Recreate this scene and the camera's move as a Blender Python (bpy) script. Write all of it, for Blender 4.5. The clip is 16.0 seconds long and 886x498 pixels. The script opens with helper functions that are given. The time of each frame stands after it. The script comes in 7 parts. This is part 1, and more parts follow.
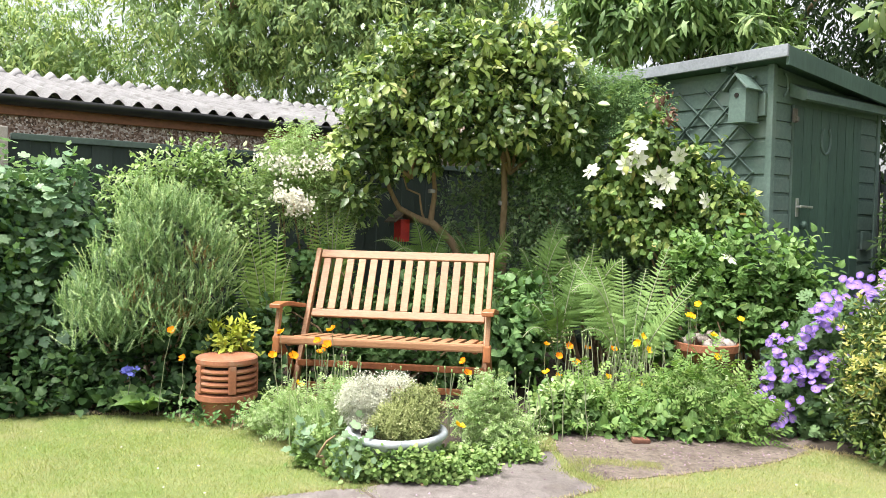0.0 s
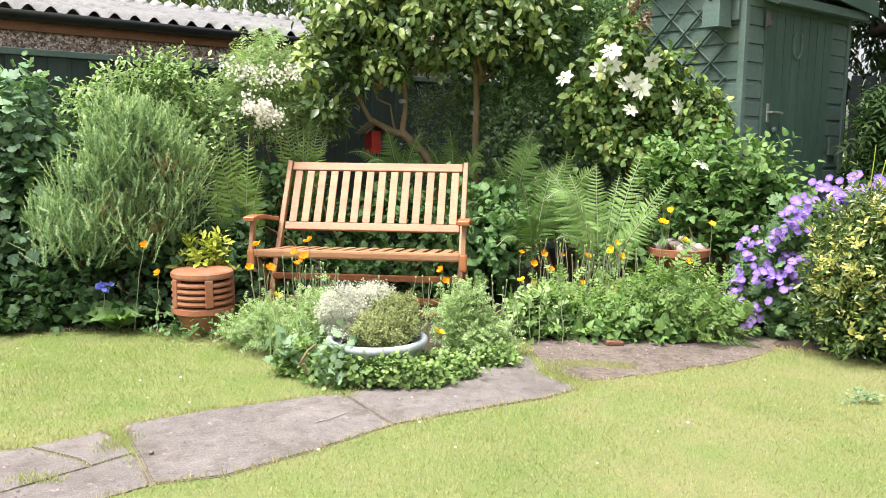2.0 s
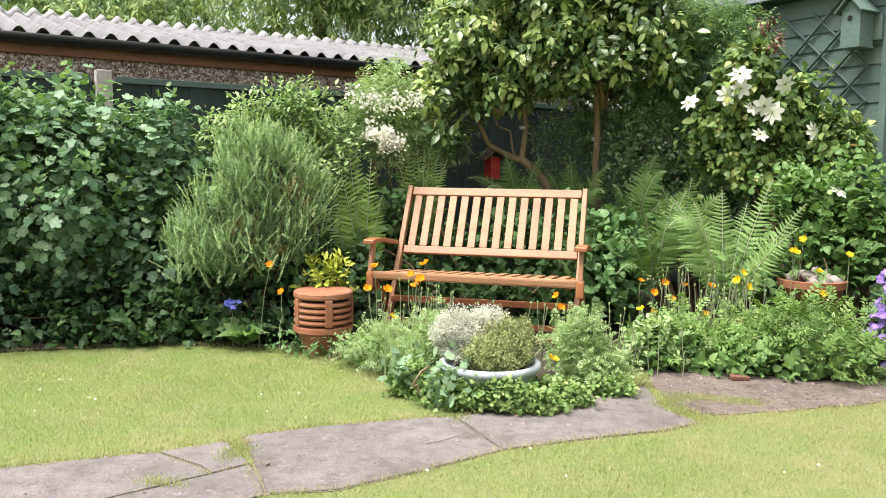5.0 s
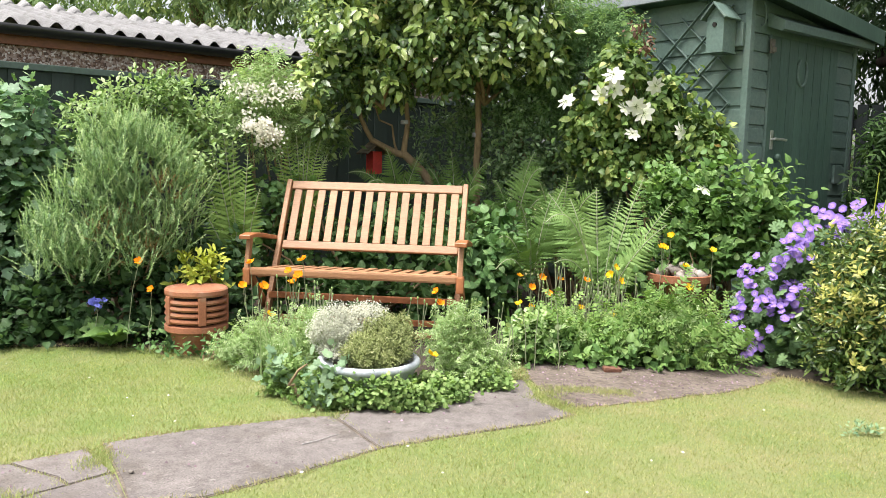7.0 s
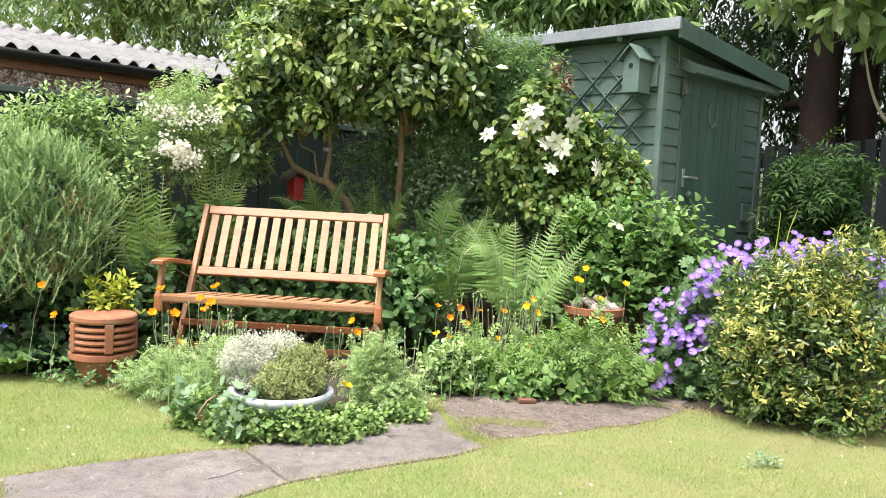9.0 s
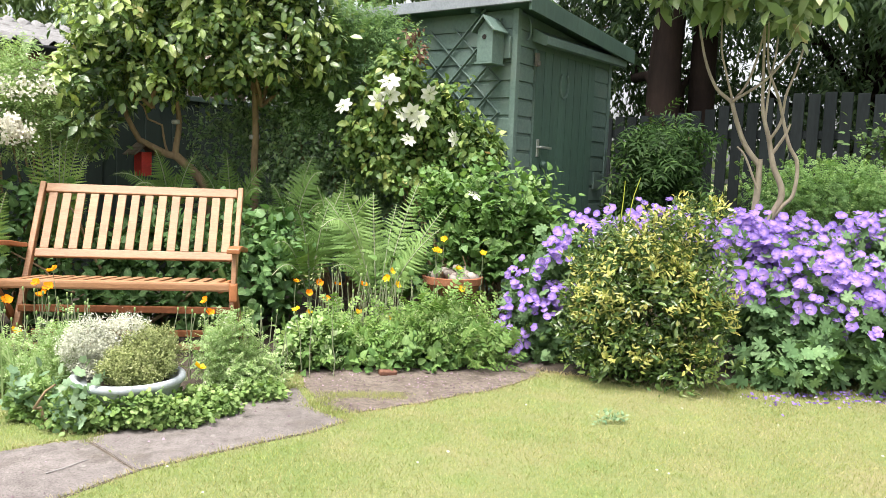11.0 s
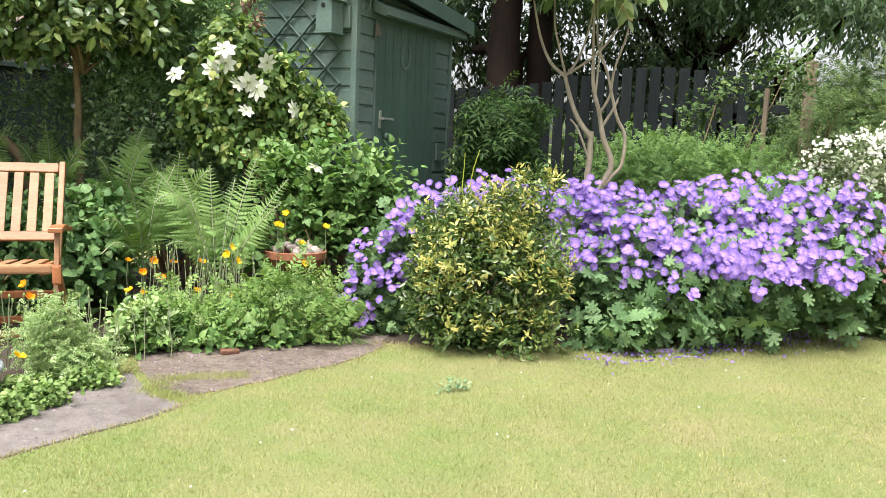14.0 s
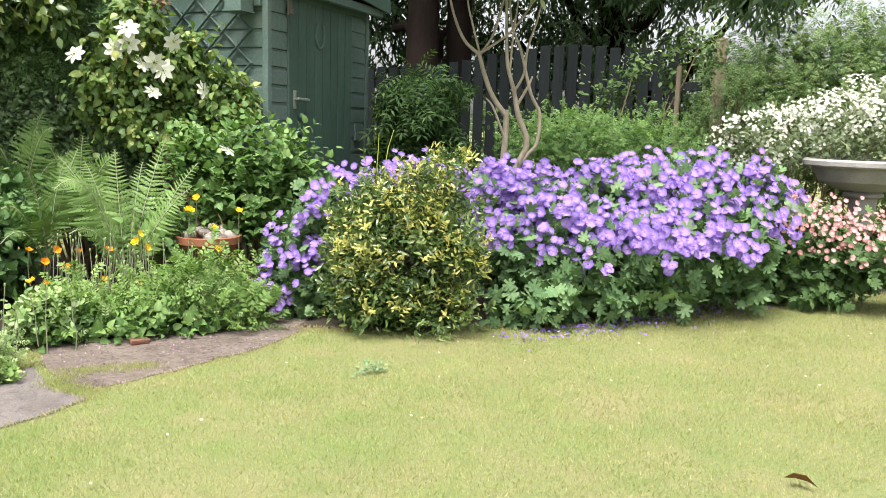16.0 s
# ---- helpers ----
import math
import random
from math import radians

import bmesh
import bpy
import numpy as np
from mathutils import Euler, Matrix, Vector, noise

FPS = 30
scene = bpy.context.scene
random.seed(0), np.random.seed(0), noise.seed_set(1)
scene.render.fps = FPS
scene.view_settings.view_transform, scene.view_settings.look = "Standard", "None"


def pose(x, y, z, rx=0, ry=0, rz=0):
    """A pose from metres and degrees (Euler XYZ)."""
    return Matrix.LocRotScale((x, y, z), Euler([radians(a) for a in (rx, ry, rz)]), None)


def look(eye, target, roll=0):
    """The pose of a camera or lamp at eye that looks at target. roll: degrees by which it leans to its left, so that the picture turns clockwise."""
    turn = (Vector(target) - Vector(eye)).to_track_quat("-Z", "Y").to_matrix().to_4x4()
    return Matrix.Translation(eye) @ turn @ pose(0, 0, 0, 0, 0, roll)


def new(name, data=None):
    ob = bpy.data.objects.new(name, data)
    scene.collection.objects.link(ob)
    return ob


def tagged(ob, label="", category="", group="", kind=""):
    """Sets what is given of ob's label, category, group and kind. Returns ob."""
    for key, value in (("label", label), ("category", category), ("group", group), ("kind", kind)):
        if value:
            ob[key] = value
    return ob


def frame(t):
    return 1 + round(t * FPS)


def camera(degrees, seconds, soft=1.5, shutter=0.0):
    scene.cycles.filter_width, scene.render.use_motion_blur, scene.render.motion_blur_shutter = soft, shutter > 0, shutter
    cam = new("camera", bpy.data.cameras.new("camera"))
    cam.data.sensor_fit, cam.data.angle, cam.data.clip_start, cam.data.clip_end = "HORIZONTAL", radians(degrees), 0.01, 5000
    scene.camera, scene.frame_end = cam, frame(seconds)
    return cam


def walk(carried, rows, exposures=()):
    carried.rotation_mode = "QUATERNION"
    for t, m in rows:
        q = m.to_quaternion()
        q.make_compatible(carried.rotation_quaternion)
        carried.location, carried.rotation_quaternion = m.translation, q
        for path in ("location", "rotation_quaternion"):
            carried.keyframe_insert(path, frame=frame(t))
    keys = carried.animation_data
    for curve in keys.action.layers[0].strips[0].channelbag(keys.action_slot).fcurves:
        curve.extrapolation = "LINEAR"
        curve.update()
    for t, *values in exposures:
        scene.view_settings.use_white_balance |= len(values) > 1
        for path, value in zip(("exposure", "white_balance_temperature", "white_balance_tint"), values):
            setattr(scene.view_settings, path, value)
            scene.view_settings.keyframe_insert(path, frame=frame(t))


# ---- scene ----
cam = camera(57.28, 16.0, soft=0.45)
# seconds, eye, then yaw, pitch and roll in degrees
ROWS = [
    (0.0, 0.341, -0.048, 1.134, 2.77, -1.97, 1.34),
    (0.5, 0.313, -0.048, 1.116, 1.58, -4.09, 1.95),
    (1.0, 0.294, -0.048, 1.106, 1.21, -6.70, 1.01),
    (1.5, 0.287, -0.042, 1.100, 0.51, -7.75, 0.39),
    (2.0, 0.288, -0.042, 1.091, 0.26, -7.78, 0.57),
    (2.5, 0.295, -0.046, 1.089, 2.51, -7.78, -0.09),
    (3.0, 0.296, -0.045, 1.083, 5.42, -7.44, -0.70),
    (3.2, 0.291, -0.045, 1.083, 6.75, -7.15, -0.42),
    (5.3, 0.321, -0.031, 1.065, 8.88, -5.76, 0.71),
    (5.5, 0.324, -0.024, 1.063, 8.04, -5.74, 0.81),
    (6.0, 0.331, -0.011, 1.064, 5.47, -5.89, 0.92),
    (6.5, 0.339, 0.003, 1.069, 3.13, -6.11, 1.04),
    (7.0, 0.346, 0.005, 1.075, 0.82, -6.13, 1.54),
    (7.5, 0.361, 0.003, 1.094, -0.69, -4.75, 1.67),
    (8.0, 0.364, -0.001, 1.097, -2.12, -3.74, 2.64),
    (8.2, 0.364, 0.005, 1.095, -2.29, -3.88, 2.91),
    (10.3, 0.438, 0.002, 1.100, -10.60, -4.29, 2.60),
    (10.5, 0.440, 0.008, 1.100, -11.59, -4.94, 2.63),
    (11.0, 0.458, 0.015, 1.099, -13.57, -5.57, 2.31),
    (11.5, 0.460, 0.018, 1.098, -15.28, -6.40, 2.75),
    (12.0, 0.465, 0.023, 1.104, -17.44, -6.81, 2.28),
    (12.5, 0.477, 0.019, 1.113, -19.56, -7.27, 1.66),
    (13.0, 0.482, 0.025, 1.112, -21.37, -7.35, 1.95),
    (13.5, 0.489, 0.025, 1.114, -22.81, -7.92, 1.62),
    (14.0, 0.494, 0.015, 1.118, -24.29, -7.30, 2.27),
    (14.5, 0.493, 0.009, 1.132, -24.71, -7.84, 1.81),
    (15.0, 0.518, 0.017, 1.116, -26.28, -8.91, 2.55),
    (15.5, 0.550, 0.003, 1.117, -27.53, -9.05, 1.92),
    (16.0, 0.581, -0.000, 1.124, -29.18, -8.58, 1.59),
]
walk(cam, [(t, pose(x, y, z, 90 + pitch, 0, yaw) @ pose(0, 0, 0, 0, 0, roll)) for t, x, y, z, yaw, pitch, roll in ROWS],
     [(0.0, 1.68), (0.8, 1.61), (3.0, 1.63), (5.3, 1.50), (7.0, 1.50), (7.6, 1.64), (11.0, 1.62), (14.5, 1.55), (16.0, 1.53)])

# ---- light: a bright overcast day ----
world = bpy.data.worlds.new("sky")
scene.world = world
world.use_nodes = True
wn, wl = world.node_tree.nodes, world.node_tree.links
sky = wn.new("ShaderNodeTexSky")
sky.sky_type = "NISHITA"
sky.sun_disc = False
sky.sun_elevation, sky.sun_rotation = radians(69), radians(231)
sky.air_density, sky.dust_density = 1.0, 4.0
veil = wn.new("ShaderNodeHueSaturation")
veil.inputs["Saturation"].default_value = 0.22
wl.new(sky.outputs[0], veil.inputs["Color"])
wl.new(veil.outputs[0], wn["Background"].inputs["Color"])
wn["Background"].inputs["Strength"].default_value = 0.10
sun = new("sun", bpy.data.lights.new("sun", "SUN"))
sun.data.energy, sun.data.angle, sun.data.color = 2.95, radians(38), (1.0, 0.95, 0.87)
sun.matrix_world = look((-5.2, -4.2, 17.5), (0, 0, 0))

# ---- materials ----


def material(name):
    m = bpy.data.materials.new(name)
    m.use_nodes = True
    return m, m.node_tree.nodes, m.node_tree.links, m.node_tree.nodes["Principled BSDF"]


def ramp(nodes, links, source, stops):
    r = nodes.new("ShaderNodeValToRGB")
    links.new(source, r.inputs[0])
    while len(r.color_ramp.elements) < len(stops):
        r.color_ramp.elements.new(0.5)
    for e, (at, c) in zip(r.color_ramp.elements, stops):
        e.position, e.color = at, (*c, 1)
    return r.outputs["Color"]


def noise_of(nodes, links, scale, detail=4.0, coord="Object", stretch=None, rough=0.6):
    tc = nodes.new("ShaderNodeTexCoord")
    n = nodes.new("ShaderNodeTexNoise")
    n.inputs["Scale"].default_value, n.inputs["Detail"].default_value, n.inputs["Roughness"].default_value = scale, detail, rough
    source = tc.outputs[coord]
    if stretch:
        mp = nodes.new("ShaderNodeMapping")
        mp.inputs["Scale"].default_value = stretch
        links.new(source, mp.inputs[0])
        source = mp.outputs[0]
    links.new(source, n.inputs["Vector"])
    return n.outputs["Fac"]


def blend(nodes, links, a, b, fac, kind="MIX"):
    m = nodes.new("ShaderNodeMix")
    m.data_type, m.blend_type = "RGBA", kind
    for i, v in ((0, fac), (6, a), (7, b)):
        if isinstance(v, bpy.types.NodeSocket):
            links.new(v, m.inputs[i])
        else:
            m.inputs[i].default_value = v if i == 0 else (*v, 1)
    return m.outputs[2]


def bump(nodes, links, bsdf, height, strength, distance=0.01):
    b = nodes.new("ShaderNodeBump")
    b.inputs["Strength"].default_value, b.inputs["Distance"].default_value = strength, distance
    links.new(height, b.inputs["Height"])
    links.new(b.outputs[0], bsdf.inputs["Normal"])


def surface(name, low, high, scale, rough=0.7, grain=60.0, bumpy=0.3, stretch=None, dirt=None, metal=0.0, pieces=0.0, spec=0.5):
    """Two scales of variation: stains at scale, grain at grain; dirt: a third colour in patches; pieces: how far single pieces differ."""
    m, n, l, b = material(name)
    big = noise_of(n, l, scale, 5, stretch=stretch)
    fine = noise_of(n, l, grain, 6, stretch=stretch)
    c = ramp(n, l, big, [(0.3, low), (0.7, high)])
    c = blend(n, l, c, ramp(n, l, fine, [(0.25, (0.55, 0.55, 0.55)), (0.7, (1.15, 1.15, 1.15))]), 0.6, "MULTIPLY")
    if dirt:
        patch = ramp(n, l, noise_of(n, l, scale * 2.3, 6), [(0.52, (0, 0, 0)), (0.72, (1, 1, 1))])
        c = blend(n, l, c, dirt, patch)
    if pieces:
        info = n.new("ShaderNodeObjectInfo")
        tone = ramp(n, l, info.outputs["Random"], [(0, (1 - pieces,) * 3), (1, (1 + pieces,) * 3)])
        c = blend(n, l, c, tone, 1.0, "MULTIPLY")
    l.new(c, b.inputs["Base Color"])
    b.inputs["Roughness"].default_value, b.inputs["Metallic"].default_value = rough, metal
    b.inputs["Specular IOR Level"].default_value = spec
    bump(n, l, b, fine, bumpy)
    return m


def foliage(name, stops, rough=0.45, through_light=0.3, spec=0.2, patchy=0.8, tint=True, clump=0.4, rib=0.0, margin=None, heart=None):
    """Leaves: every leaf and every twig has its own tone; light shines through in part. rib: a paler midrib; margin: the colour of a variegated edge; heart: the colour at the middle of a flower."""
    m, n, l, b = material(name)
    geo = n.new("ShaderNodeNewGeometry")
    if tint:
        stops = [(at, (min(r0 * 1.20, 0.9), min(g0 * 1.11, 0.9), min(b0 * 1.76, 0.9))) for at, (r0, g0, b0) in stops]
    uv, split = n.new("ShaderNodeUVMap"), n.new("ShaderNodeSeparateXYZ")
    uv.uv_map = "UVMap"
    l.new(uv.outputs[0], split.inputs[0])
    own, twig = n.new("ShaderNodeMath"), n.new("ShaderNodeMath")
    own.operation, twig.operation = "MULTIPLY", "MULTIPLY_ADD"
    l.new(geo.outputs["Random Per Island"], own.inputs[0])
    own.inputs[1].default_value = 1 - clump
    l.new(split.outputs["Y"], twig.inputs[0])
    twig.inputs[1].default_value = clump
    l.new(own.outputs[0], twig.inputs[2])
    c = ramp(n, l, twig.outputs[0], stops)
    patch = ramp(n, l, noise_of(n, l, 3.0, 3), [(0.3, (0.7, 0.74, 0.7)), (0.7, (1.2, 1.16, 1.1))])
    c = blend(n, l, c, patch, patchy, "MULTIPLY")
    if rib:
        c = blend(n, l, c, ramp(n, l, split.outputs["X"], [(0.0, (1 + rib,) * 3), (0.22, (1.0, 1.0, 1.0)), (0.8, (0.94, 0.94, 0.94)), (1.0, (1.05, 1.05, 1.0))]), 1.0, "MULTIPLY")
    if margin:
        reach = n.new("ShaderNodeMath")
        reach.operation = "MULTIPLY_ADD"
        l.new(geo.outputs["Random Per Island"], reach.inputs[0])
        reach.inputs[1].default_value = 0.75
        l.new(split.outputs["X"], reach.inputs[2])
        c = blend(n, l, c, margin, ramp(n, l, reach.outputs[0], [(0.98, (0, 0, 0)), (1.20, (0.85, 0.85, 0.85))]))
    if heart:
        c = blend(n, l, c, heart, ramp(n, l, split.outputs["X"], [(0.05, (1, 1, 1)), (0.8, (0, 0, 0))]))
    l.new(c, b.inputs["Base Color"])
    b.inputs["Roughness"].default_value = rough
    b.inputs["Specular IOR Level"].default_value = spec
    t = n.new("ShaderNodeBsdfTranslucent")
    l.new(blend(n, l, c, (1.25, 1.3, 0.6) if tint else (1.0, 1.0, 1.0), 0.7, "MULTIPLY"), t.inputs["Color"])
    mix = n.new("ShaderNodeMixShader")
    mix.inputs[0].default_value = through_light
    l.new(b.outputs[0], mix.inputs[1])
    l.new(t.outputs[0], mix.inputs[2])
    l.new(mix.outputs[0], n["Material Output"].inputs["Surface"])
    return m


def lush(n, l):
    """The lawn is greener west of the path, drier to the east, in uneven patches."""
    tc, axis, add = n.new("ShaderNodeTexCoord"), n.new("ShaderNodeSeparateXYZ"), n.new("ShaderNodeMath")
    l.new(tc.outputs["Object"], axis.inputs[0])
    wave = n.new("ShaderNodeMath")
    wave.operation, add.operation = "MULTIPLY_ADD", "MULTIPLY_ADD"
    l.new(noise_of(n, l, 4.2, 7, rough=0.7), wave.inputs[0])
    wave.inputs[1].default_value, wave.inputs[2].default_value = 3.0, -1.05
    l.new(axis.outputs["X"], add.inputs[0])
    add.inputs[1].default_value = 0.14
    l.new(wave.outputs[0], add.inputs[2])
    return ramp(n, l, add.outputs[0], [(0.0, (0.86, 0.97, 0.74)), (0.5, (0.99, 1.0, 0.95)), (1.0, (1.07, 0.99, 1.04))])


M = {}
m, n, l, b = material("turf")
fine = noise_of(n, l, 240, 5, rough=0.75)
tufts = noise_of(n, l, 55, 4)
c = ramp(n, l, fine, [(0.36, (0.120, 0.150, 0.044)), (0.5, (0.176, 0.202, 0.074)), (0.64, (0.28, 0.285, 0.140))])
c = blend(n, l, c, ramp(n, l, tufts, [(0.3, (0.72, 0.78, 0.7)), (0.7, (1.2, 1.16, 1.15))]), 0.9, "MULTIPLY")
c = blend(n, l, c, ramp(n, l, noise_of(n, l, 2.6, 5), [(0.3, (0.80, 0.95, 0.75)), (0.7, (1.14, 1.05, 1.2))]), 1.0, "MULTIPLY")
c = blend(n, l, c, (0.245, 0.225, 0.115), ramp(n, l, noise_of(n, l, 1.3, 6), [(0.5, (0, 0, 0)), (0.8, (0.7, 0.7, 0.7))]))
c = blend(n, l, c, lush(n, l), 1.0, "MULTIPLY")
l.new(c, b.inputs["Base Color"])
b.inputs["Roughness"].default_value = 0.9
bump(n, l, b, fine, 0.7)
M["turf"] = m
M["soil"] = surface("soil", (0.025, 0.018, 0.012), (0.06, 0.045, 0.032), 5, 0.95, 70, 0.9)
M["concrete"] = surface("concrete", (0.134, 0.119, 0.117), (0.200, 0.180, 0.176), 2.2, 0.9, 120, 0.35, dirt=(0.105, 0.091, 0.080), pieces=0.06)
n, l, b = M["concrete"].node_tree.nodes, M["concrete"].node_tree.links, M["concrete"].node_tree.nodes["Principled BSDF"]
old = b.inputs["Base Color"].links[0].from_socket
grit = ramp(n, l, noise_of(n, l, 170, 2), [(0.36, (0.50, 0.48, 0.46)), (0.47, (1, 1, 1)), (0.62, (1, 1, 1)), (0.70, (1.7, 1.65, 1.6))])
worn = ramp(n, l, noise_of(n, l, 14, 7, rough=0.7), [(0.32, (0.66, 0.64, 0.62)), (0.48, (0.96, 0.94, 0.94)), (0.62, (1.08, 1.06, 1.06)), (0.72, (1.30, 1.28, 1.26))])
lichen = ramp(n, l, noise_of(n, l, 26, 4, rough=0.5), [(0.64, (0, 0, 0)), (0.74, (0.4, 0.4, 0.4))])
c = blend(n, l, blend(n, l, old, grit, 0.8, "MULTIPLY"), worn, 1.0, "MULTIPLY")
l.new(blend(n, l, c, (0.36, 0.35, 0.32), lichen), b.inputs["Base Color"])
M["old_path"] = surface("old_path", (0.105, 0.084, 0.072), (0.175, 0.145, 0.126), 4, 0.95, 60, 0.6, dirt=(0.066, 0.050, 0.036))
n, l, b = M["old_path"].node_tree.nodes, M["old_path"].node_tree.links, M["old_path"].node_tree.nodes["Principled BSDF"]
old = b.inputs["Base Color"].links[0].from_socket
crumbs = ramp(n, l, noise_of(n, l, 34, 7, rough=0.75), [(0.34, (0.45, 0.42, 0.40)), (0.48, (0.95, 0.94, 0.92)), (0.62, (1.2, 1.18, 1.15)), (0.72, (1.8, 1.75, 1.7))])
l.new(blend(n, l, old, crumbs, 1.0, "MULTIPLY"), b.inputs["Base Color"])
M["teak"] = surface("teak", (0.287, 0.136, 0.064), (0.374, 0.202, 0.106), 3, 0.5, 30, 0.12, stretch=(1, 1, 6), pieces=0.10)
M["red_teak"] = surface("red_teak", (0.30, 0.10, 0.04), (0.42, 0.17, 0.07), 3, 0.45, 30, 0.12, pieces=0.08)
M["terracotta"] = surface("terracotta", (0.246, 0.085, 0.043), (0.348, 0.140, 0.072), 5, 0.8, 90, 0.2, dirt=(0.289, 0.162, 0.106))
# near-black colour that stands in for the shade inside openings
M["hollow"] = surface("hollow", (0.006, 0.005, 0.004), (0.012, 0.009, 0.007), 5, 0.95)
M["shed_paint"] = surface("shed_paint", (0.081, 0.131, 0.116), (0.125, 0.183, 0.163), 2.5, 0.55, 45, 0.12, dirt=(0.121, 0.160, 0.142), pieces=0.07)
M["door_paint"] = surface("door_paint", (0.042, 0.082, 0.064), (0.066, 0.118, 0.092), 3, 0.5, 50, 0.12, stretch=(1, 1, 0.25), pieces=0.08)
M["roof_edge"] = surface("roof_edge", (0.185, 0.200, 0.232), (0.285, 0.31, 0.35), 3, 0.6, 60, 0.2)
M["felt"] = surface("felt", (0.021, 0.031, 0.027), (0.039, 0.055, 0.048), 3, 0.9, 150, 0.5)
# green paint set darker to include the shade of camellia and eaves
M["fence_shaded_green"] = surface("fence_shaded_green", (0.015, 0.027, 0.023), (0.026, 0.042, 0.037), 3, 0.7, 40, 0.2, stretch=(1, 1, 0.2), pieces=0.1)
M["fence_cap"] = surface("fence_cap", (0.05, 0.08, 0.07), (0.08, 0.115, 0.10), 3, 0.6, 40, 0.2)
M["fence_grey"] = surface("fence_grey", (0.009, 0.012, 0.013), (0.017, 0.021, 0.022), 3, 0.9, 40, 0.3, stretch=(1, 1, 0.2), pieces=0.25, spec=0.12)
M["old_wood"] = surface("old_wood", (0.105, 0.078, 0.054), (0.185, 0.142, 0.10), 4, 0.85, 40, 0.3, stretch=(1, 1, 0.2))
m, n, l, b = material("pebbledash")
tc, cell = n.new("ShaderNodeTexCoord"), n.new("ShaderNodeTexVoronoi")
cell.inputs["Scale"].default_value = 70
l.new(tc.outputs["Object"], cell.inputs["Vector"])
hue = n.new("ShaderNodeSeparateColor")
l.new(cell.outputs["Color"], hue.inputs[0])
c = ramp(n, l, hue.outputs[0], [(0.0, (0.07, 0.045, 0.035)), (0.4, (0.24, 0.15, 0.11)), (0.75, (0.42, 0.34, 0.30)), (1.0, (0.70, 0.66, 0.62))])
l.new(blend(n, l, c, ramp(n, l, noise_of(n, l, 3, 4), [(0.3, (0.7, 0.7, 0.7)), (0.7, (1.1, 1.1, 1.1))]), 0.7, "MULTIPLY"), b.inputs["Base Color"])
b.inputs["Roughness"].default_value = 0.9
bump(n, l, b, cell.outputs["Distance"], -0.8)
M["pebbledash"] = m
M["fascia"] = surface("fascia", (0.16, 0.055, 0.025), (0.25, 0.10, 0.048), 2, 0.6, 40, 0.2)
M["gutter"] = surface("gutter", (0.012, 0.012, 0.014), (0.025, 0.025, 0.028), 3, 0.35, 40, 0.1)
M["asbestos"] = surface("asbestos", (0.21, 0.205, 0.213), (0.315, 0.31, 0.32), 2.5, 0.9, 60, 0.8, dirt=(0.155, 0.150, 0.148))
M["grey_stone"] = surface("grey_stone", (0.26, 0.25, 0.25), (0.40, 0.38, 0.37), 5, 0.85, 110, 0.4)
M["post_stone"] = surface("post_stone", (0.30, 0.26, 0.24), (0.46, 0.42, 0.40), 12, 0.9, 160, 0.6)
M["planter_glaze"] = surface("planter_glaze", (0.29, 0.325, 0.36), (0.42, 0.455, 0.48), 6, 0.6, 60, 0.15)
M["bark"] = surface("bark", (0.18, 0.125, 0.07), (0.34, 0.24, 0.145), 8, 0.9, 60, 0.5, stretch=(1, 1, 0.4))
M["pale_bark"] = surface("pale_bark", (0.22, 0.18, 0.135), (0.40, 0.345, 0.27), 9, 0.85, 60, 0.4, stretch=(1, 1, 0.4))
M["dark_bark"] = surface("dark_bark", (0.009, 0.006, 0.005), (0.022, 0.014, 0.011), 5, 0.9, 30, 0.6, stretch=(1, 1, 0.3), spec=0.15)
M["chrome"] = surface("chrome", (0.55, 0.55, 0.53), (0.7, 0.7, 0.68), 6, 0.3, 60, 0.05, metal=0.8)
M["rust"] = surface("rust", (0.09, 0.08, 0.072), (0.20, 0.175, 0.155), 20, 0.8, 90, 0.3)
M["red_paint"] = surface("red_paint", (0.42, 0.02, 0.015), (0.55, 0.035, 0.025), 5, 0.5, 50, 0.1)
M["brick_red"] = surface("brick_red", (0.095, 0.042, 0.028), (0.20, 0.09, 0.055), 12, 0.9, 90, 0.5)
M["pebble"] = surface("pebble", (0.211, 0.167, 0.149), (0.372, 0.335, 0.310), 9, 0.8, 60, 0.2, pieces=0.35)
M["brown_leaf"] = surface("brown_leaf", (0.155, 0.055, 0.020), (0.248, 0.099, 0.035), 30, 0.7, 90, 0.2)
M["litter"] = foliage("litter", [(0, (0.045, 0.036, 0.028)), (0.5, (0.144, 0.109, 0.084)), (0.8, (0.270, 0.218, 0.177)), (1, (0.450, 0.400, 0.353))], 0.9, 0.0, 0.2)
M["cloth"] = surface("cloth", (0.26, 0.26, 0.28), (0.42, 0.42, 0.44), 30, 0.8, 90, 0.2)

M["grass"] = foliage("grass", [(0, (0.185, 0.255, 0.058)), (0.5, (0.285, 0.335, 0.092)), (0.9, (0.385, 0.405, 0.14)), (1, (0.47, 0.46, 0.21))], 0.7, 0.4, 0.1, 0.5, clump=0.0)
n, l = M["grass"].node_tree.nodes, M["grass"].node_tree.links
for into in (n["Principled BSDF"].inputs["Base Color"],):
    l.new(blend(n, l, into.links[0].from_socket, lush(n, l), 1.0, "MULTIPLY"), into)
M["currant"] = foliage("currant", [(0, (0.066, 0.150, 0.054)), (0.5, (0.155, 0.285, 0.108)), (1, (0.31, 0.455, 0.185))], 0.42, 0.3, 0.45, rib=0.6)
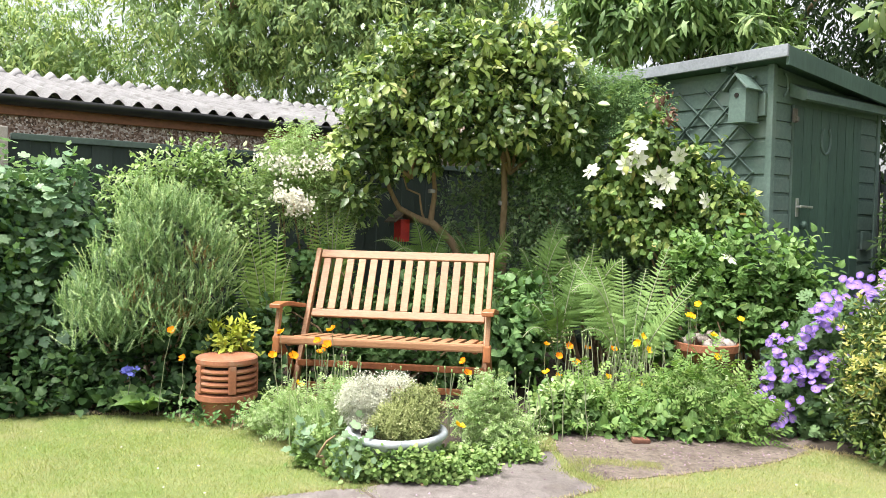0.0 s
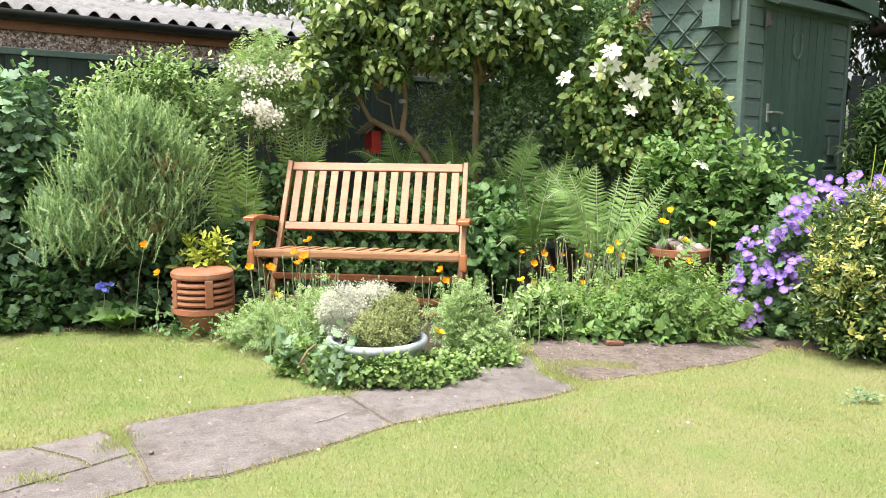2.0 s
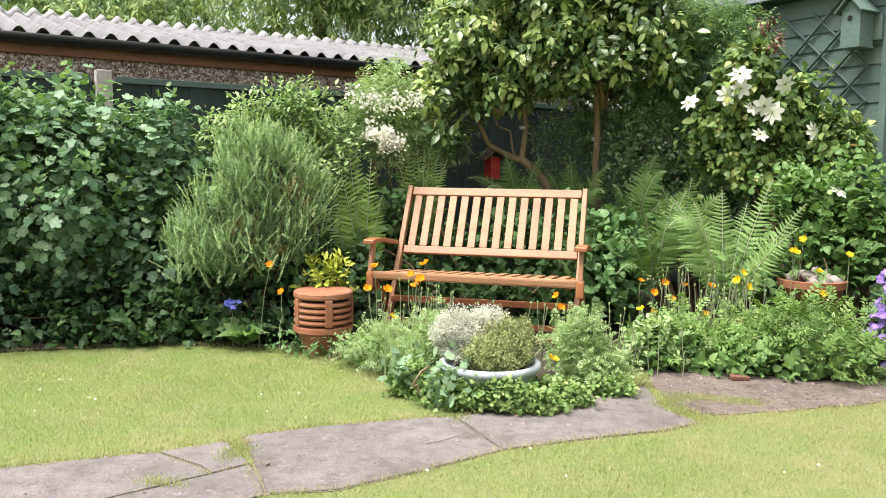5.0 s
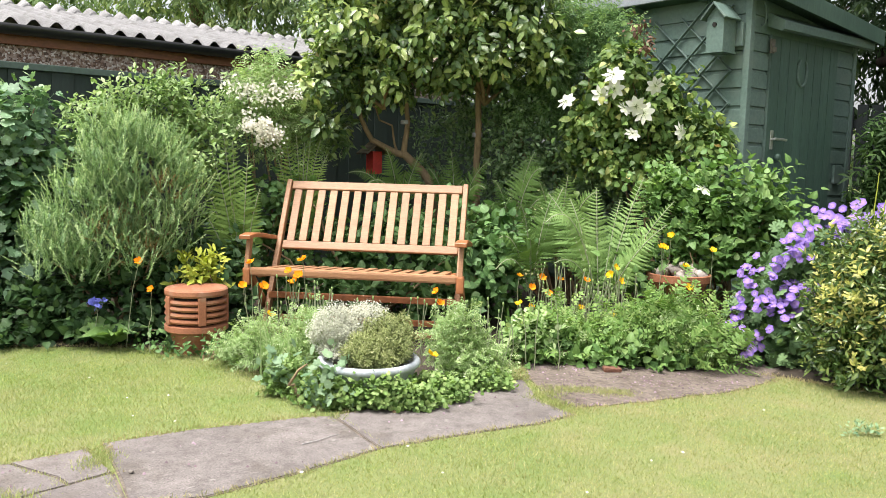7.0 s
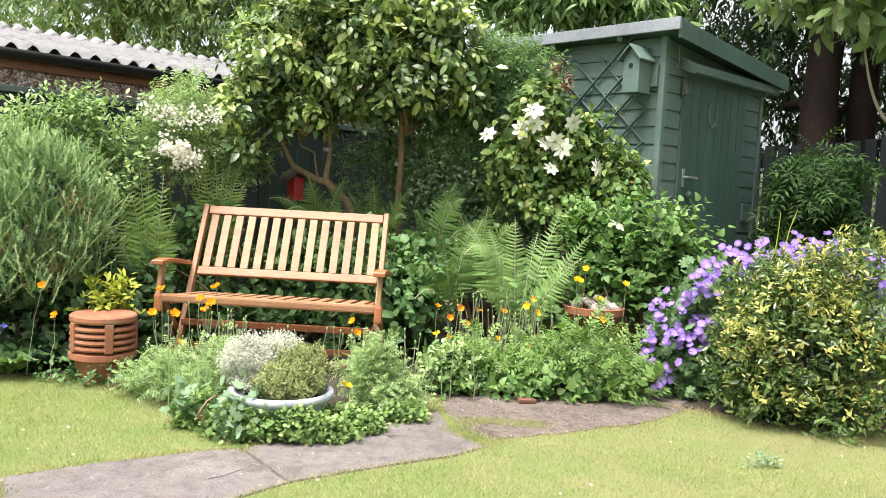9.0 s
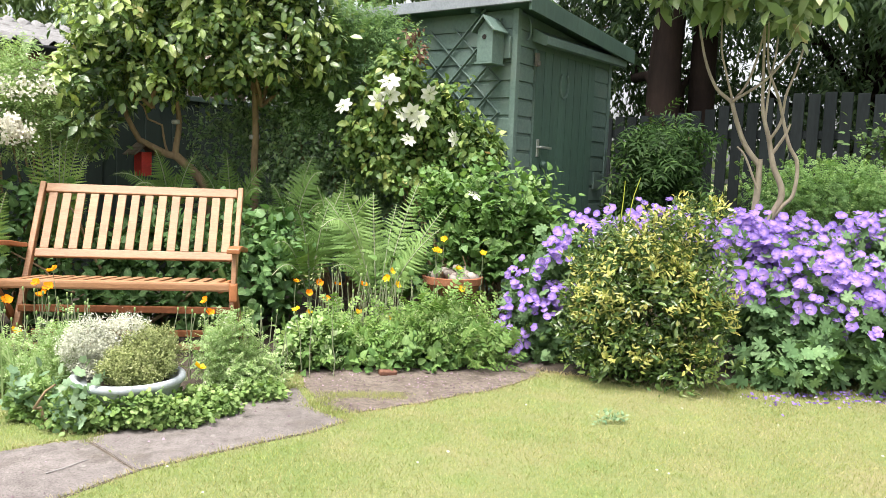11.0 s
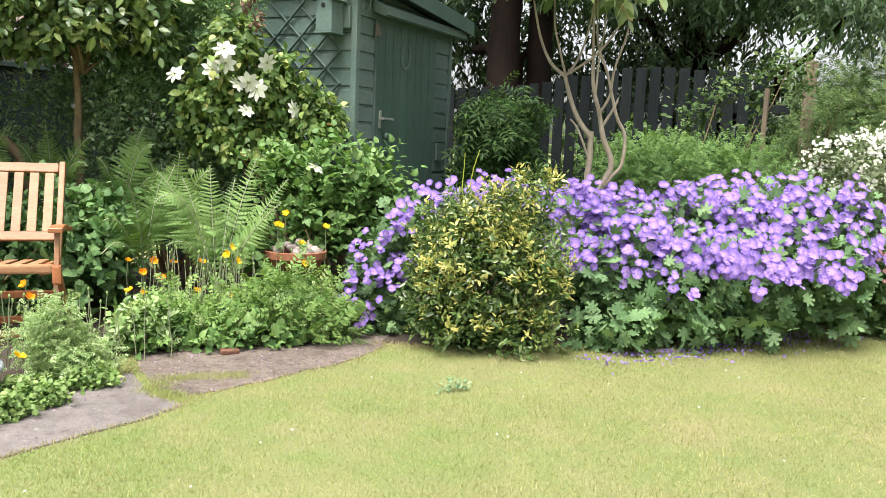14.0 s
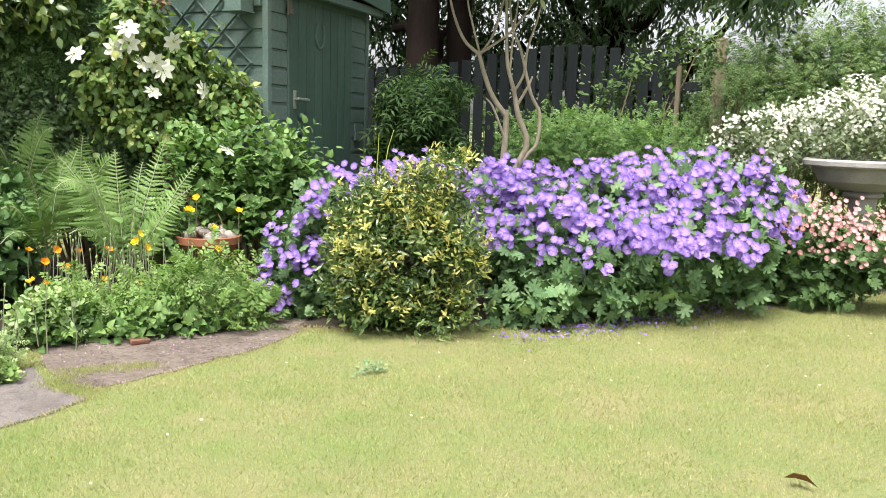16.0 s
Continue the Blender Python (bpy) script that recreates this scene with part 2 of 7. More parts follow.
M["rosemary"] = foliage("rosemary", [(0, (0.092, 0.180, 0.062)), (0.5, (0.265, 0.410, 0.140)), (1, (0.57, 0.69, 0.30))], 0.6, 0.35, clump=0.8)
M["lime"] = foliage("lime", [(0, (0.12, 0.23, 0.050)), (0.5, (0.23, 0.36, 0.090)), (0.9, (0.37, 0.47, 0.18)), (1, (0.52, 0.54, 0.34))], 0.5)
M["mid"] = foliage("mid", [(0, (0.05, 0.11, 0.025)), (0.6, (0.095, 0.18, 0.045)), (1, (0.16, 0.27, 0.07))], 0.5)
M["mint"] = foliage("mint", [(0, (0.05, 0.12, 0.03)), (0.6, (0.095, 0.20, 0.045)), (1, (0.18, 0.30, 0.085))], 0.5, 0.3, 0.3, rib=0.4)
M["nettle"] = foliage("nettle", [(0, (0.055, 0.130, 0.026)), (0.6, (0.125, 0.24, 0.048)), (1, (0.23, 0.35, 0.085))], 0.5, 0.3, 0.3, rib=0.35)
M["dark"] = foliage("dark", [(0, (0.058, 0.122, 0.036)), (0.6, (0.138, 0.238, 0.070)), (1, (0.28, 0.395, 0.128))], 0.35, 0.22, 0.5)
M["camellia"] = foliage("camellia", [(0, (0.030, 0.070, 0.018)), (0.5, (0.085, 0.155, 0.034)), (0.85, (0.20, 0.29, 0.065)), (1, (0.34, 0.38, 0.12))], 0.3, 0.25, 0.5, rib=0.3)
M["fern"] = foliage("fern", [(0, (0.105, 0.195, 0.032)), (0.5, (0.20, 0.325, 0.058)), (1, (0.34, 0.44, 0.08))], 0.5, 0.3)
M["pale_fern"] = foliage("pale_fern", [(0, (0.095, 0.185, 0.035)), (0.5, (0.165, 0.275, 0.058)), (1, (0.26, 0.37, 0.095))], 0.55, 0.25)
M["dark_fern"] = foliage("dark_fern", [(0, (0.052, 0.112, 0.018)), (0.6, (0.112, 0.208, 0.036)), (1, (0.195, 0.30, 0.058))], 0.5, 0.3)
M["clematis"] = foliage("clematis", [(0, (0.040, 0.090, 0.018)), (0.5, (0.105, 0.19, 0.035)), (0.8, (0.22, 0.31, 0.06)), (0.94, (0.38, 0.40, 0.10)), (1, (0.26, 0.13, 0.06))], 0.45, 0.3, 0.3, rib=0.25)
M["poppy_leaf"] = foliage("poppy_leaf", [(0, (0.07, 0.16, 0.025)), (0.6, (0.14, 0.25, 0.045)), (1, (0.26, 0.36, 0.09))], 0.55)
M["gold"] = foliage("gold", [(0, (0.24, 0.33, 0.035)), (0.6, (0.42, 0.50, 0.055)), (1, (0.62, 0.60, 0.11))], 0.5)
M["euonymus_green"] = foliage("euonymus_green", [(0, (0.022, 0.052, 0.011)), (0.5, (0.078, 0.145, 0.030)), (0.80, (0.165, 0.235, 0.046)), (0.95, (0.30, 0.345, 0.085)), (1, (0.50, 0.49, 0.22))], 0.26, 0.28, 0.6, clump=0.5, rib=0.3)
M["euonymus_gold"] = foliage("euonymus_gold", [(0, (0.13, 0.19, 0.030)), (0.5, (0.30, 0.34, 0.055)), (1, (0.52, 0.49, 0.12))], 0.35, 0.3, 0.35, margin=(0.56, 0.52, 0.17))
M["geranium_leaf"] = foliage("geranium_leaf", [(0, (0.062, 0.135, 0.040)), (0.5, (0.125, 0.235, 0.070)), (1, (0.215, 0.345, 0.110))], 0.55, 0.3, 0.25, rib=0.35)
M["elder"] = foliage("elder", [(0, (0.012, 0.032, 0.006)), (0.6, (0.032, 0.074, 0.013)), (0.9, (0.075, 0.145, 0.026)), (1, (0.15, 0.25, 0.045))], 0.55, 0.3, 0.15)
M["ferny"] = foliage("ferny", [(0, (0.07, 0.15, 0.04)), (0.6, (0.125, 0.23, 0.06)), (1, (0.22, 0.34, 0.08))], 0.55)
M["privet"] = foliage("privet", [(0, (0.045, 0.100, 0.024)), (0.55, (0.115, 0.200, 0.048)), (0.9, (0.22, 0.31, 0.085)), (1, (0.30, 0.24, 0.11))], 0.55, 0.3, clump=0.6)
M["rue"] = foliage("rue", [(0, (0.055, 0.130, 0.026)), (0.6, (0.118, 0.225, 0.046)), (1, (0.23, 0.355, 0.085))], 0.55, 0.35, clump=0.6)
M["laurel"] = foliage("laurel", [(0, (0.060, 0.120, 0.032)), (0.5, (0.15, 0.235, 0.062)), (0.85, (0.29, 0.37, 0.14)), (0.96, (0.34, 0.26, 0.11)), (1, (0.40, 0.14, 0.07))], 0.32, 0.3, 0.5, rib=0.3)
M["cherry"] = foliage("cherry", [(0, (0.050, 0.110, 0.030)), (0.5, (0.140, 0.255, 0.060)), (1, (0.38, 0.52, 0.145))], 0.4, 0.4, 0.4, clump=0.6)
M["tree_back"] = foliage("tree_back", [(0, (0.085, 0.155, 0.050)), (0.45, (0.20, 0.315, 0.090)), (0.8, (0.38, 0.49, 0.13)), (1, (0.52, 0.60, 0.20))], 0.5, 0.35, clump=0.65)
# backlit crowns: their shade is put into a darker leaf colour
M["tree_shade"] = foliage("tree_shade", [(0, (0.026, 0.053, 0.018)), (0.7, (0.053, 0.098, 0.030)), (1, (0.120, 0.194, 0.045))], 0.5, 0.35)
M["hedge"] = foliage("hedge", [(0, (0.030, 0.068, 0.016)), (0.6, (0.075, 0.135, 0.032)), (1, (0.20, 0.28, 0.07))], 0.55, 0.25, 0.12, clump=0.6)
M["cistus_leaf"] = foliage("cistus_leaf", [(0, (0.085, 0.125, 0.045)), (0.6, (0.160, 0.215, 0.080)), (1, (0.28, 0.34, 0.15))], 0.6)
M["thyme"] = foliage("thyme", [(0, (0.12, 0.16, 0.06)), (0.6, (0.27, 0.31, 0.12)), (1, (0.52, 0.53, 0.30))], 0.6, 0.3, 0.2, 0.5, tint=False)
M["silver"] = foliage("silver", [(0, (0.40, 0.41, 0.33)), (0.5, (0.53, 0.54, 0.45)), (1, (0.66, 0.66, 0.58))], 0.7, 0.3, 0.2, 0.4, tint=False)
M["white_petal"] = foliage("white_petal", [(0, (0.55, 0.56, 0.51)), (1, (0.72, 0.72, 0.68))], 0.6, 0.25, 0.2, 0.2, tint=False, heart=(0.58, 0.62, 0.42))
M["cream_petal"] = foliage("cream_petal", [(0, (0.56, 0.53, 0.44)), (0.5, (0.70, 0.68, 0.60)), (1, (0.82, 0.80, 0.74))], 0.6, 0.25, 0.2, 0.3, tint=False)
M["purple_petal"] = foliage("purple_petal", [(0, (0.205, 0.140, 0.51)), (0.5, (0.285, 0.190, 0.60)), (1, (0.395, 0.26, 0.675))], 0.8, 0.3, 0.05, 0.4, tint=False, heart=(0.52, 0.34, 0.68))
M["pink_petal"] = foliage("pink_petal", [(0, (0.44, 0.15, 0.17)), (0.5, (0.58, 0.27, 0.29)), (1, (0.66, 0.40, 0.40))], 0.6, 0.25, 0.2, 0.4, tint=False, heart=(0.70, 0.50, 0.46))
M["orange_petal"] = foliage("orange_petal", [(0, (0.720, 0.164, 0.005)), (0.5, (0.756, 0.255, 0.007)), (1, (0.774, 0.400, 0.011))], 0.6, 0.3, 0.1)
M["yellow_petal"] = foliage("yellow_petal", [(0, (0.74, 0.36, 0.008)), (0.5, (0.78, 0.48, 0.012)), (1, (0.80, 0.60, 0.03))], 0.6, 0.3, 0.1)
M["blue_petal"] = foliage("blue_petal", [(0, (0.12, 0.13, 0.62)), (1, (0.28, 0.30, 0.85))], 0.6, 0.25, 0.2, tint=False)
M["purple_leaf"] = foliage("purple_leaf", [(0, (0.06, 0.035, 0.04)), (1, (0.14, 0.085, 0.085))], 0.5)
M["camellia_young"] = foliage("camellia_young", [(0, (0.13, 0.22, 0.04)), (0.5, (0.25, 0.36, 0.07)), (0.85, (0.40, 0.48, 0.13)), (1, (0.42, 0.30, 0.10))], 0.28, 0.3, 0.6, rib=0.25)
# greens lowered so that the leaf colour carries the shade below the shrubs
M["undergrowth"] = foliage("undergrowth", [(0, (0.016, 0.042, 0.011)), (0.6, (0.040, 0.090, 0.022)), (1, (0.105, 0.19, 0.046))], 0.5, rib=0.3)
M["dry_needle"] = foliage("dry_needle", [(0, (0.19, 0.125, 0.03)), (1, (0.36, 0.27, 0.085))], 0.7, 0.2, clump=0.6)
M["dry_grass"] = foliage("dry_grass", [(0, (0.20, 0.24, 0.06)), (0.5, (0.30, 0.29, 0.10)), (1, (0.42, 0.36, 0.18))], 0.8, 0.3, 0.1)
M["creeping"] = foliage("creeping", [(0, (0.07, 0.15, 0.030)), (0.5, (0.15, 0.26, 0.050)), (1, (0.28, 0.39, 0.10))], 0.5, 0.3, 0.3, rib=0.3)
M["rocket"] = foliage("rocket", [(0, (0.10, 0.20, 0.07)), (1, (0.24, 0.36, 0.15))], 0.5, 0.3, 0.3, rib=0.4)
M["withered"] = foliage("withered", [(0, (0.06, 0.035, 0.015)), (1, (0.17, 0.105, 0.05))], 0.7, 0.15)
M["stalk"] = foliage("stalk", [(0, (0.14, 0.19, 0.07)), (1, (0.30, 0.34, 0.15))], 0.6, 0.1)

# ---- building helpers ----
rng = np.random.default_rng(7)


def thing(name, at, label, category, group="", kind=""):
    ob = new(name)
    ob.location = at
    ob.empty_display_size = 0.1
    return tagged(ob, label, category, group, kind)


def attach(ob, parent):
    if parent is not None:
        root, shift = parent, Vector((0, 0, 0))
        while root is not None:
            shift += root.location
            root = root.parent
        ob.parent = parent
        ob.location = -shift if parent.type == "EMPTY" else (0, 0, 0)


def part(name, bm, mat, parent=None, label="", smooth=False):
    """Links a bmesh, made in world places, as one mesh under its thing."""
    me = bpy.data.meshes.new(name)
    bm.normal_update()
    bm.to_mesh(me)
    bm.free()
    me.materials.append(mat)
    if smooth:
        me.shade_smooth()
    ob = new(name, me)
    attach(ob, parent)
    return tagged(ob, label)


def mesh_of(name, verts, faces, mat, parent=None, label="", smooth=False, uv=None):
    """A mesh from arrays of places and of equal-sided faces. uv, a pair for every vertex: how near the leaf's edge, and the tone of its twig."""
    verts, faces = np.asarray(verts, np.float32), np.asarray(faces, np.int32)
    me = bpy.data.meshes.new(name)
    me.vertices.add(len(verts))
    me.vertices.foreach_set("co", verts.ravel())
    k = faces.shape[1]
    me.loops.add(faces.size)
    me.loops.foreach_set("vertex_index", faces.ravel())
    me.polygons.add(len(faces))
    me.polygons.foreach_set("loop_start", np.arange(0, faces.size, k, dtype=np.int32))
    me.update(calc_edges=True)
    layer = me.uv_layers.new(name="UVMap")
    pair = np.full((len(verts), 2), 0.5, np.float32) if uv is None else np.asarray(uv, np.float32)
    layer.data.foreach_set("uv", pair[faces.ravel()].ravel())
    me.materials.append(mat)
    if smooth:
        me.shade_smooth()
    ob = new(name, me)
    attach(ob, parent)
    return tagged(ob, label)


def box(bm, size, m, bevel=0.0):
    r = bmesh.ops.create_cube(bm, size=1.0, matrix=m @ Matrix.Diagonal((*size, 1)))
    if bevel:
        edges = list({e for v in r["verts"] for e in v.link_edges})
        bmesh.ops.bevel(bm, geom=edges, offset=bevel, segments=2, profile=0.6, affect="EDGES")
    return bm


def beam(a, b, w, h, up=(0, 0, 1), bevel=0.004, bm=None):
    """A bar from a to b: w across, h towards up."""
    bm = bm or bmesh.new()
    a, b = Vector(a), Vector(b)
    along = (b - a).normalized()
    side = along.cross(Vector(up)).normalized()
    top = side.cross(along)
    m = Matrix((side, along, top)).transposed().to_4x4()
    m.translation = (a + b) / 2
    return box(bm, (w, (b - a).length, h), m, bevel)


def lathe(profile, centre, bm=None, steps=40):
    """A turned body from (radius, height) pairs."""
    bm = bm or bmesh.new()
    rings = []
    for r, z in profile:
        rings.append([bm.verts.new((centre[0] + r * math.cos(2 * math.pi * i / steps), centre[1] + r * math.sin(2 * math.pi * i / steps), centre[2] + z)) for i in range(steps)])
    for a, b in zip(rings, rings[1:]):
        for i in range(steps):
            j = (i + 1) % steps
            bm.faces.new((a[i], a[j], b[j], b[i]))
    bm.faces.new(list(reversed(rings[0])))
    bm.faces.new(rings[-1])
    return bm


def tubes(lines, sides=6):
    """Tapered round limbs: each line is a list of (x, y, z, radius)."""
    verts, faces = [], []
    for line in lines:
        p = np.array(line, float)
        for i in range(len(p)):
            d = p[min(i + 1, len(p) - 1), :3] - p[max(i - 1, 0), :3]
            d /= np.linalg.norm(d) + 1e-9
            u = np.cross(d, (0.31, 0.95, 0.05))
            u /= np.linalg.norm(u) + 1e-9
            v = np.cross(d, u)
            for k in range(sides):
                a = 2 * math.pi * k / sides
                verts.append(p[i, :3] + p[i, 3] * (math.cos(a) * u + math.sin(a) * v))
        first = len(verts) - len(p) * sides
        for i in range(len(p) - 1):
            for k in range(sides):
                a, b = first + i * sides + k, first + i * sides + (k + 1) % sides
                faces.append((a, b, b + sides, a + sides))
    return np.array(verts), np.array(faces)


def rounded(line, fine=5, knots=0.03):
    """The same line as a smooth curve, a little thicker where it was jointed."""
    p = np.array(line, float)
    ext = np.concatenate([2 * p[:1] - p[1:2], p, 2 * p[-1:] - p[-2:-1]])
    out = []
    for i in range(1, len(ext) - 2):
        a, b, c, d = ext[i - 1:i + 3]
        for k in range(fine):
            t = k / fine
            q = 0.5 * (2 * b + (c - a) * t + (2 * a - 5 * b + 4 * c - d) * t * t + (3 * b - a - 3 * c + d) * t**3)
            q[3] = (b[3] + (c[3] - b[3]) * t) * (1 + (knots if k == 0 else 0))
            out.append(tuple(q))
    return out + [tuple(p[-1])]


def limb(a, b, r0, r1, steps=6, wander=0.03, seed=None):
    """A wandering limb from a to b."""
    g = np.random.default_rng(seed if seed is not None else int(rng.integers(1 << 30)))
    a, b = np.array(a, float), np.array(b, float)
    out = []
    drift = np.zeros(3)
    for i in range(steps + 1):
        f = i / steps
        drift = drift * 0.7 + g.normal(0, wander, 3) * (0 < i < steps)
        out.append((*(a + (b - a) * f + drift * math.sin(math.pi * f)), r0 + (r1 - r0) * f))
    return out


# leaf patterns: x across, y along the leaf, z above it; length 1
OVAL = (np.array([(0, 0, 0), (-0.24, 0.3, 0.05), (0.24, 0.3, 0.05), (0, 0.35, 0), (-0.22, 0.68, 0.03), (0.22, 0.68, 0.03), (0, 0.7, -0.03), (0, 1, -0.10)]),
        np.array([(0, 3, 1), (0, 2, 3), (1, 3, 4), (3, 6, 4), (3, 2, 5), (3, 5, 6), (4, 6, 7), (6, 5, 7)]))
SMALL = (np.array([(0, 0, 0), (-0.26, 0.5, 0.06), (0.26, 0.5, 0.06), (0, 1, -0.05)]), np.array([(0, 2, 1), (1, 2, 3)]))
LONG = (np.array([(0, 0, 0), (-0.11, 0.35, 0.03), (0.11, 0.35, 0.03), (-0.09, 0.7, -0.03), (0.09, 0.7, -0.03), (0, 1, -0.16)]),
        np.array([(0, 2, 1), (1, 2, 3), (2, 4, 3), (3, 4, 5)]))
BROADLEAF = (LONG[0] * np.array((2.0, 1, 1)), LONG[1])
NEEDLE = (np.array([(-0.05, 0, 0), (0.05, 0, 0), (0, 1, 0)]), np.array([(0, 1, 2)]))


HEART = (np.array([(0, 0, 0), (-0.30, 0.06, 0.03), (0.30, 0.06, 0.03), (-0.37, 0.33, 0.08), (0.37, 0.33, 0.08), (0, 0.35, 0), (-0.25, 0.66, 0.05), (0.25, 0.66, 0.05), (0, 0.68, -0.03), (0, 1, -0.14)]),
         np.array([(0, 5, 1), (0, 2, 5), (1, 5, 3), (2, 4, 5), (3, 5, 6), (5, 8, 6), (5, 4, 7), (5, 7, 8), (6, 8, 9), (8, 7, 9)]))


def lobed(lobes, deep, sweep, blunt, points_up=0.04):
    """A palmate leaf, its stalk at the origin: each lobe has a tip and two shoulders, with a notch between lobes."""
    rim = [(0.0, 0.0, 0.0)]
    step = 2 * sweep / (lobes - 1)
    for i in range(lobes):
        at = -sweep + step * i
        r = 0.60 - 0.16 * abs(at) / sweep
        for da, k, z in ((-0.26, blunt, points_up), (0.0, 1.0, points_up * 0.2), (0.26, blunt, points_up)):
            a = math.radians(at + da * step)
            rim.append((r * k * math.sin(a), 0.36 + r * k * math.cos(a), z))
        if i < lobes - 1:
            a = math.radians(at + 0.5 * step)
            rim.append((r * deep * math.sin(a), 0.36 + r * deep * math.cos(a), -points_up))
    v = np.array([(0, 0.34, 0.02), *rim])
    n = len(rim)
    return v, np.array([(0, 1 + (i + 1) % n, 1 + i) for i in range(n)])


def edge_of(pattern):
    """For every corner of a leaf pattern: 1 at the leaf's edge, 0 on its midrib."""
    v = pattern[0]
    if np.ptp(v[:, 1]) < 0.45:
        return np.clip(2 * np.hypot(v[:, 0], v[:, 2]), 0, 1)
    return np.where((np.abs(v[:, 0]) > 1e-6) | (v[:, 1] > 0.85), 1.0, np.where(v[:, 1] < 0.05, 0.6, 0.0))


def leaf_uv(pattern, tones):
    """The uv pairs of as many leaves as there are tones."""
    e = edge_of(pattern)
    return np.stack([np.tile(e, len(tones)), np.repeat(tones, len(e))], 1)


CURRANT = lobed(5, 0.70, 118, 0.86)
CRANESBILL = lobed(7, 0.45, 142, 0.92, 0.05)


def pinnate(pairs, long=0.34, fat=0.30):
    """A leaf of paired leaflets on one stalk."""
    v, f = [(-0.008, 0, 0), (0.008, 0, 0), (0, 0.9, 0)], [(0, 1, 2)]
    spots = [(0.22 + 0.62 * i / max(pairs - 1, 1), s) for i in range(pairs) for s in (-1, 1)] + [(0.8, 0)]
    for y, s in spots:
        a = math.radians(58) * s
        d, n = (math.sin(a), math.cos(a)), (math.cos(a), -math.sin(a))
        ln = long * (1.0 if s else 1.1)
        b = len(v)
        for along, across, z in ((0, 0, 0), (0.5, -fat * 0.5, 0.03), (0.5, fat * 0.5, 0.03), (1, 0, -0.05)):
            v.append((ln * (d[0] * along + n[0] * across), y + ln * (d[1] * along + n[1] * across), z))
        f += [(b, b + 2, b + 1), (b + 1, b + 2, b + 3)]
    return np.array(v), np.array(f)


PINNATE, DROOPING = pinnate(3), pinnate(4, 0.36, 0.24)
FERNY = pinnate(4, 0.30, 0.42)
JAGGED = pinnate(4, 0.34, 0.46)


def petals(count, width, cup, pointed=0.55, back=0.0, twist=0.07):
    """An open flower facing +y, so that 'along' is the way that it faces; across 1. Every petal is a piece of its own, one edge over its neighbour."""
    v, f = [], []
    for i in range(count):
        a = 2 * math.pi * i / count
        ca, sa = math.cos(a), math.sin(a)
        b = len(v)
        for x, y, z in ((0, 0.03, 0), (-width, 0.30, cup * 0.6 - twist), (width, 0.30, cup * 0.6 + twist), (-width * pointed, 0.46, cup - twist), (width * pointed, 0.46, cup + twist), (0, 0.5 - back, cup), (0, 0.27, cup * 0.3 - 0.03)):
            v.append((x * ca + y * sa, z, -x * sa + y * ca))
        f += [(b, b + 1, b + 6), (b, b + 6, b + 2), (b + 1, b + 3, b + 6), (b + 6, b + 3, b + 5), (b + 6, b + 5, b + 4), (b + 6, b + 4, b + 2)]
    return np.array(v), np.array(f)


def scatter_leaves(pattern, place, along, normal, size):
    """Places, faces of a leaf pattern set at every place."""
    pv, pf = pattern
    along = along / (np.linalg.norm(along, axis=1, keepdims=True) + 1e-9)
    side = np.cross(along, normal)
    side /= np.linalg.norm(side, axis=1, keepdims=True) + 1e-9
    up = np.cross(side, along)
    v = pv[None, :, 0, None] * side[:, None] + pv[None, :, 1, None] * along[:, None] + pv[None, :, 2, None] * up[:, None]
    v = place[:, None] + v * np.reshape(size, (-1, 1, 1))
    f = pf[None] + (np.arange(len(place)) * len(pv))[:, None, None]
    return v.reshape(-1, 3), f.reshape(-1, pf.shape[1])


def unit(g, n):
    v = g.normal(size=(n, 3))
    return v / np.linalg.norm(v, axis=1, keepdims=True)


def lump_points(g, lumps, twigs, hollow=0.55, low=-0.75, ragged=0.12):
    """Twig ends in the outer shell of lumps (x, y, z, rx, ry, rz), whose outline swells and sinks unevenly."""
    lumps = np.array(lumps, float)
    w = (lumps[:, 3] * lumps[:, 4] * lumps[:, 5]) ** (2 / 3)
    pick = g.choice(len(lumps), twigs, p=w / w.sum())
    d = unit(g, twigs)
    d[:, 2] = np.where(d[:, 2] < low, -d[:, 2], d[:, 2])
    swell = np.zeros(twigs)
    for k in range(7):
        wave, phase = g.normal(0, 3.2, 3), g.random(len(lumps)) * 6.28
        swell += np.sin(d @ wave + phase[pick])
    r = hollow + (1 - hollow) * g.random(twigs) ** 0.45 + np.abs(g.normal(0, ragged, twigs)) * (g.random(twigs) < 0.35)
    r = r * (0.97 + 0.075 * swell)
    p = lumps[pick, :3] + d * lumps[pick, 3:] * r[:, None]
    return p, d / lumps[pick, 3:] / np.linalg.norm(d / lumps[pick, 3:], axis=1, keepdims=True)


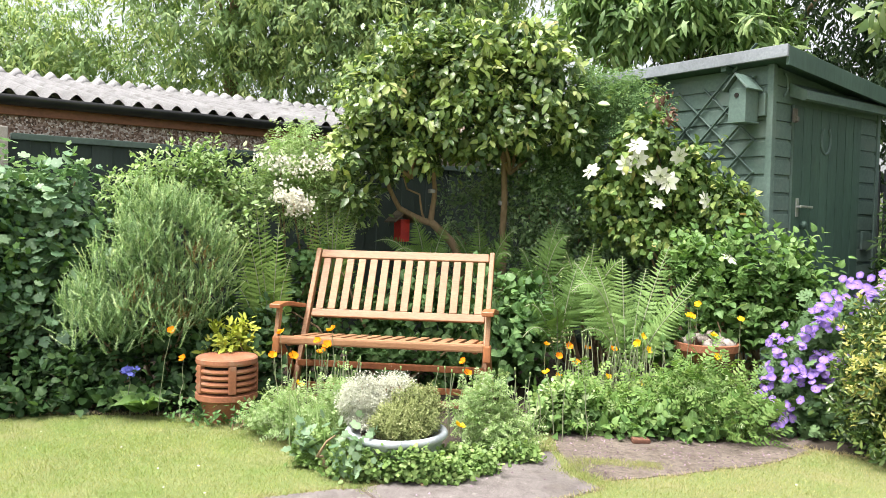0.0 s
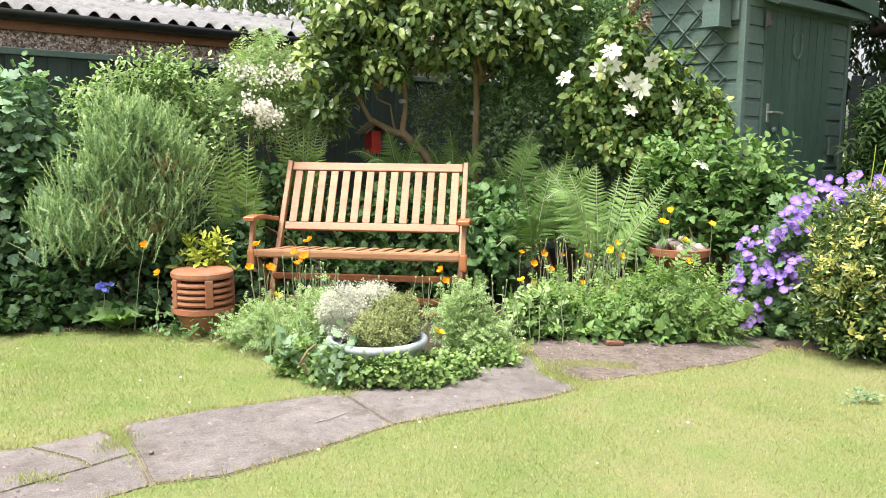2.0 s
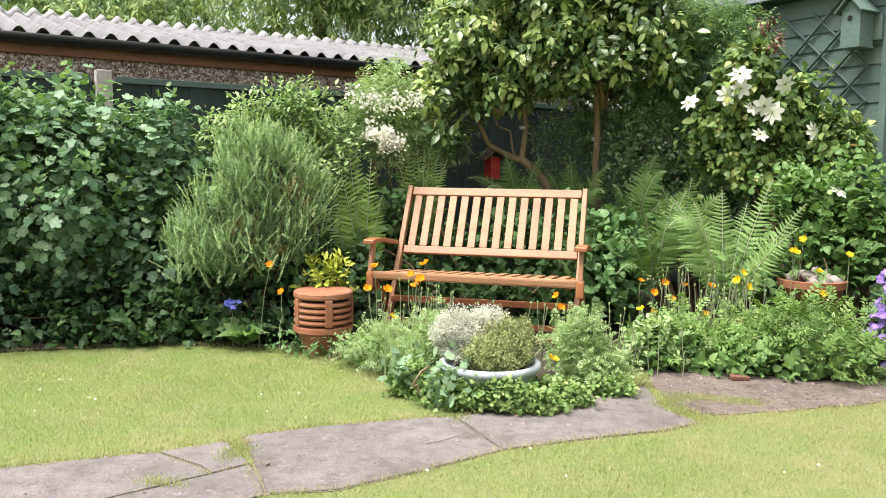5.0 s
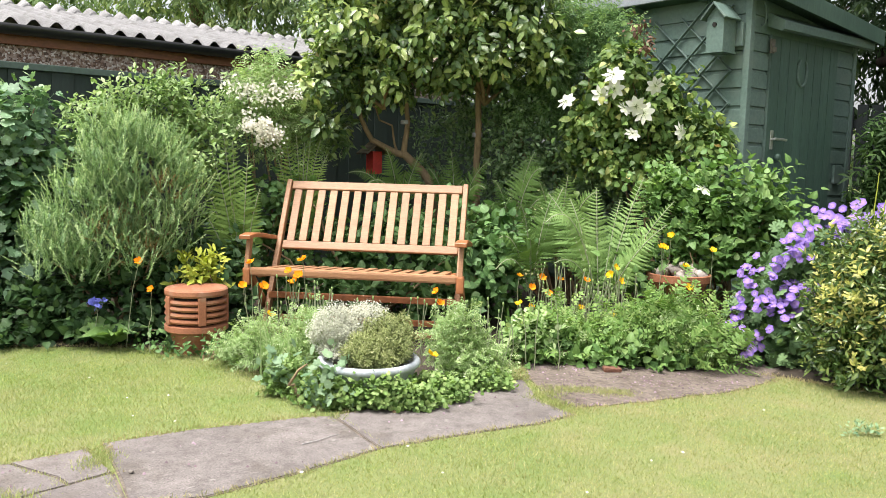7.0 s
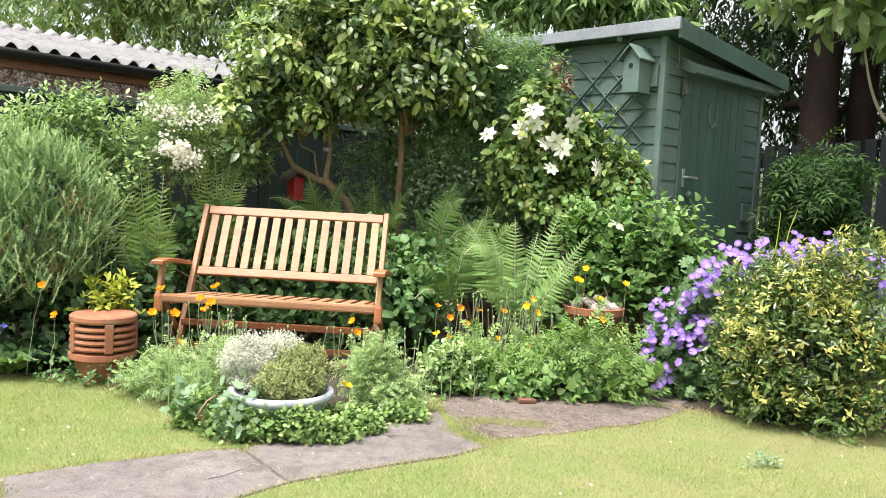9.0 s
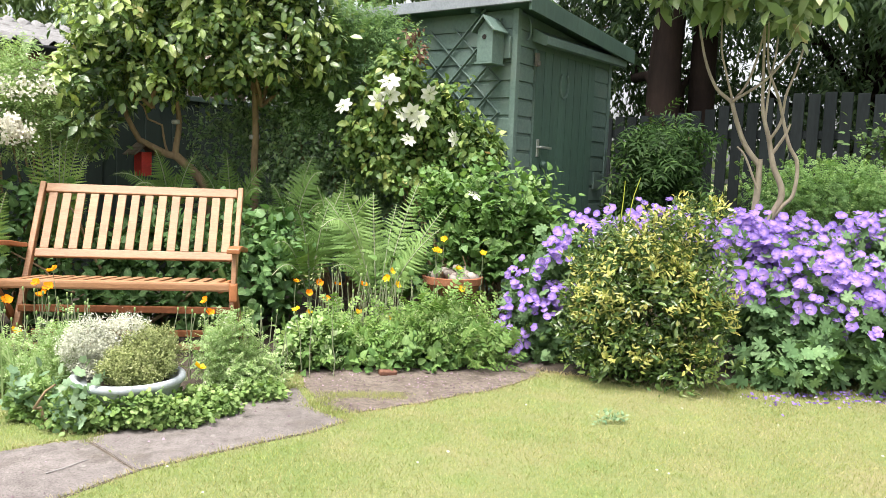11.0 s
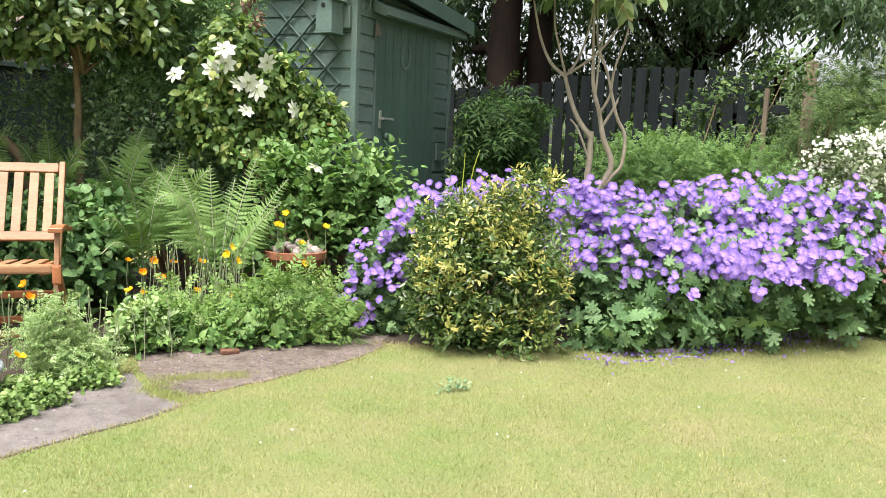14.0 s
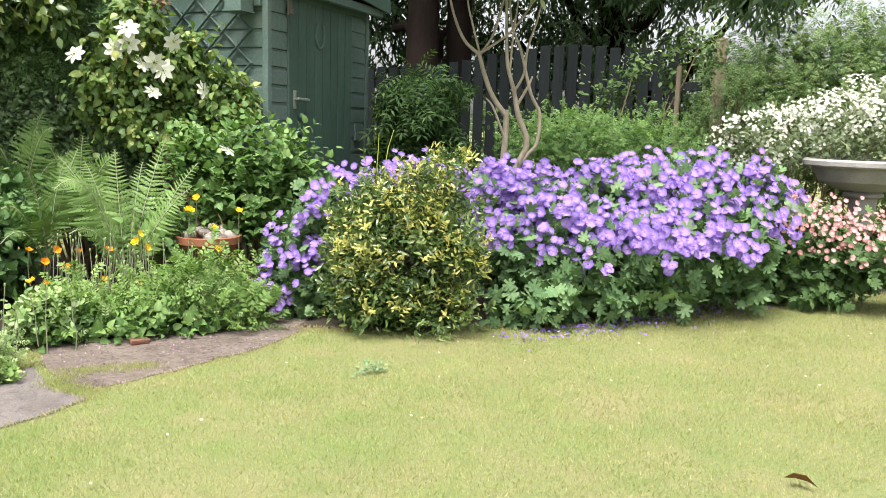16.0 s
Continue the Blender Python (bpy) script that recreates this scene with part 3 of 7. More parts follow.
def crown(name, lumps, twigs, per_twig, size, pattern, mat, parent, seed, spread=0.05, up=0.5, droop=0.0, hollow=0.55, flat=0.6, low=-0.75, floor=0.01, label="", ragged=0.12, vary=0.35, shoot=None, face=0.55, wild=0.4):
    """A crown of many leaves, set along short shoots."""
    g = np.random.default_rng(seed)
    p, d = lump_points(g, lumps, twigs, hollow, low, ragged)
    way = d * 0.8 + unit(g, twigs) * 0.7 + np.array((0, 0, up - droop))
    way /= np.linalg.norm(way, axis=1, keepdims=True)
    ln = (shoot if shoot is not None else spread * 2.4) * (0.6 + 0.9 * g.random(twigs))
    step = np.tile(np.linspace(-0.6, 0.6, per_twig), twigs)
    p, d, way, ln = np.repeat(p, per_twig, 0), np.repeat(d, per_twig, 0), np.repeat(way, per_twig, 0), np.repeat(ln, per_twig)
    n = len(p)
    p = p + way * (ln * step)[:, None] + g.normal(0, spread * 0.35, (n, 3))
    out = np.cross(way, unit(g, n))
    out /= np.linalg.norm(out, axis=1, keepdims=True) + 1e-9
    lean = 0.35 + 0.9 * np.clip(step + 0.3, 0, 1)[:, None]
    along = out + way * lean + np.array((0, 0, -droop * 0.8))
    normal = d * face + np.array((0, -0.15, flat)) + unit(g, n) * wild
    keep = p[:, 2] > floor
    s = size * (1 - vary + 2 * vary * g.random(n)) * (1.1 - 0.3 * np.clip(step, 0, 1))
    v, f = scatter_leaves(pattern, p[keep], along[keep], normal[keep], s[keep])
    v[:, 2] = np.maximum(v[:, 2], 0.006)
    tone = np.repeat(g.random(twigs), per_twig) * 0.75 + 0.25 * np.clip(step + 0.5, 0, 1)
    return tagged(mesh_of(name, v, f, mat, parent, label, uv=leaf_uv(pattern, tone[keep])), kind="stuff")


def frond(root, mid, length, width, mat, g, sunward, rake, broad):
    """One frond along the curve mid: a midrib, and paired leaflets that carry small teeth."""
    dense = len(mid)
    t = np.linspace(0, 1, dense)
    tangent = np.gradient(mid, axis=0)
    tangent /= np.linalg.norm(tangent, axis=1, keepdims=True)
    level = np.cross(tangent, (0.0, 0.0, 1.0))
    level /= np.linalg.norm(level, axis=1, keepdims=True) + 1e-9
    face = np.cross(level, tangent)
    open_to = face * (1 - sunward) + np.array((0.05, -0.9, 0.42)) * sunward
    side = np.cross(tangent, open_to)
    side /= np.linalg.norm(side, axis=1, keepdims=True)
    face = np.cross(side, tangent)
    shape = np.clip(np.minimum((t - 0.06) * 3.0, (1 - t) * 1.45 + 0.02), 0.02, 1) * width * (0.85 + 0.3 * g.random()) * length / 0.8
    # all leaflets hang on one thin midrib strip
    n = dense - 2
    rib = mid[2:]
    verts, faces = [rib, rib + side[2:] * 0.004], []
    k = np.arange(n - 1)
    faces.append(np.stack([k, k + 1, n + k], 1))
    start = 2 * n
    pv, pf = FROND[0] * np.array((broad, 1, 1)), FROND[1]
    for s in (-1, 1):
        along = side * s + tangent * rake - np.array((0, 0, 0.12))
        v, f = scatter_leaves((pv, pf), rib, (along + g.normal(0, 0.06, along.shape))[2:], (face + g.normal(0, 0.18, face.shape))[2:], shape[2:] * (0.88 + 0.24 * g.random(n)))
        leaf, corner = f // len(pv), f % len(pv)
        faces.append(np.where(corner == 0, leaf, f + start))
        verts.append(v)
        start += len(v)
    verts = np.concatenate(verts)
    mesh_of("frond", verts, np.concatenate(faces), mat, root, uv=np.tile((0.5, g.random()), (len(verts), 1)))
    tv, tf = tubes([[(*m, 0.004 * (1 - 0.8 * k / dense)) for k, m in enumerate(mid[::3])]], 4)
    mesh_of("midrib", tv, tf, M["stalk"], root)


def fern(at, tips, mat, label, seed, width=0.15, dense=32, group="", sunward=0.7, rake=0.42, broad=0.8, lift=0.25):
    """A fern of arching fronds, each from the base to its tip (x, y, z, and how far it bows upwards)."""
    g = np.random.default_rng(seed)
    root = thing("fern", at, label, "fern", group)
    base = np.array(at, float)
    for x, y, z, bow in tips:
        tip = np.array((x, y, z))
        crook = base + (tip - base) * np.array((0.42, 0.42, 0.5)) + np.array((0, 0, bow * lift)) + g.normal(0, 0.012, 3)
        t = np.linspace(0, 1, dense)[:, None]
        mid = base * (1 - t) ** 2 + 2 * crook * t * (1 - t) + tip * t**2
        frond(root, mid, np.linalg.norm(tip - base), width, mat, g, sunward, rake, broad)
    return root


def toothed(teeth=6):
    """A leaflet with toothed sides."""
    v, f = [(0, 0, 0)], []
    for i in range(1, teeth + 1):
        y = i / teeth
        w = 0.145 * (1 - y) ** 0.75 + 0.010
        d = -0.16 * y * y
        v += [(-w, y - 0.02, d), (0, y - 0.06, d + 0.02), (w, y - 0.02, d), (-w * 0.7, y + 0.01, d), (w * 0.7, y + 0.01, d)]
    f += [(0, 2, 1), (0, 3, 2)]
    for i in range(1, teeth):
        a, b = 1 + 5 * (i - 1), 1 + 5 * i
        f += [(a + 1, b + 1, b), (a + 1, b, a + 3), (a + 1, b + 2, b + 1), (a + 1, a + 4, b + 2)]
    return np.array(v, float), np.array(f)


FROND = toothed(7)


def ribbon_poly(name, pts, z0, z1, mat, parent=None, label="", inset=0.0):
    """A flat piece with this outline, from z0 to z1, its upper edge drawn in a little."""
    bm = bmesh.new()
    c = np.mean(pts, 0)
    low = [bm.verts.new((x, y, z0)) for x, y in pts]
    top = []
    for x, y in pts:
        d = Vector((c[0] - x, c[1] - y))
        d = d.normalized() * inset
        top.append(bm.verts.new((x + d.x, y + d.y, z1)))
    n = len(pts)
    for i in range(n):
        j = (i + 1) % n
        bm.faces.new((low[i], low[j], top[j], top[i]))
    bm.faces.new(top)
    bmesh.ops.triangulate(bm, faces=[f for f in bm.faces if len(f.verts) > 4])
    bmesh.ops.recalc_face_normals(bm, faces=bm.faces)
    return part(name, bm, mat, parent, label)


def inside(p, poly):
    """Which of the places lie within the outline."""
    x, y = p[:, 0], p[:, 1]
    hit = np.zeros(len(p), bool)
    for (x0, y0), (x1, y1) in zip(poly, poly[1:] + poly[:1]):
        cut = (y0 > y) != (y1 > y)
        at = (x1 - x0) * (y - y0) / ((y1 - y0) if y1 != y0 else 1e-9) + x0
        hit ^= cut & (x < at)
    return hit


def worn_edge(pts, step=0.07, rough=0.007):
    """The outline with its straight edges broken up a little; a shared edge breaks the same way on both sides."""
    out = []
    for (x0, y0), (x1, y1) in zip(pts, pts[1:] + pts[:1]):
        n = max(1, int(math.hypot(x1 - x0, y1 - y0) / step))
        for i in range(n):
            x, y = x0 + (x1 - x0) * i / n, y0 + (y1 - y0) * i / n
            w = noise.noise_vector(Vector((x * 9, y * 9, 3.0))) * rough
            out.append((x + w.x, y + w.y))
    return out

# ---- ground, beds and path ----
LEFT_BED = [(-3.95, 3.30), (-3.3, 3.72), (-2.73, 4.02), (-2.41, 4.16), (-2.1, 4.33), (-1.6, 4.40), (-1.22, 4.38), (-0.75, 4.10), (-0.45, 3.72), (-0.20, 3.36), (0.10, 3.52), (0.38, 3.72), (0.62, 4.02), (0.72, 4.38),
            (0.92, 4.30), (1.20, 4.37), (1.57, 4.48), (1.90, 4.64), (2.25, 4.78), (2.3, 5.6), (1.2, 7.0), (0.0, 7.9), (-1.6, 6.7), (-3.2, 5.3), (-4.3, 4.3)]
# beyond shed and pickets the soil is added, to darken bright turf there
RIGHT_BED = [(1.99, 4.20), (2.20, 4.06), (2.56, 3.86), (3.06, 3.82), (3.69, 3.85), (4.18, 3.89), (5.07, 3.86), (6.09, 3.58), (8.2, 2.4), (11.0, 4.5), (12.0, 13.0), (1.0, 13.0), (2.9, 6.6), (2.45, 5.1), (2.3, 4.62)]
rim = [(260 * math.cos(2 * math.pi * i / 64), 260 * math.sin(2 * math.pi * i / 64)) for i in range(64)]
bm = bmesh.new()
bm.faces.new([bm.verts.new((x, y, 0.0)) for x, y in rim])
ground = tagged(part("ground", bm, M["turf"]), "mown lawn turf, pale yellowish green", "lawn", kind="structure")
tagged(ribbon_poly("bed_west", LEFT_BED, -0.05, 0.009, M["soil"], inset=0.05), "dark soil of the planted border", "flower bed", kind="structure")
tagged(ribbon_poly("bed_east", RIGHT_BED, -0.05, 0.009, M["soil"], inset=0.05), "dark soil of the planted border", "flower bed", kind="structure")

path = thing("path", (0, 3, 0), "worn grey concrete slab garden path through the lawn", "path", kind="structure")
SLABS = [
    [(-0.141, 3.31), (0.092, 2.946), (0.49, 3.175), (0.72, 3.29), (0.885, 3.43), (0.76, 3.60), (0.70, 3.98), (0.40, 3.70), (0.10, 3.50)],
    [(-0.935, 2.90), (-0.765, 2.625), (-0.625, 2.385), (-0.42, 2.455), (-0.17, 2.675), (0.085, 2.938), (-0.148, 3.302), (-0.24, 3.285), (-0.67, 3.075)],
    [(-1.165, 2.68), (-0.975, 2.835), (-0.79, 2.63), (-0.885, 2.518), (-0.945, 2.572)],
    [(-1.172, 2.672), (-1.56, 2.46), (-2.3, 1.98), (-2.05, 1.58), (-1.3, 2.05), (-0.892, 2.510), (-0.951, 2.565)],
    [(-0.782, 2.616), (-0.884, 2.502), (-1.296, 2.043), (-2.046, 1.573), (-1.75, 1.12), (-1.05, 1.70), (-0.80, 2.22), (-0.635, 2.375)],
    [(-2.307, 1.974), (-3.6, 1.2), (-3.2, 0.5), (-1.757, 1.115), (-2.057, 1.574)],
]
for s in SLABS:
    c = np.mean(s, 0)
    ribbon_poly("joint_bed", [tuple(c + (np.array(p) - c) * 1.012) for p in s], -0.07, 0.002, M["old_path"], path, "grit-filled joint")
for s in SLABS:
    ribbon_poly("slab", worn_edge(s), -0.06, 0.005, M["concrete"], path, inset=0.004)
OLD = [(0.72, 3.985), (0.775, 3.66), (0.90, 3.52), (1.13, 3.59), (1.30, 3.66), (1.48, 3.76), (1.65, 3.82), (1.91, 4.00), (2.02, 4.12), (2.33, 4.60), (2.28, 4.80), (1.90, 4.66), (1.57, 4.50), (1.20, 4.39), (0.92, 4.32), (0.72, 4.40)]
ribbon_poly("rough_path", worn_edge(OLD, 0.06, 0.03), -0.06, 0.004, M["old_path"], path, "crumbling dirt-strewn path surface", inset=0.02)

# bits of gravel, twigs and petals lying on the path
g = np.random.default_rng(17)
q = np.stack([g.uniform(-2.5, 2.3, 24000), g.uniform(1.2, 4.8, 24000), np.zeros(24000)], 1)
loose = inside(q, OLD)
for s in SLABS:
    loose |= inside(q, s) & (g.random(len(q)) < 0.10)
q = q[loose] + np.array((0, 0, 0.006))
GRAIN = (np.array([(-0.5, 0, 0), (0, 0.5, 0), (0.5, 0, 0), (0, -0.5, 0), (0, 0, 0.5)]), np.array([(0, 4, 1), (1, 4, 2), (2, 4, 3), (3, 4, 0)]))
v, f = scatter_leaves(GRAIN, q, unit(g, len(q)) * (1, 1, 0.1), np.tile((0, 0, 1.0), (len(q), 1)), 0.004 + 0.012 * g.random(len(q)) ** 3)
tagged(mesh_of("path_litter", v, f, M["litter"]), "loose gravel and dry plant bits on the path", "gravel", kind="stuff")

v, f = tubes([[(-0.205, 2.945, 0.008, 0.0022), (-0.150, 2.985, 0.011, 0.0020), (-0.115, 3.04, 0.009, 0.0016), (-0.085, 3.07, 0.008, 0.001)]], 5)
tagged(mesh_of("fallen_twig", v, f, M["grey_stone"]), "thin dry twig lying on the concrete path", "twig")
tagged(part("dark_stone", lathe([(0.002, 0), (0.007, 0.001), (0.009, 0.005), (0.006, 0.010), (0.002, 0.011)], (-0.72, 2.62, 0.006), steps=12), M["rust"], smooth=True), "small dark rounded stone on the path", "stone")

# ---- garage behind the boundary fence ----
A = math.radians(40.3)
U, V = Vector((math.cos(A), math.sin(A), 0)), Vector((-math.sin(A), math.cos(A), 0))
G0 = Vector((-3.63, 5.35, 0))


def along(s, off=0.0, z=0.0):
    """A place s metres along the garage's eaves from G0, off metres behind them."""
    p = G0 + U * s + V * off
    return Vector((p.x, p.y, z))


garage = thing("garage", along(0, 0.2), "pebble-dashed garage with a grey corrugated cement roof", "garage", kind="structure")
part("wall", beam(along(-4, 0.22, 0.95), along(5.4, 0.22, 0.95), 0.2, 1.9, bevel=0), M["pebbledash"], garage, "brown pebble-dashed wall")
part("end_wall", beam(along(5.3, 0.32, 1.1), along(5.3, 4.6, 1.1), 0.2, 2.2, bevel=0), M["pebbledash"], garage)
part("back_wall", beam(along(-4, 4.7, 0.95), along(5.4, 4.7, 0.95), 0.2, 1.9, bevel=0), M["pebbledash"], garage)
part("fascia", beam(along(-4.1, 0.105, 1.905), along(5.5, 0.105, 1.905), 0.03, 0.11), M["fascia"], garage, "dark red-brown timber fascia board")
bm = bmesh.new()
steps = 10
prev = None
for s in (-4.1, 5.5):
    ring = []
    for k in range(steps + 1):
        a = math.pi * k / steps
        p = along(s, 0.04 - 0.055 * math.cos(a), 1.988 - 0.074 * math.sin(a))
        ring.append(bm.verts.new(p))
    for k in range(steps + 1):
        a = math.pi * (steps - k) / steps
        ring.append(bm.verts.new(along(s, 0.04 - 0.048 * math.cos(a), 1.988 - 0.067 * math.sin(a))))
    if prev:
        for k in range(len(ring)):
            j = (k + 1) % len(ring)
            bm.faces.new((prev[k], prev[j], ring[j], ring[k]))
    prev = ring
bmesh.ops.recalc_face_normals(bm, faces=bm.faces)
part("gutter", bm, M["gutter"], garage, "black half-round plastic gutter", True)
# corrugated sheets, lapped one over the next
PITCH, RISE, DEEP = 0.1555, 0.240, 2.45


def roof_sheet(s0, waves, lift, back=False):
    verts, faces = [], []
    n = waves * 10 + 1
    for layer in (0.0, 0.009):
        for row in range(2):
            off = 0.02 + (DEEP - 0.02) * row
            off = 2 * DEEP - off + 0.02 if back else off
            for i in range(n):
                w = 0.031 * math.cos(2 * math.pi * (i - 4.6) / 10)
                verts.append(along(s0 + i * PITCH / 10, off, 2.000 + lift + w + layer + RISE * row * 2.0))
    for layer in range(2):
        for i in range(n - 1):
            a = layer * 2 * n + i
            faces.append((a, a + 1, a + 1 + n, a + n))
    for i in range(n - 1):
        faces.append((i, i + 1, 2 * n + i + 1, 2 * n + i))
        faces.append((n + i, n + i + 1, 3 * n + i + 1, 3 * n + i))
    return mesh_of("roof_sheet", np.array(verts), np.array(faces), M["asbestos"], garage, smooth=True)


for k in range(9):
    roof_sheet(-4.1 + k * 7 * PITCH, 7 if k == 8 else 8, 0.003 if k % 2 else 0.006)
    roof_sheet(-4.1 + k * 7 * PITCH, 7 if k == 8 else 8, 0.003 if k % 2 else 0.006, True)
verts, faces = [], []
n = 63 * 10 + 1
for off, lift in ((-0.168, -0.040), (-0.17, -0.008), (-0.02, 0.045), (0.02, 0.045), (0.17, -0.008)):
    for i in range(n):
        verts.append(along(-4.1 + i * PITCH / 10, DEEP + off, 2.015 + 2 * RISE + lift + 0.031 * math.cos(2 * math.pi * (i - 4.6) / 10)))
for r in range(4):
    for i in range(n - 1):
        faces.append((r * n + i, r * n + i + 1, (r + 1) * n + i + 1, (r + 1) * n + i))
mesh_of("ridge_capping", np.array(verts), np.array(faces), M["asbestos"], garage, "lichen-grey ridge capping")

# ---- green boundary fence ----
F0 = Vector((-2.867, 5.319, 0))


def fence_at(s, z, off=0.0):
    p = F0 + U * s + V * off
    return Vector((p.x, p.y, z))


fence = thing("boundary_fence", fence_at(0, 0), "green painted close-board timber fence, its colour darkened for the shade on it", "fence", kind="structure")
s = -4.0
k = 0
board_mesh = None
while s < 5.2:
    if board_mesh is None:
        b = part("fence_board", beam((0, 0, 0), (0, 0, 1.60), 0.145, 0.018, up=(0, 1, 0), bevel=0.003), M["fence_shaded_green"], fence)
        board_mesh = b.data
    else:
        b = new("fence_board", board_mesh)
        b.parent = fence
    b.location = fence_at(s, 0.02, 0.012 * (k % 2)) - fence.location
    b.rotation_euler = (0, 0, A)
    s += 0.135
    k += 1
for s0, s1 in ((-4.0, -0.16), (-0.0, 3.0), (3.0, 5.2)):
    part("fence_cap", beam(fence_at(s0, 1.642), fence_at(s1, 1.642), 0.05, 0.045), M["fence_cap"], fence, "paler green capping rail")
    part("fence_rail", beam(fence_at(s0, 1.0, 0.04), fence_at(s1, 1.0, 0.04), 0.04, 0.09), M["fence_shaded_green"], fence)
bm = beam(fence_at(-0.08, 0, -0.03), fence_at(-0.08, 1.70, -0.03), 0.105, 0.10, up=V, bevel=0.008)
tagged(part("concrete_post", bm, M["post_stone"]), "weathered pale concrete fence post with chamfered top", "fence post")

# ---- green shed ----
B = math.radians(39.5)
DV, LV = Vector((math.cos(B), math.sin(B), 0)), Vector((-math.sin(B), math.cos(B), 0))
C0 = Vector((2.242, 5.479, 0))
W, L, H = 1.46, 1.75, 2.24
SHED_TURN = Matrix.Rotation(B, 4, "Z")


def shed_at(u, v, z):
    """u metres along the door wall, v metres back along the side wall."""
    p = C0 + DV * u + LV * v
    return Vector((p.x, p.y, z))


shed = thing("shed", shed_at(W / 2, L / 2, 0), "green painted timber garden shed with shiplap boards", "shed")


def shed_block(u0, u1, v0, v1, z0, z1, bevel=0.0, bm=None):
    m = Matrix.Translation(shed_at((u0 + u1) / 2, (v0 + v1) / 2, (z0 + z1) / 2)) @ SHED_TURN
    return box(bm or bmesh.new(), (abs(u1 - u0), abs(v1 - v0), z1 - z0), m, bevel)


part("floor_base", shed_block(0.02, W - 0.02, 0.02, L - 0.02, 0.0, 0.14), M["old_wood"], shed)
# walls behind the boards, with the doorway left open
part("side_wall", shed_block(0.012, 0.04, 0.04, L, 0.14, H), M["shed_paint"], shed)
part("side_wall", shed_block(W - 0.04, W - 0.012, 0.04, L, 0.14, H), M["shed_paint"], shed)
part("back_wall", shed_block(0.04, W - 0.04, L - 0.03, L, 0.14, H), M["shed_paint"], shed)
part("front_wall", shed_block(0.04, 0.23, 0.012, 0.04, 0.14, H), M["shed_paint"], shed)
part("front_wall", shed_block(1.18, W - 0.04, 0.012, 0.04, 0.14, H), M["shed_paint"], shed)
part("front_wall", shed_block(0.23, 1.18, 0.012, 0.04, 1.99, H), M["shed_paint"], shed)
BOARD = 0.1205


def shiplap(u0, u1, v0, v1, z, h):
    """One board: proud lower part with a coved top edge."""
    m = bmesh.new()
    if v0 == v1:
        shed_block(u0, u1, v0 - 0.014, v0 + 0.006, z, z + h * 0.80, 0.003, m)
        shed_block(u0, u1, v0 - 0.005, v0 + 0.006, z + h * 0.80 + 0.0005, z + h - 0.003, 0, m)
    else:
        shed_block(u0 - 0.014, u0 + 0.006, v0, v1, z, z + h * 0.80, 0.003, m)
        shed_block(u0 - 0.005, u0 + 0.006, v0, v1, z + h * 0.80 + 0.0005, z + h - 0.003, 0, m)
    return m


z = 0.175
while z < H - 0.02:
    h = min(BOARD, H - z)
    part("board", shiplap(0.006, 0.006, 0.031, L, z, h), M["shed_paint"], shed)
    if z + h < 2.06:
        part("board", shiplap(0.031, 0.235, 0.006, 0.006, z, h), M["shed_paint"], shed)
        part("board", shiplap(1.185, W - 0.031, 0.006, 0.006, z, h), M["shed_paint"], shed)
    else:
        part("board", shiplap(0.031, W - 0.031, 0.006, 0.006, z, h), M["shed_paint"], shed)
    z += BOARD
for u in (0.006, W - 0.006):
    part("corner_post", shed_block(u - 0.024, u + 0.024, -0.018, 0.03, 0.12, H, 0.005), M["shed_paint"], shed)
part("corner_post", shed_block(-0.018, 0.03, L - 0.03, L + 0.03, 0.12, H, 0.005), M["shed_paint"], shed)
# roof with its fascia boards
roof = part("roof", shed_block(-0.13, W + 0.08, -0.17, L + 0.12, H + 0.035, H + 0.062, 0.006), M["felt"], shed, "dark roofing felt")
part("side_fascia", shed_block(-0.14, -0.118, -0.18, L + 0.13, H - 0.005, H + 0.075, 0.004), M["roof_edge"], shed, "pale blue-grey roof edge trim")
part("front_fascia", shed_block(-0.116, W + 0.09, -0.18, -0.158, H - 0.055, H + 0.07, 0.004), M["door_paint"], shed, "dark green front fascia board")
part("roof_deck", shed_block(-0.115, W + 0.07, -0.155, L + 0.11, H + 0.005, H + 0.033), M["door_paint"], shed)
for v in (0.3, 0.9, 1.5):
    part("roof_batten", shed_block(-0.115, W + 0.06, v - 0.02, v + 0.02, H - 0.035, H + 0.003), M["door_paint"], shed)
# the roof falls away from the side wall
for ob in shed.children:
    for vert in ob.data.vertices:
        u = (vert.co - C0).dot(DV)
        vert.co.z -= 0.098 * (u + 0.13) * min(1.0, max(0.0, (vert.co.z - 2.02) / 0.18))
# sloping weather strip over the door
bm = bmesh.new()
lip = [(-0.010, 2.125), (-0.135, 2.06), (-0.135, 2.005), (-0.115, 1.995), (-0.010, 2.035)]
ends = [[bm.verts.new(shed_at(u, v, zz)) for v, zz in lip] for u in (0.19, 1.50)]
for i in range(5):
    j = (i + 1) % 5
    bm.faces.new((ends[0][i], ends[0][j], ends[1][j], ends[1][i]))
bm.faces.new(ends[0])
bm.faces.new(list(reversed(ends[1])))
bmesh.ops.recalc_face_normals(bm, faces=bm.faces)
part("weather_strip", bm, M["shed_paint"], shed, "worn green drip strip above the door")
door = part("door", shed_block(0.245, 1.175, -0.0185, 0.010, 0.16, 1.985), M["shed_paint"], shed, "dark green boarded door, closed")
u = 0.247
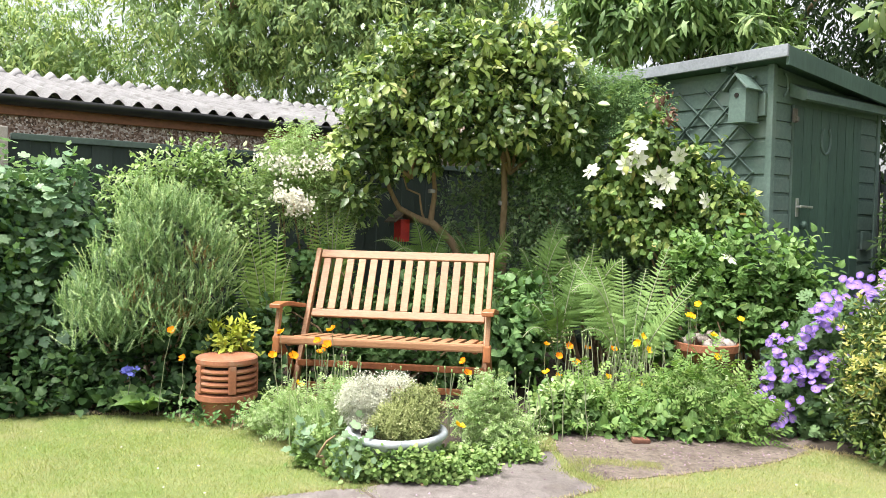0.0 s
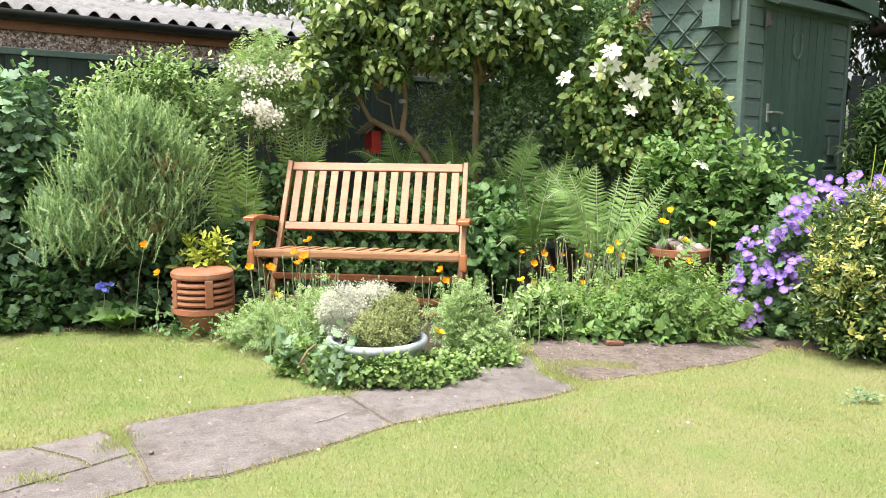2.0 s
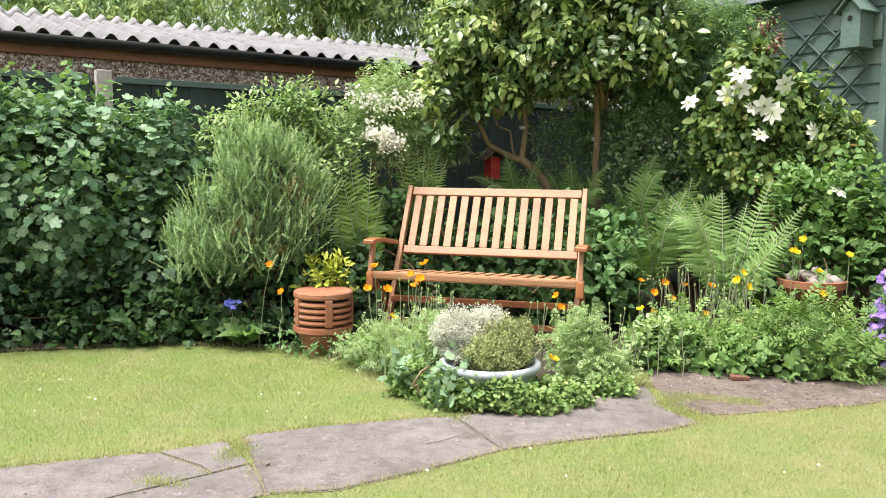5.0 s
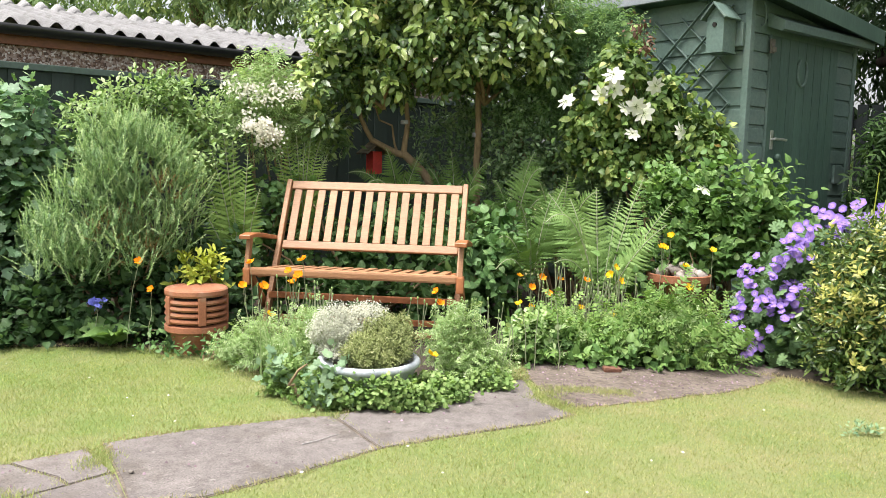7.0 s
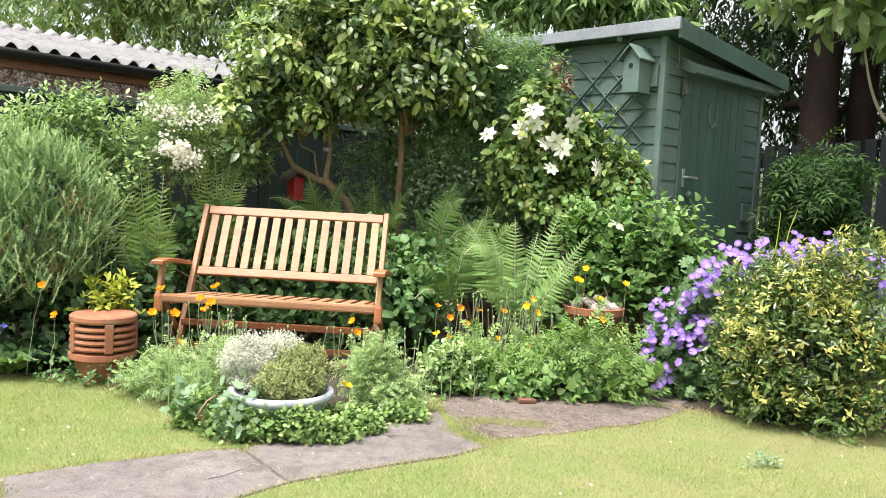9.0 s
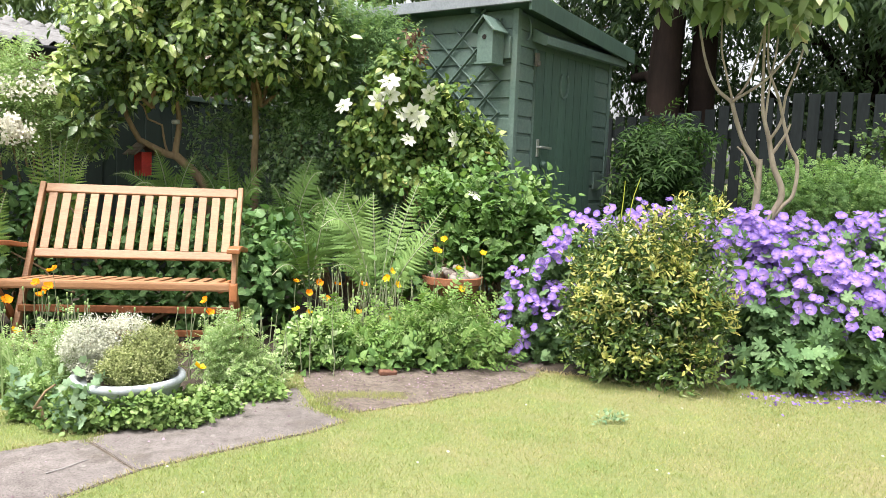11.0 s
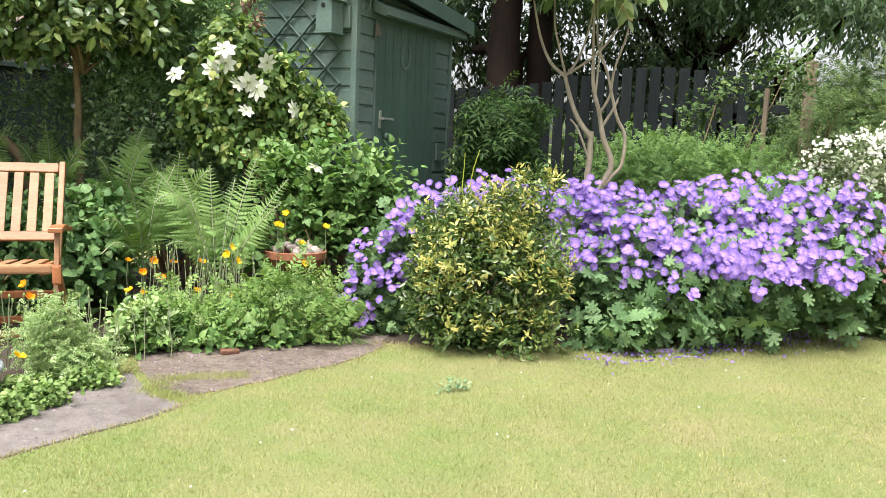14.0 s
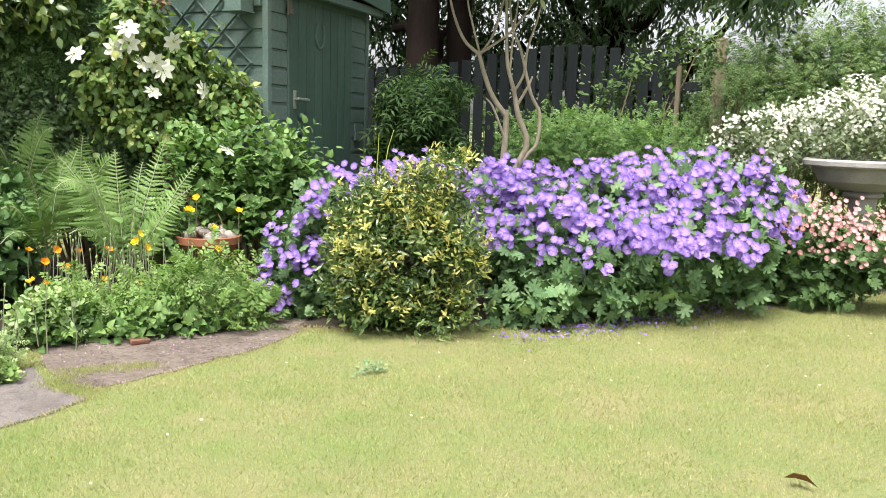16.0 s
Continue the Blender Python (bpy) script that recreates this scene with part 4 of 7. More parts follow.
for k in range(8):
    part("door_board", shed_block(u, u + 0.1095, -0.0225, -0.0188, 0.165, 1.98, 0.0015), M["door_paint"], door)
    u += 0.1155
part("latch_plate", shed_block(0.292, 0.325, -0.030, -0.0225, 1.22, 1.35, 0.003), M["chrome"], door, "scratched silver lever handle plate")
part("lever", beam(shed_at(0.308, -0.05, 1.292), shed_at(0.46, -0.052, 1.288), 0.016, 0.018, bevel=0.005), M["chrome"], door, "silver lever handle")
part("spindle", beam(shed_at(0.308, -0.028, 1.29), shed_at(0.308, -0.058, 1.29), 0.016, 0.016, bevel=0.004), M["chrome"], door)
part("hasp", shed_block(0.212, 0.262, -0.036, -0.0225, 1.86, 1.955, 0.004), M["rust"], shed, "rusty padlock hasp")
part("padlock", shed_block(0.222, 0.252, -0.055, -0.0365, 1.865, 1.90, 0.006), M["rust"], shed)
part("knob", lathe([(0.004, 0), (0.026, 0.004), (0.030, 0.02), (0.018, 0.035), (0.004, 0.037)], (0, 0, 0), steps=14), M["door_paint"], None)
knob = scene.objects["knob"]
knob.data.transform(Matrix.Translation(shed_at(0.38, -0.023, 1.165)) @ SHED_TURN @ pose(0, 0, 0, 90, 0, 0))
attach(knob, door)
part("bracket", shed_block(0.27, 0.42, -0.06, -0.0225, 1.035, 1.06, 0.006), M["door_paint"], door)
part("meter_cover", shed_block(1.235, 1.345, -0.028, -0.009, 0.99, 1.13, 0.004), M["shed_paint"], shed, "small green raised cover panel")
shoe = [(0.655 + 0.062 * math.cos(a), -0.026, 1.770 + 0.098 * math.sin(a)) for a in np.linspace(math.radians(125), math.radians(415), 15)]
v, f = tubes([[(*shed_at(a, b, c), 0.010) for a, b, c in shoe]], 6)
mesh_of("horseshoe", v, f, M["shed_paint"], door, "green painted horseshoe", True)
hook = [(0.09 + 0.045 * math.sin(a), -0.03, 2.10 + 0.075 * math.cos(a)) for a in np.linspace(0.2, 3.4, 12)]
v, f = tubes([[(*shed_at(a, b, c), 0.006) for a, b, c in hook]], 5)
tagged(mesh_of("wall_hook", v, f, M["shed_paint"], None, smooth=True), "curved green metal wall hook on the shed", "hook")

# diamond trellis on the side wall
trellis = thing("trellis", shed_at(-0.03, 0.5, 1.3), "green diamond-pattern wooden wall trellis", "trellis")
for k in range(10):
    z0 = 0.433 + 0.216 * k
    for lean, off in ((0.95, -0.020), (-0.98, -0.030)):
        top = 2.12 if lean > 0 else 0.40
        reach = min(0.95, (top - z0) / lean)
        if reach > 0.05:
            part("slat", beam(shed_at(off, 0.11, z0), shed_at(off, 0.11 + reach, z0 + lean * reach), 0.007, 0.026, up=DV, bevel=0.002), M["shed_paint"], trellis)

# nest box on the side wall
nest = thing("nest_box", shed_at(-0.1, 0.14, 1.85), "green wooden nest box with pitched roof on the shed wall", "nest box")
bm = shed_block(-0.195, -0.05, 0.070, 0.198, 1.845, 2.06, 0.004)
part("body", bm, M["shed_paint"], nest)
bm = bmesh.new()
tri = [(0.070, 2.06), (0.198, 2.06), (0.134, 2.135)]
e = [[bm.verts.new(shed_at(uu, vv, zz)) for vv, zz in tri] for uu in (-0.194, -0.051)]
bm.faces.new(e[0])
bm.faces.new(list(reversed(e[1])))
for i in range(3):
    j = (i + 1) % 3
    bm.faces.new((e[0][i], e[0][j], e[1][j], e[1][i]))
bmesh.ops.recalc_face_normals(bm, faces=bm.faces)
part("gable", bm, M["shed_paint"], nest)
for s in (-1, 1):
    bm = beam(shed_at(-0.135, 0.134 - 0.004 * s, 2.156), shed_at(-0.135, 0.134 + s * 0.092, 2.048), 0.19, 0.012, up=(0, 0, 1), bevel=0.003)
    part("roof_panel", bm, M["shed_paint"] if s < 0 else M["fence_cap"], nest, "weathered roof board")
# no opening is cut: a near-black disc paints the hole's shade
bm = bmesh.new()
bmesh.ops.create_cone(bm, cap_ends=True, segments=16, radius1=0.016, radius2=0.016, depth=0.006, matrix=Matrix.Translation(shed_at(-0.197, 0.138, 2.015)) @ SHED_TURN @ pose(0, 0, 0, 0, 90, 0))
part("entrance_hole", bm, M["hollow"], nest, "near-black round disc, colour in place of the entrance hole's shade")
part("base_board", shed_block(-0.205, -0.045, 0.062, 0.206, 1.833, 1.844, 0.002), M["shed_paint"], nest)
mount = part("back_plate", shed_block(-0.046, -0.018, 0.022, 0.19, 1.885, 2.035, 0.003), M["shed_paint"], nest)

# ---- garden bench ----
BENCH = Matrix.Translation((-0.235, 4.60, 0)) @ Matrix.Rotation(radians(-5.5), 4, "Z")
bench = thing("garden_bench", (-0.2, 4.95, 0), "folding hardwood garden bench, warm honey-coloured slats", "bench")


def bb(x, y, z):
    return BENCH @ Vector((x, y, z))


HALF = 0.60


def back_y(z):
    return 0.17 + 0.575 * z


def slope_bar(name, a, b, w, h, mat, upv=(0, 0, 1), parent=bench, label="", bevel=0.006):
    return part(name, beam(bb(*a), bb(*b), w, h, up=BENCH.to_3x3() @ Vector(upv), bevel=bevel), M[mat], parent, label)


for s in (-1, 1):
    x = s * (HALF - 0.02)
    slope_bar("back_post", (x, back_y(0.02) - 0.02, 0.01), (x, back_y(0.925), 0.925), 0.032, 0.05, "teak", (0, 1, -0.6))
    xo = s * (HALF + 0.022)
    slope_bar("arm_support", (xo, -0.005, 0.425), (xo, 0.045, 0.615), 0.026, 0.045, "teak", (0, 1, 0))
    slope_bar("rear_leg", (xo, -0.005, 0.43), (xo, 0.50, 0.012), 0.026, 0.052, "red_teak", (0, 1, 0.8))
    slope_bar("corner_block", (xo, -0.004, 0.335), (xo, -0.004, 0.438), 0.044, 0.05, "red_teak", (0, 1, 0), bevel=0.012)
    # curved armrest
    pts = [(-0.045, 0.628), (0.05, 0.634), (0.20, 0.622), (0.34, 0.600), (0.46, 0.585)]
    bm = bmesh.new()
    rows = []
    for y, zz in pts:
        wd = 0.034 if y < 0.1 else 0.028
        rows.append([bm.verts.new(bb(xo + dx, y, zz + dz)) for dx, dz in ((-wd, 0), (wd, 0), (wd, -0.026), (-wd, -0.026))])
    for p, q in zip(rows, rows[1:]):
        for i in range(4):
            j = (i + 1) % 4
            bm.faces.new((p[i], p[j], q[j], q[i]))
    bm.faces.new(rows[0])
    bm.faces.new(list(reversed(rows[-1])))
    bmesh.ops.recalc_face_normals(bm, faces=bm.faces)
    bmesh.ops.bevel(bm, geom=list(bm.edges), offset=0.004, segments=1, affect="EDGES")
    part("armrest", bm, M["red_teak"], bench, "curved reddish armrest")
    slope_bar("seat_side_rail", (s * (HALF - 0.05), 0.0, 0.405), (s * (HALF - 0.05), 0.43, 0.368), 0.026, 0.05, "red_teak")
    part("bolt", lathe([(0.001, 0), (0.011, 0.001), (0.011, 0.004), (0.001, 0.006)], bb(s * (HALF + 0.02), 0.29, 0.19), steps=10), M["chrome"], bench)
slope_bar("top_rail", (-HALF + 0.04, back_y(0.895), 0.895), (HALF - 0.04, back_y(0.895), 0.895), 0.026, 0.058, "teak", (0, 0.5, 0.86))
slope_bar("lower_back_rail", (-HALF + 0.04, back_y(0.525), 0.525), (HALF - 0.04, back_y(0.525), 0.525), 0.026, 0.052, "teak", (0, 0.5, 0.86))
for k in range(14):
    x = -HALF + 0.085 + k * (2 * HALF - 0.17) / 13
    slope_bar("back_slat", (x, back_y(0.55), 0.55), (x, back_y(0.868), 0.868), 0.048, 0.014, "teak", (0, -0.86, 0.5), bevel=0.003)
slope_bar("seat_front_rail", (-HALF - 0.005, 0.0, 0.415), (HALF + 0.005, 0.0, 0.415), 0.045, 0.048, "teak", bevel=0.012)
slope_bar("seat_rear_rail", (-HALF + 0.03, 0.43, 0.363), (HALF - 0.03, 0.43, 0.363), 0.035, 0.045, "teak")
for k in range(14):
    x = -HALF + 0.095 + k * (2 * HALF - 0.19) / 13
    slope_bar("seat_slat", (x, 0.018, 0.432), (x, 0.44, 0.394), 0.050, 0.014, "teak", bevel=0.003)
slope_bar("front_stretcher", (-HALF + 0.02, 0.262, 0.238), (HALF - 0.02, 0.262, 0.238), 0.022, 0.04, "red_teak")
slope_bar("front_foot_bar", (-HALF + 0.05, 0.165, 0.045), (HALF - 0.05, 0.165, 0.045), 0.03, 0.035, "teak")
slope_bar("foot_stretcher", (-HALF + 0.02, 0.46, 0.06), (HALF - 0.02, 0.46, 0.06), 0.022, 0.04, "red_teak")

# ---- terracotta chimney pot ----
pot = thing("chimney_pot", (-1.062, 4.38, 0.0), "louvred terracotta chimney pot standing upside down", "chimney pot")
PC = (-1.062, 4.38, 0.0)
part("cap", lathe([(0.157, 0.318), (0.166, 0.321), (0.169, 0.331), (0.168, 0.350), (0.160, 0.358), (0.095, 0.361), (0.019, 0.362)], PC), M["terracotta"], pot, smooth=False)
for k in range(4):
    zz = 0.293 - 0.034 * k
    part("louvre", lathe([(0.142, zz - 0.013), (0.162, zz - 0.015), (0.168, zz - 0.005), (0.164, zz + 0.008), (0.142, zz + 0.010)], PC), M["terracotta"], pot)
part("collar", lathe([(0.133, 0.118), (0.160, 0.121), (0.170, 0.130), (0.169, 0.158), (0.142, 0.166)], PC), M["terracotta"], pot)
# solid near-black body, painted shade seen between the louvres
part("core", lathe([(0.095, 0.12), (0.138, 0.15), (0.138, 0.317)], PC), M["hollow"], pot, "near-black solid core, colour in place of the shade inside")
part("foot", lathe([(0.106, -0.02), (0.118, 0.04), (0.135, 0.085), (0.142, 0.105), (0.143, 0.1175)], PC), M["terracotta"], pot)
for k in range(5):
    a = radians(-62 + 72 * k)
    m = Matrix.Translation((PC[0] + 0.155 * math.cos(a), PC[1] + 0.155 * math.sin(a), 0.245)) @ Matrix.Rotation(a, 4, "Z")
    part("rib", box(bmesh.new(), (0.03, 0.042, 0.15), m, 0.004), M["terracotta"], pot)

# ---- grey planter bowl ----
planter = thing("planter", (-0.03, 3.62, 0), "shallow blue-grey glazed planter bowl set in ground cover", "planter")
part("bowl", lathe([(0.15, 0.0), (0.19, 0.07), (0.220, 0.146), (0.232, 0.153), (0.236, 0.162), (0.234, 0.174), (0.227, 0.181), (0.214, 0.182), (0.205, 0.175), (0.198, 0.15)], (-0.03, 3.62, 0), steps=56), M["planter_glaze"], planter, smooth=True)
part("soil_fill", lathe([(0.17, 0.10), (0.1975, 0.147), (0.05, 0.16)], (-0.03, 3.62, 0)), M["soil"], planter)

# ---- terracotta bowl of stones ----
bowl = thing("stone_bowl", (1.675, 4.78, 0), "terracotta bowl filled with pebbles on a brick pier", "bowl")
BC = (1.675, 4.78, 0.312)
part("dish", lathe([(0.10, 0.0), (0.15, 0.06), (0.172, 0.10), (0.186, 0.105), (0.188, 0.145), (0.172, 0.148), (0.165, 0.115), (0.05, 0.10)], BC), M["terracotta"], bowl)
part("pier", lathe([(0.08, -0.312), (0.075, -0.02), (0.085, -0.001)], BC, steps=20), M["terracotta"], bowl)
g = np.random.default_rng(11)
for k in range(52):
    a, r = g.random() * 6.283, 0.145 * math.sqrt(g.random())
    bm = bmesh.new()
    q = 0.018 + 0.022 * g.random() ** 1.5
    bmesh.ops.create_icosphere(bm, subdivisions=2, radius=q, matrix=Matrix.Translation((BC[0] + r * math.cos(a), BC[1] + r * math.sin(a), BC[2] + 0.128 + 0.055 * (1 - r / 0.15) + 0.018 * g.random())) @ pose(0, 0, 0, g.random() * 90, g.random() * 90, 0) @ Matrix.Diagonal((1.2, 0.9, 0.75, 1)))
    part("pebble", bm, M["pebble"], bowl, smooth=True)

# ---- small red bird table house ----
hut = thing("bird_house", (-0.30, 6.15, 0.0), "small red bird house with a mossy slatted roof", "bird house")
part("stake", beam((-0.30, 6.15, 0), (-0.30, 6.15, 0.98), 0.03, 0.03), M["old_wood"], hut)
part("body", box(bmesh.new(), (0.075, 0.13, 0.17), Matrix.Translation((-0.28, 6.15, 1.055)) @ pose(0, 0, 0, 0, 0, 30), 0.005), M["red_paint"], hut)
for s in (-1, 1):
    for k in range(4):
        m = Matrix.Translation((-0.28, 6.15, 1.15)) @ pose(0, 0, 0, 0, 0, 30) @ pose(s * (0.012 + 0.026 * k), 0, 0.045 - 0.022 * k, 0, s * 38, 0)
        part("roof_slat", box(bmesh.new(), (0.034, 0.20, 0.012), m, 0.003), M["old_wood"], hut)

# ---- bird bath ----
bath = thing("bird_bath", (6.16, 3.70, 0), "weathered grey stone bird bath on a square pedestal", "bird bath")
XB = (6.16, 3.70, 0)
part("basin", lathe([(0.13, 0.74), (0.20, 0.755), (0.31, 0.81), (0.36, 0.885), (0.37, 0.905), (0.415, 0.912), (0.43, 0.925), (0.43, 0.955), (0.415, 0.97), (0.36, 0.965), (0.33, 0.92), (0.05, 0.89)], XB, steps=56), M["grey_stone"], bath, smooth=False)
part("collar", lathe([(0.115, 0.695), (0.135, 0.705), (0.135, 0.725), (0.12, 0.739)], XB), M["grey_stone"], bath)
bm = bmesh.new()
rings = []
for r, zz in ((0.16, 0.0), (0.16, 0.08), (0.115, 0.12), (0.098, 0.68), (0.10, 0.694)):
    rings.append([bm.verts.new((XB[0] + r * math.cos(a), XB[1] + r * math.sin(a), zz)) for a in [radians(17 + 90 * k) for k in range(4)]])
for p, q in zip(rings, rings[1:]):
    for i in range(4):
        j = (i + 1) % 4
        bm.faces.new((p[i], p[j], q[j], q[i]))
bm.faces.new(rings[-1])
bmesh.ops.bevel(bm, geom=list(bm.edges), offset=0.006, segments=1, affect="EDGES")
part("pedestal", bm, M["grey_stone"], bath)

# ---- picket fence at the back ----
P0, P1 = Vector((4.05, 8.15, 0)), Vector((6.28, 5.45, 0))
PD = (P1 - P0).normalized()
pickets = thing("picket_fence", P0, "dark grey timber picket fence in shade", "fence", kind="structure")
g = np.random.default_rng(5)
count = int((P1 - P0).length / 0.135) + 14
for k in range(count):
    q = P0 + PD * (0.135 * (k - 14))
    top = max(1.74, 1.93 - 0.085 * (0.135 * (k - 14) - 2.45) ** 2) + 0.012 * math.sin(k * 0.7) + g.normal(0, 0.012)
    bm = beam((q.x, q.y, 0.05), (q.x, q.y, top), 0.10, 0.02, up=(PD.y, -PD.x, 0), bevel=0.004)
    part("picket", bm, M["fence_grey"], pickets)
for zz in (0.5, 1.55):
    a, b = P0 - PD * 1.9, P1
    part("rail", beam((a.x + 0.03, a.y + 0.03, zz), (b.x + 0.03, b.y + 0.03, zz), 0.03, 0.08), M["fence_grey"], pickets)
tagged(part("fence_post", beam((6.36, 5.33, 0), (6.36, 5.33, 1.97), 0.115, 0.10, up=(0.7, -0.7, 0), bevel=0.01), M["old_wood"]), "thick weathered brown fence post at the picket fence end", "fence post")
tagged(part("garden_stake", beam((5.62, 5.10, 0), (5.66, 5.12, 1.68), 0.035, 0.035, bevel=0.004), M["old_wood"]), "thin pale wooden stake among shrubs", "stake")
tagged(part("brick", box(bmesh.new(), (0.095, 0.05, 0.026), Matrix.Translation((1.19, 4.19, 0.016)) @ pose(0, 0, 0, 4, 3, 8), 0.008), M["brick_red"]), "broken red brick lying at the border edge", "brick")

# ---- plants ----


def shrub(name, at, label, category, lumps, twigs, per_twig, size, pattern, mat, seed, stems=7, bark="bark", group="", **more):
    """A bush: stems from the base to its lumps, and a crown of leaves."""
    root = thing(name, at, label, category, group)
    g = np.random.default_rng(seed + 1000)
    lines = []
    for k in range(stems):
        c = lumps[k % len(lumps)]
        end = np.array(c[:3]) + g.normal(0, 0.35, 3) * np.array(c[3:])
        base = np.array(at) + np.array((*g.normal(0, 0.06, 2), 0.0))
        lines.append(limb(base, end, 0.012 + 0.006 * g.random(), 0.004, 6, 0.03, seed * 50 + k))
    for l in lines:
        mesh_of("stem", *tubes([l], 5), M[bark], root)
    crown("foliage", lumps, twigs, per_twig, size, pattern, M[mat], root, seed, **more)
    return root


def blooms(root, name, pattern, places, facing, size, mat, seed, label=""):
    """Single flowers as parts that share one mesh."""
    g = np.random.default_rng(seed)
    v, f = pattern
    base = None
    for p, d in zip(places, facing):
        if base is None:
            ob = mesh_of(name, v, f, M[mat], root, label, uv=leaf_uv(pattern, [0.5]))
            base = ob.data
        else:
            ob = new(name, base)
            ob.parent = root
        y = Vector(d).normalized()
        x = y.cross(Vector((0.1, 0.2, 1))).normalized()
        m = Matrix((x, y, x.cross(y))).transposed().to_4x4() @ Matrix.Rotation(g.random() * 6.28, 4, "Y") @ Matrix.Scale(size * (0.8 + 0.4 * g.random()), 4)
        m.translation = Vector(p) - root.location
        ob.matrix_basis = m


def joined_blooms(root, name, pattern, places, facing, size, mat, seed, label=""):
    g = np.random.default_rng(seed)
    v, f = scatter_leaves(pattern, np.array(places), np.array(facing), unit(g, len(places)), size * (0.75 + 0.5 * g.random(len(places))))
    return tagged(mesh_of(name, v, f, M[mat], root, label, uv=leaf_uv(pattern, g.random(len(places)))), kind="stuff")


def rosette(count, width):
    """A small open flower of flat petals, facing +y; across 1."""
    v, f = [], []
    for i in range(count):
        a = 2 * math.pi * i / count
        b = len(v)
        for x, y, z in ((0, 0.04, 0), (-width, 0.36, 0.03), (width, 0.36, 0.06), (0, 0.5, 0.04)):
            v.append((x * math.cos(a) + y * math.sin(a), z, -x * math.sin(a) + y * math.cos(a)))
        f += [(b, b + 1, b + 2), (b + 1, b + 3, b + 2)]
    return np.array(v), np.array(f)


ROSETTE = rosette(5, 0.27)
FIVE, EIGHT, CUP = petals(5, 0.27, 0.05, 0.82, 0.05, 0.06), petals(7, 0.155, -0.05, 0.55, -0.06, 0.03), petals(4, 0.33, 0.30, 0.8)

EUON = (OVAL[0] * np.array((0.72, 1, 1)), OVAL[1])

# left border
currant = shrub("currant_bush", (-2.55, 4.75, 0), "tall green currant bush with lobed leaves", "shrub",
      [(-2.76, 4.41, 0.87, 0.47, 0.32, 0.53), (-2.95, 4.43, 1.22, 0.22, 0.32, 0.27), (-2.72, 4.54, 1.27, 0.14, 0.30, 0.15), (-2.33, 4.79, 0.74, 0.31, 0.32, 0.33), (-2.81, 4.74, 0.37, 0.56, 0.32, 0.44), (-2.21, 4.85, 1.29, 0.08, 0.32, 0.17), (-3.29, 4.12, 0.85, 0.54, 0.32, 0.88), (-2.19, 4.84, 0.52, 0.17, 0.32, 0.42), (-2.42, 4.74, 1.15, 0.15, 0.32, 0.19), (-2.57, 4.65, 1.25, 0.11, 0.32, 0.17), (-2.05, 4.94, 1.03, 0.08, 0.32, 0.13)],
      1900, 5, 0.062, CURRANT, "currant", 21, 14, low=-1.1, hollow=0.6, spread=0.055, flat=0.95, droop=0.55, vary=0.45, face=0.6, wild=0.45, ragged=0.14)
crown("young_foliage", [(-2.76, 4.41, 0.87, 0.47, 0.32, 0.53), (-2.95, 4.43, 1.22, 0.22, 0.32, 0.27), (-2.72, 4.54, 1.27, 0.14, 0.30, 0.15), (-2.33, 4.79, 0.74, 0.31, 0.32, 0.33), (-2.81, 4.74, 0.37, 0.56, 0.32, 0.44), (-2.21, 4.85, 1.29, 0.08, 0.32, 0.17), (-3.29, 4.12, 0.85, 0.54, 0.32, 0.88), (-2.19, 4.84, 0.52, 0.17, 0.32, 0.42), (-2.42, 4.74, 1.15, 0.15, 0.32, 0.19), (-2.57, 4.65, 1.25, 0.11, 0.32, 0.17), (-2.05, 4.94, 1.03, 0.08, 0.32, 0.13)], 420, 5, 0.046, CURRANT, M["nettle"], currant, 121, spread=0.05, low=0.2, hollow=0.8, ragged=0.12, up=1.0, label="paler young leaves at the shoot tips")
rosemary = thing("rosemary_bush", (-1.62, 4.75, 0), "grey-green rosemary bush with upright needle shoots", "shrub")


def shoots(root, lumps, count, length, mat, seed, rings=10, needle=0.026, lean=0.55, broad=2.0):
    """Upright shoots clothed in needles."""
    g = np.random.default_rng(seed)
    p, d = lump_points(g, lumps, count, 0.5, -0.5)
    way = d * lean + np.array((0, 0, 0.85)) + g.normal(0, 0.32, d.shape)
    way /= np.linalg.norm(way, axis=1, keepdims=True)
    ln = length * (0.6 + 0.8 * g.random(count))
    per = rings * 5
    f = np.tile(np.linspace(0, 1, per), count)
    P = np.repeat(p, per, 0) + np.repeat(way * ln[:, None], per, 0) * f[:, None]
    side = unit(g, len(P))
    along = side + np.repeat(way, per, 0) * 0.95
    s = needle * (1.15 - 0.5 * f) * (0.8 + 0.4 * g.random(len(P)))
    wide = (NEEDLE[0] * np.array((broad, 1, 1)), NEEDLE[1])
    v, fc = scatter_leaves(wide, P, along, side, s)
    tagged(mesh_of("needles", v, fc, M[mat], root, uv=np.stack([np.full(len(v), 0.5), np.repeat(np.clip(g.random(count)[:, None] * 0.7 + 0.3 * np.linspace(0, 1, per), 0, 1).ravel(), 3)], 1)), kind="stuff")


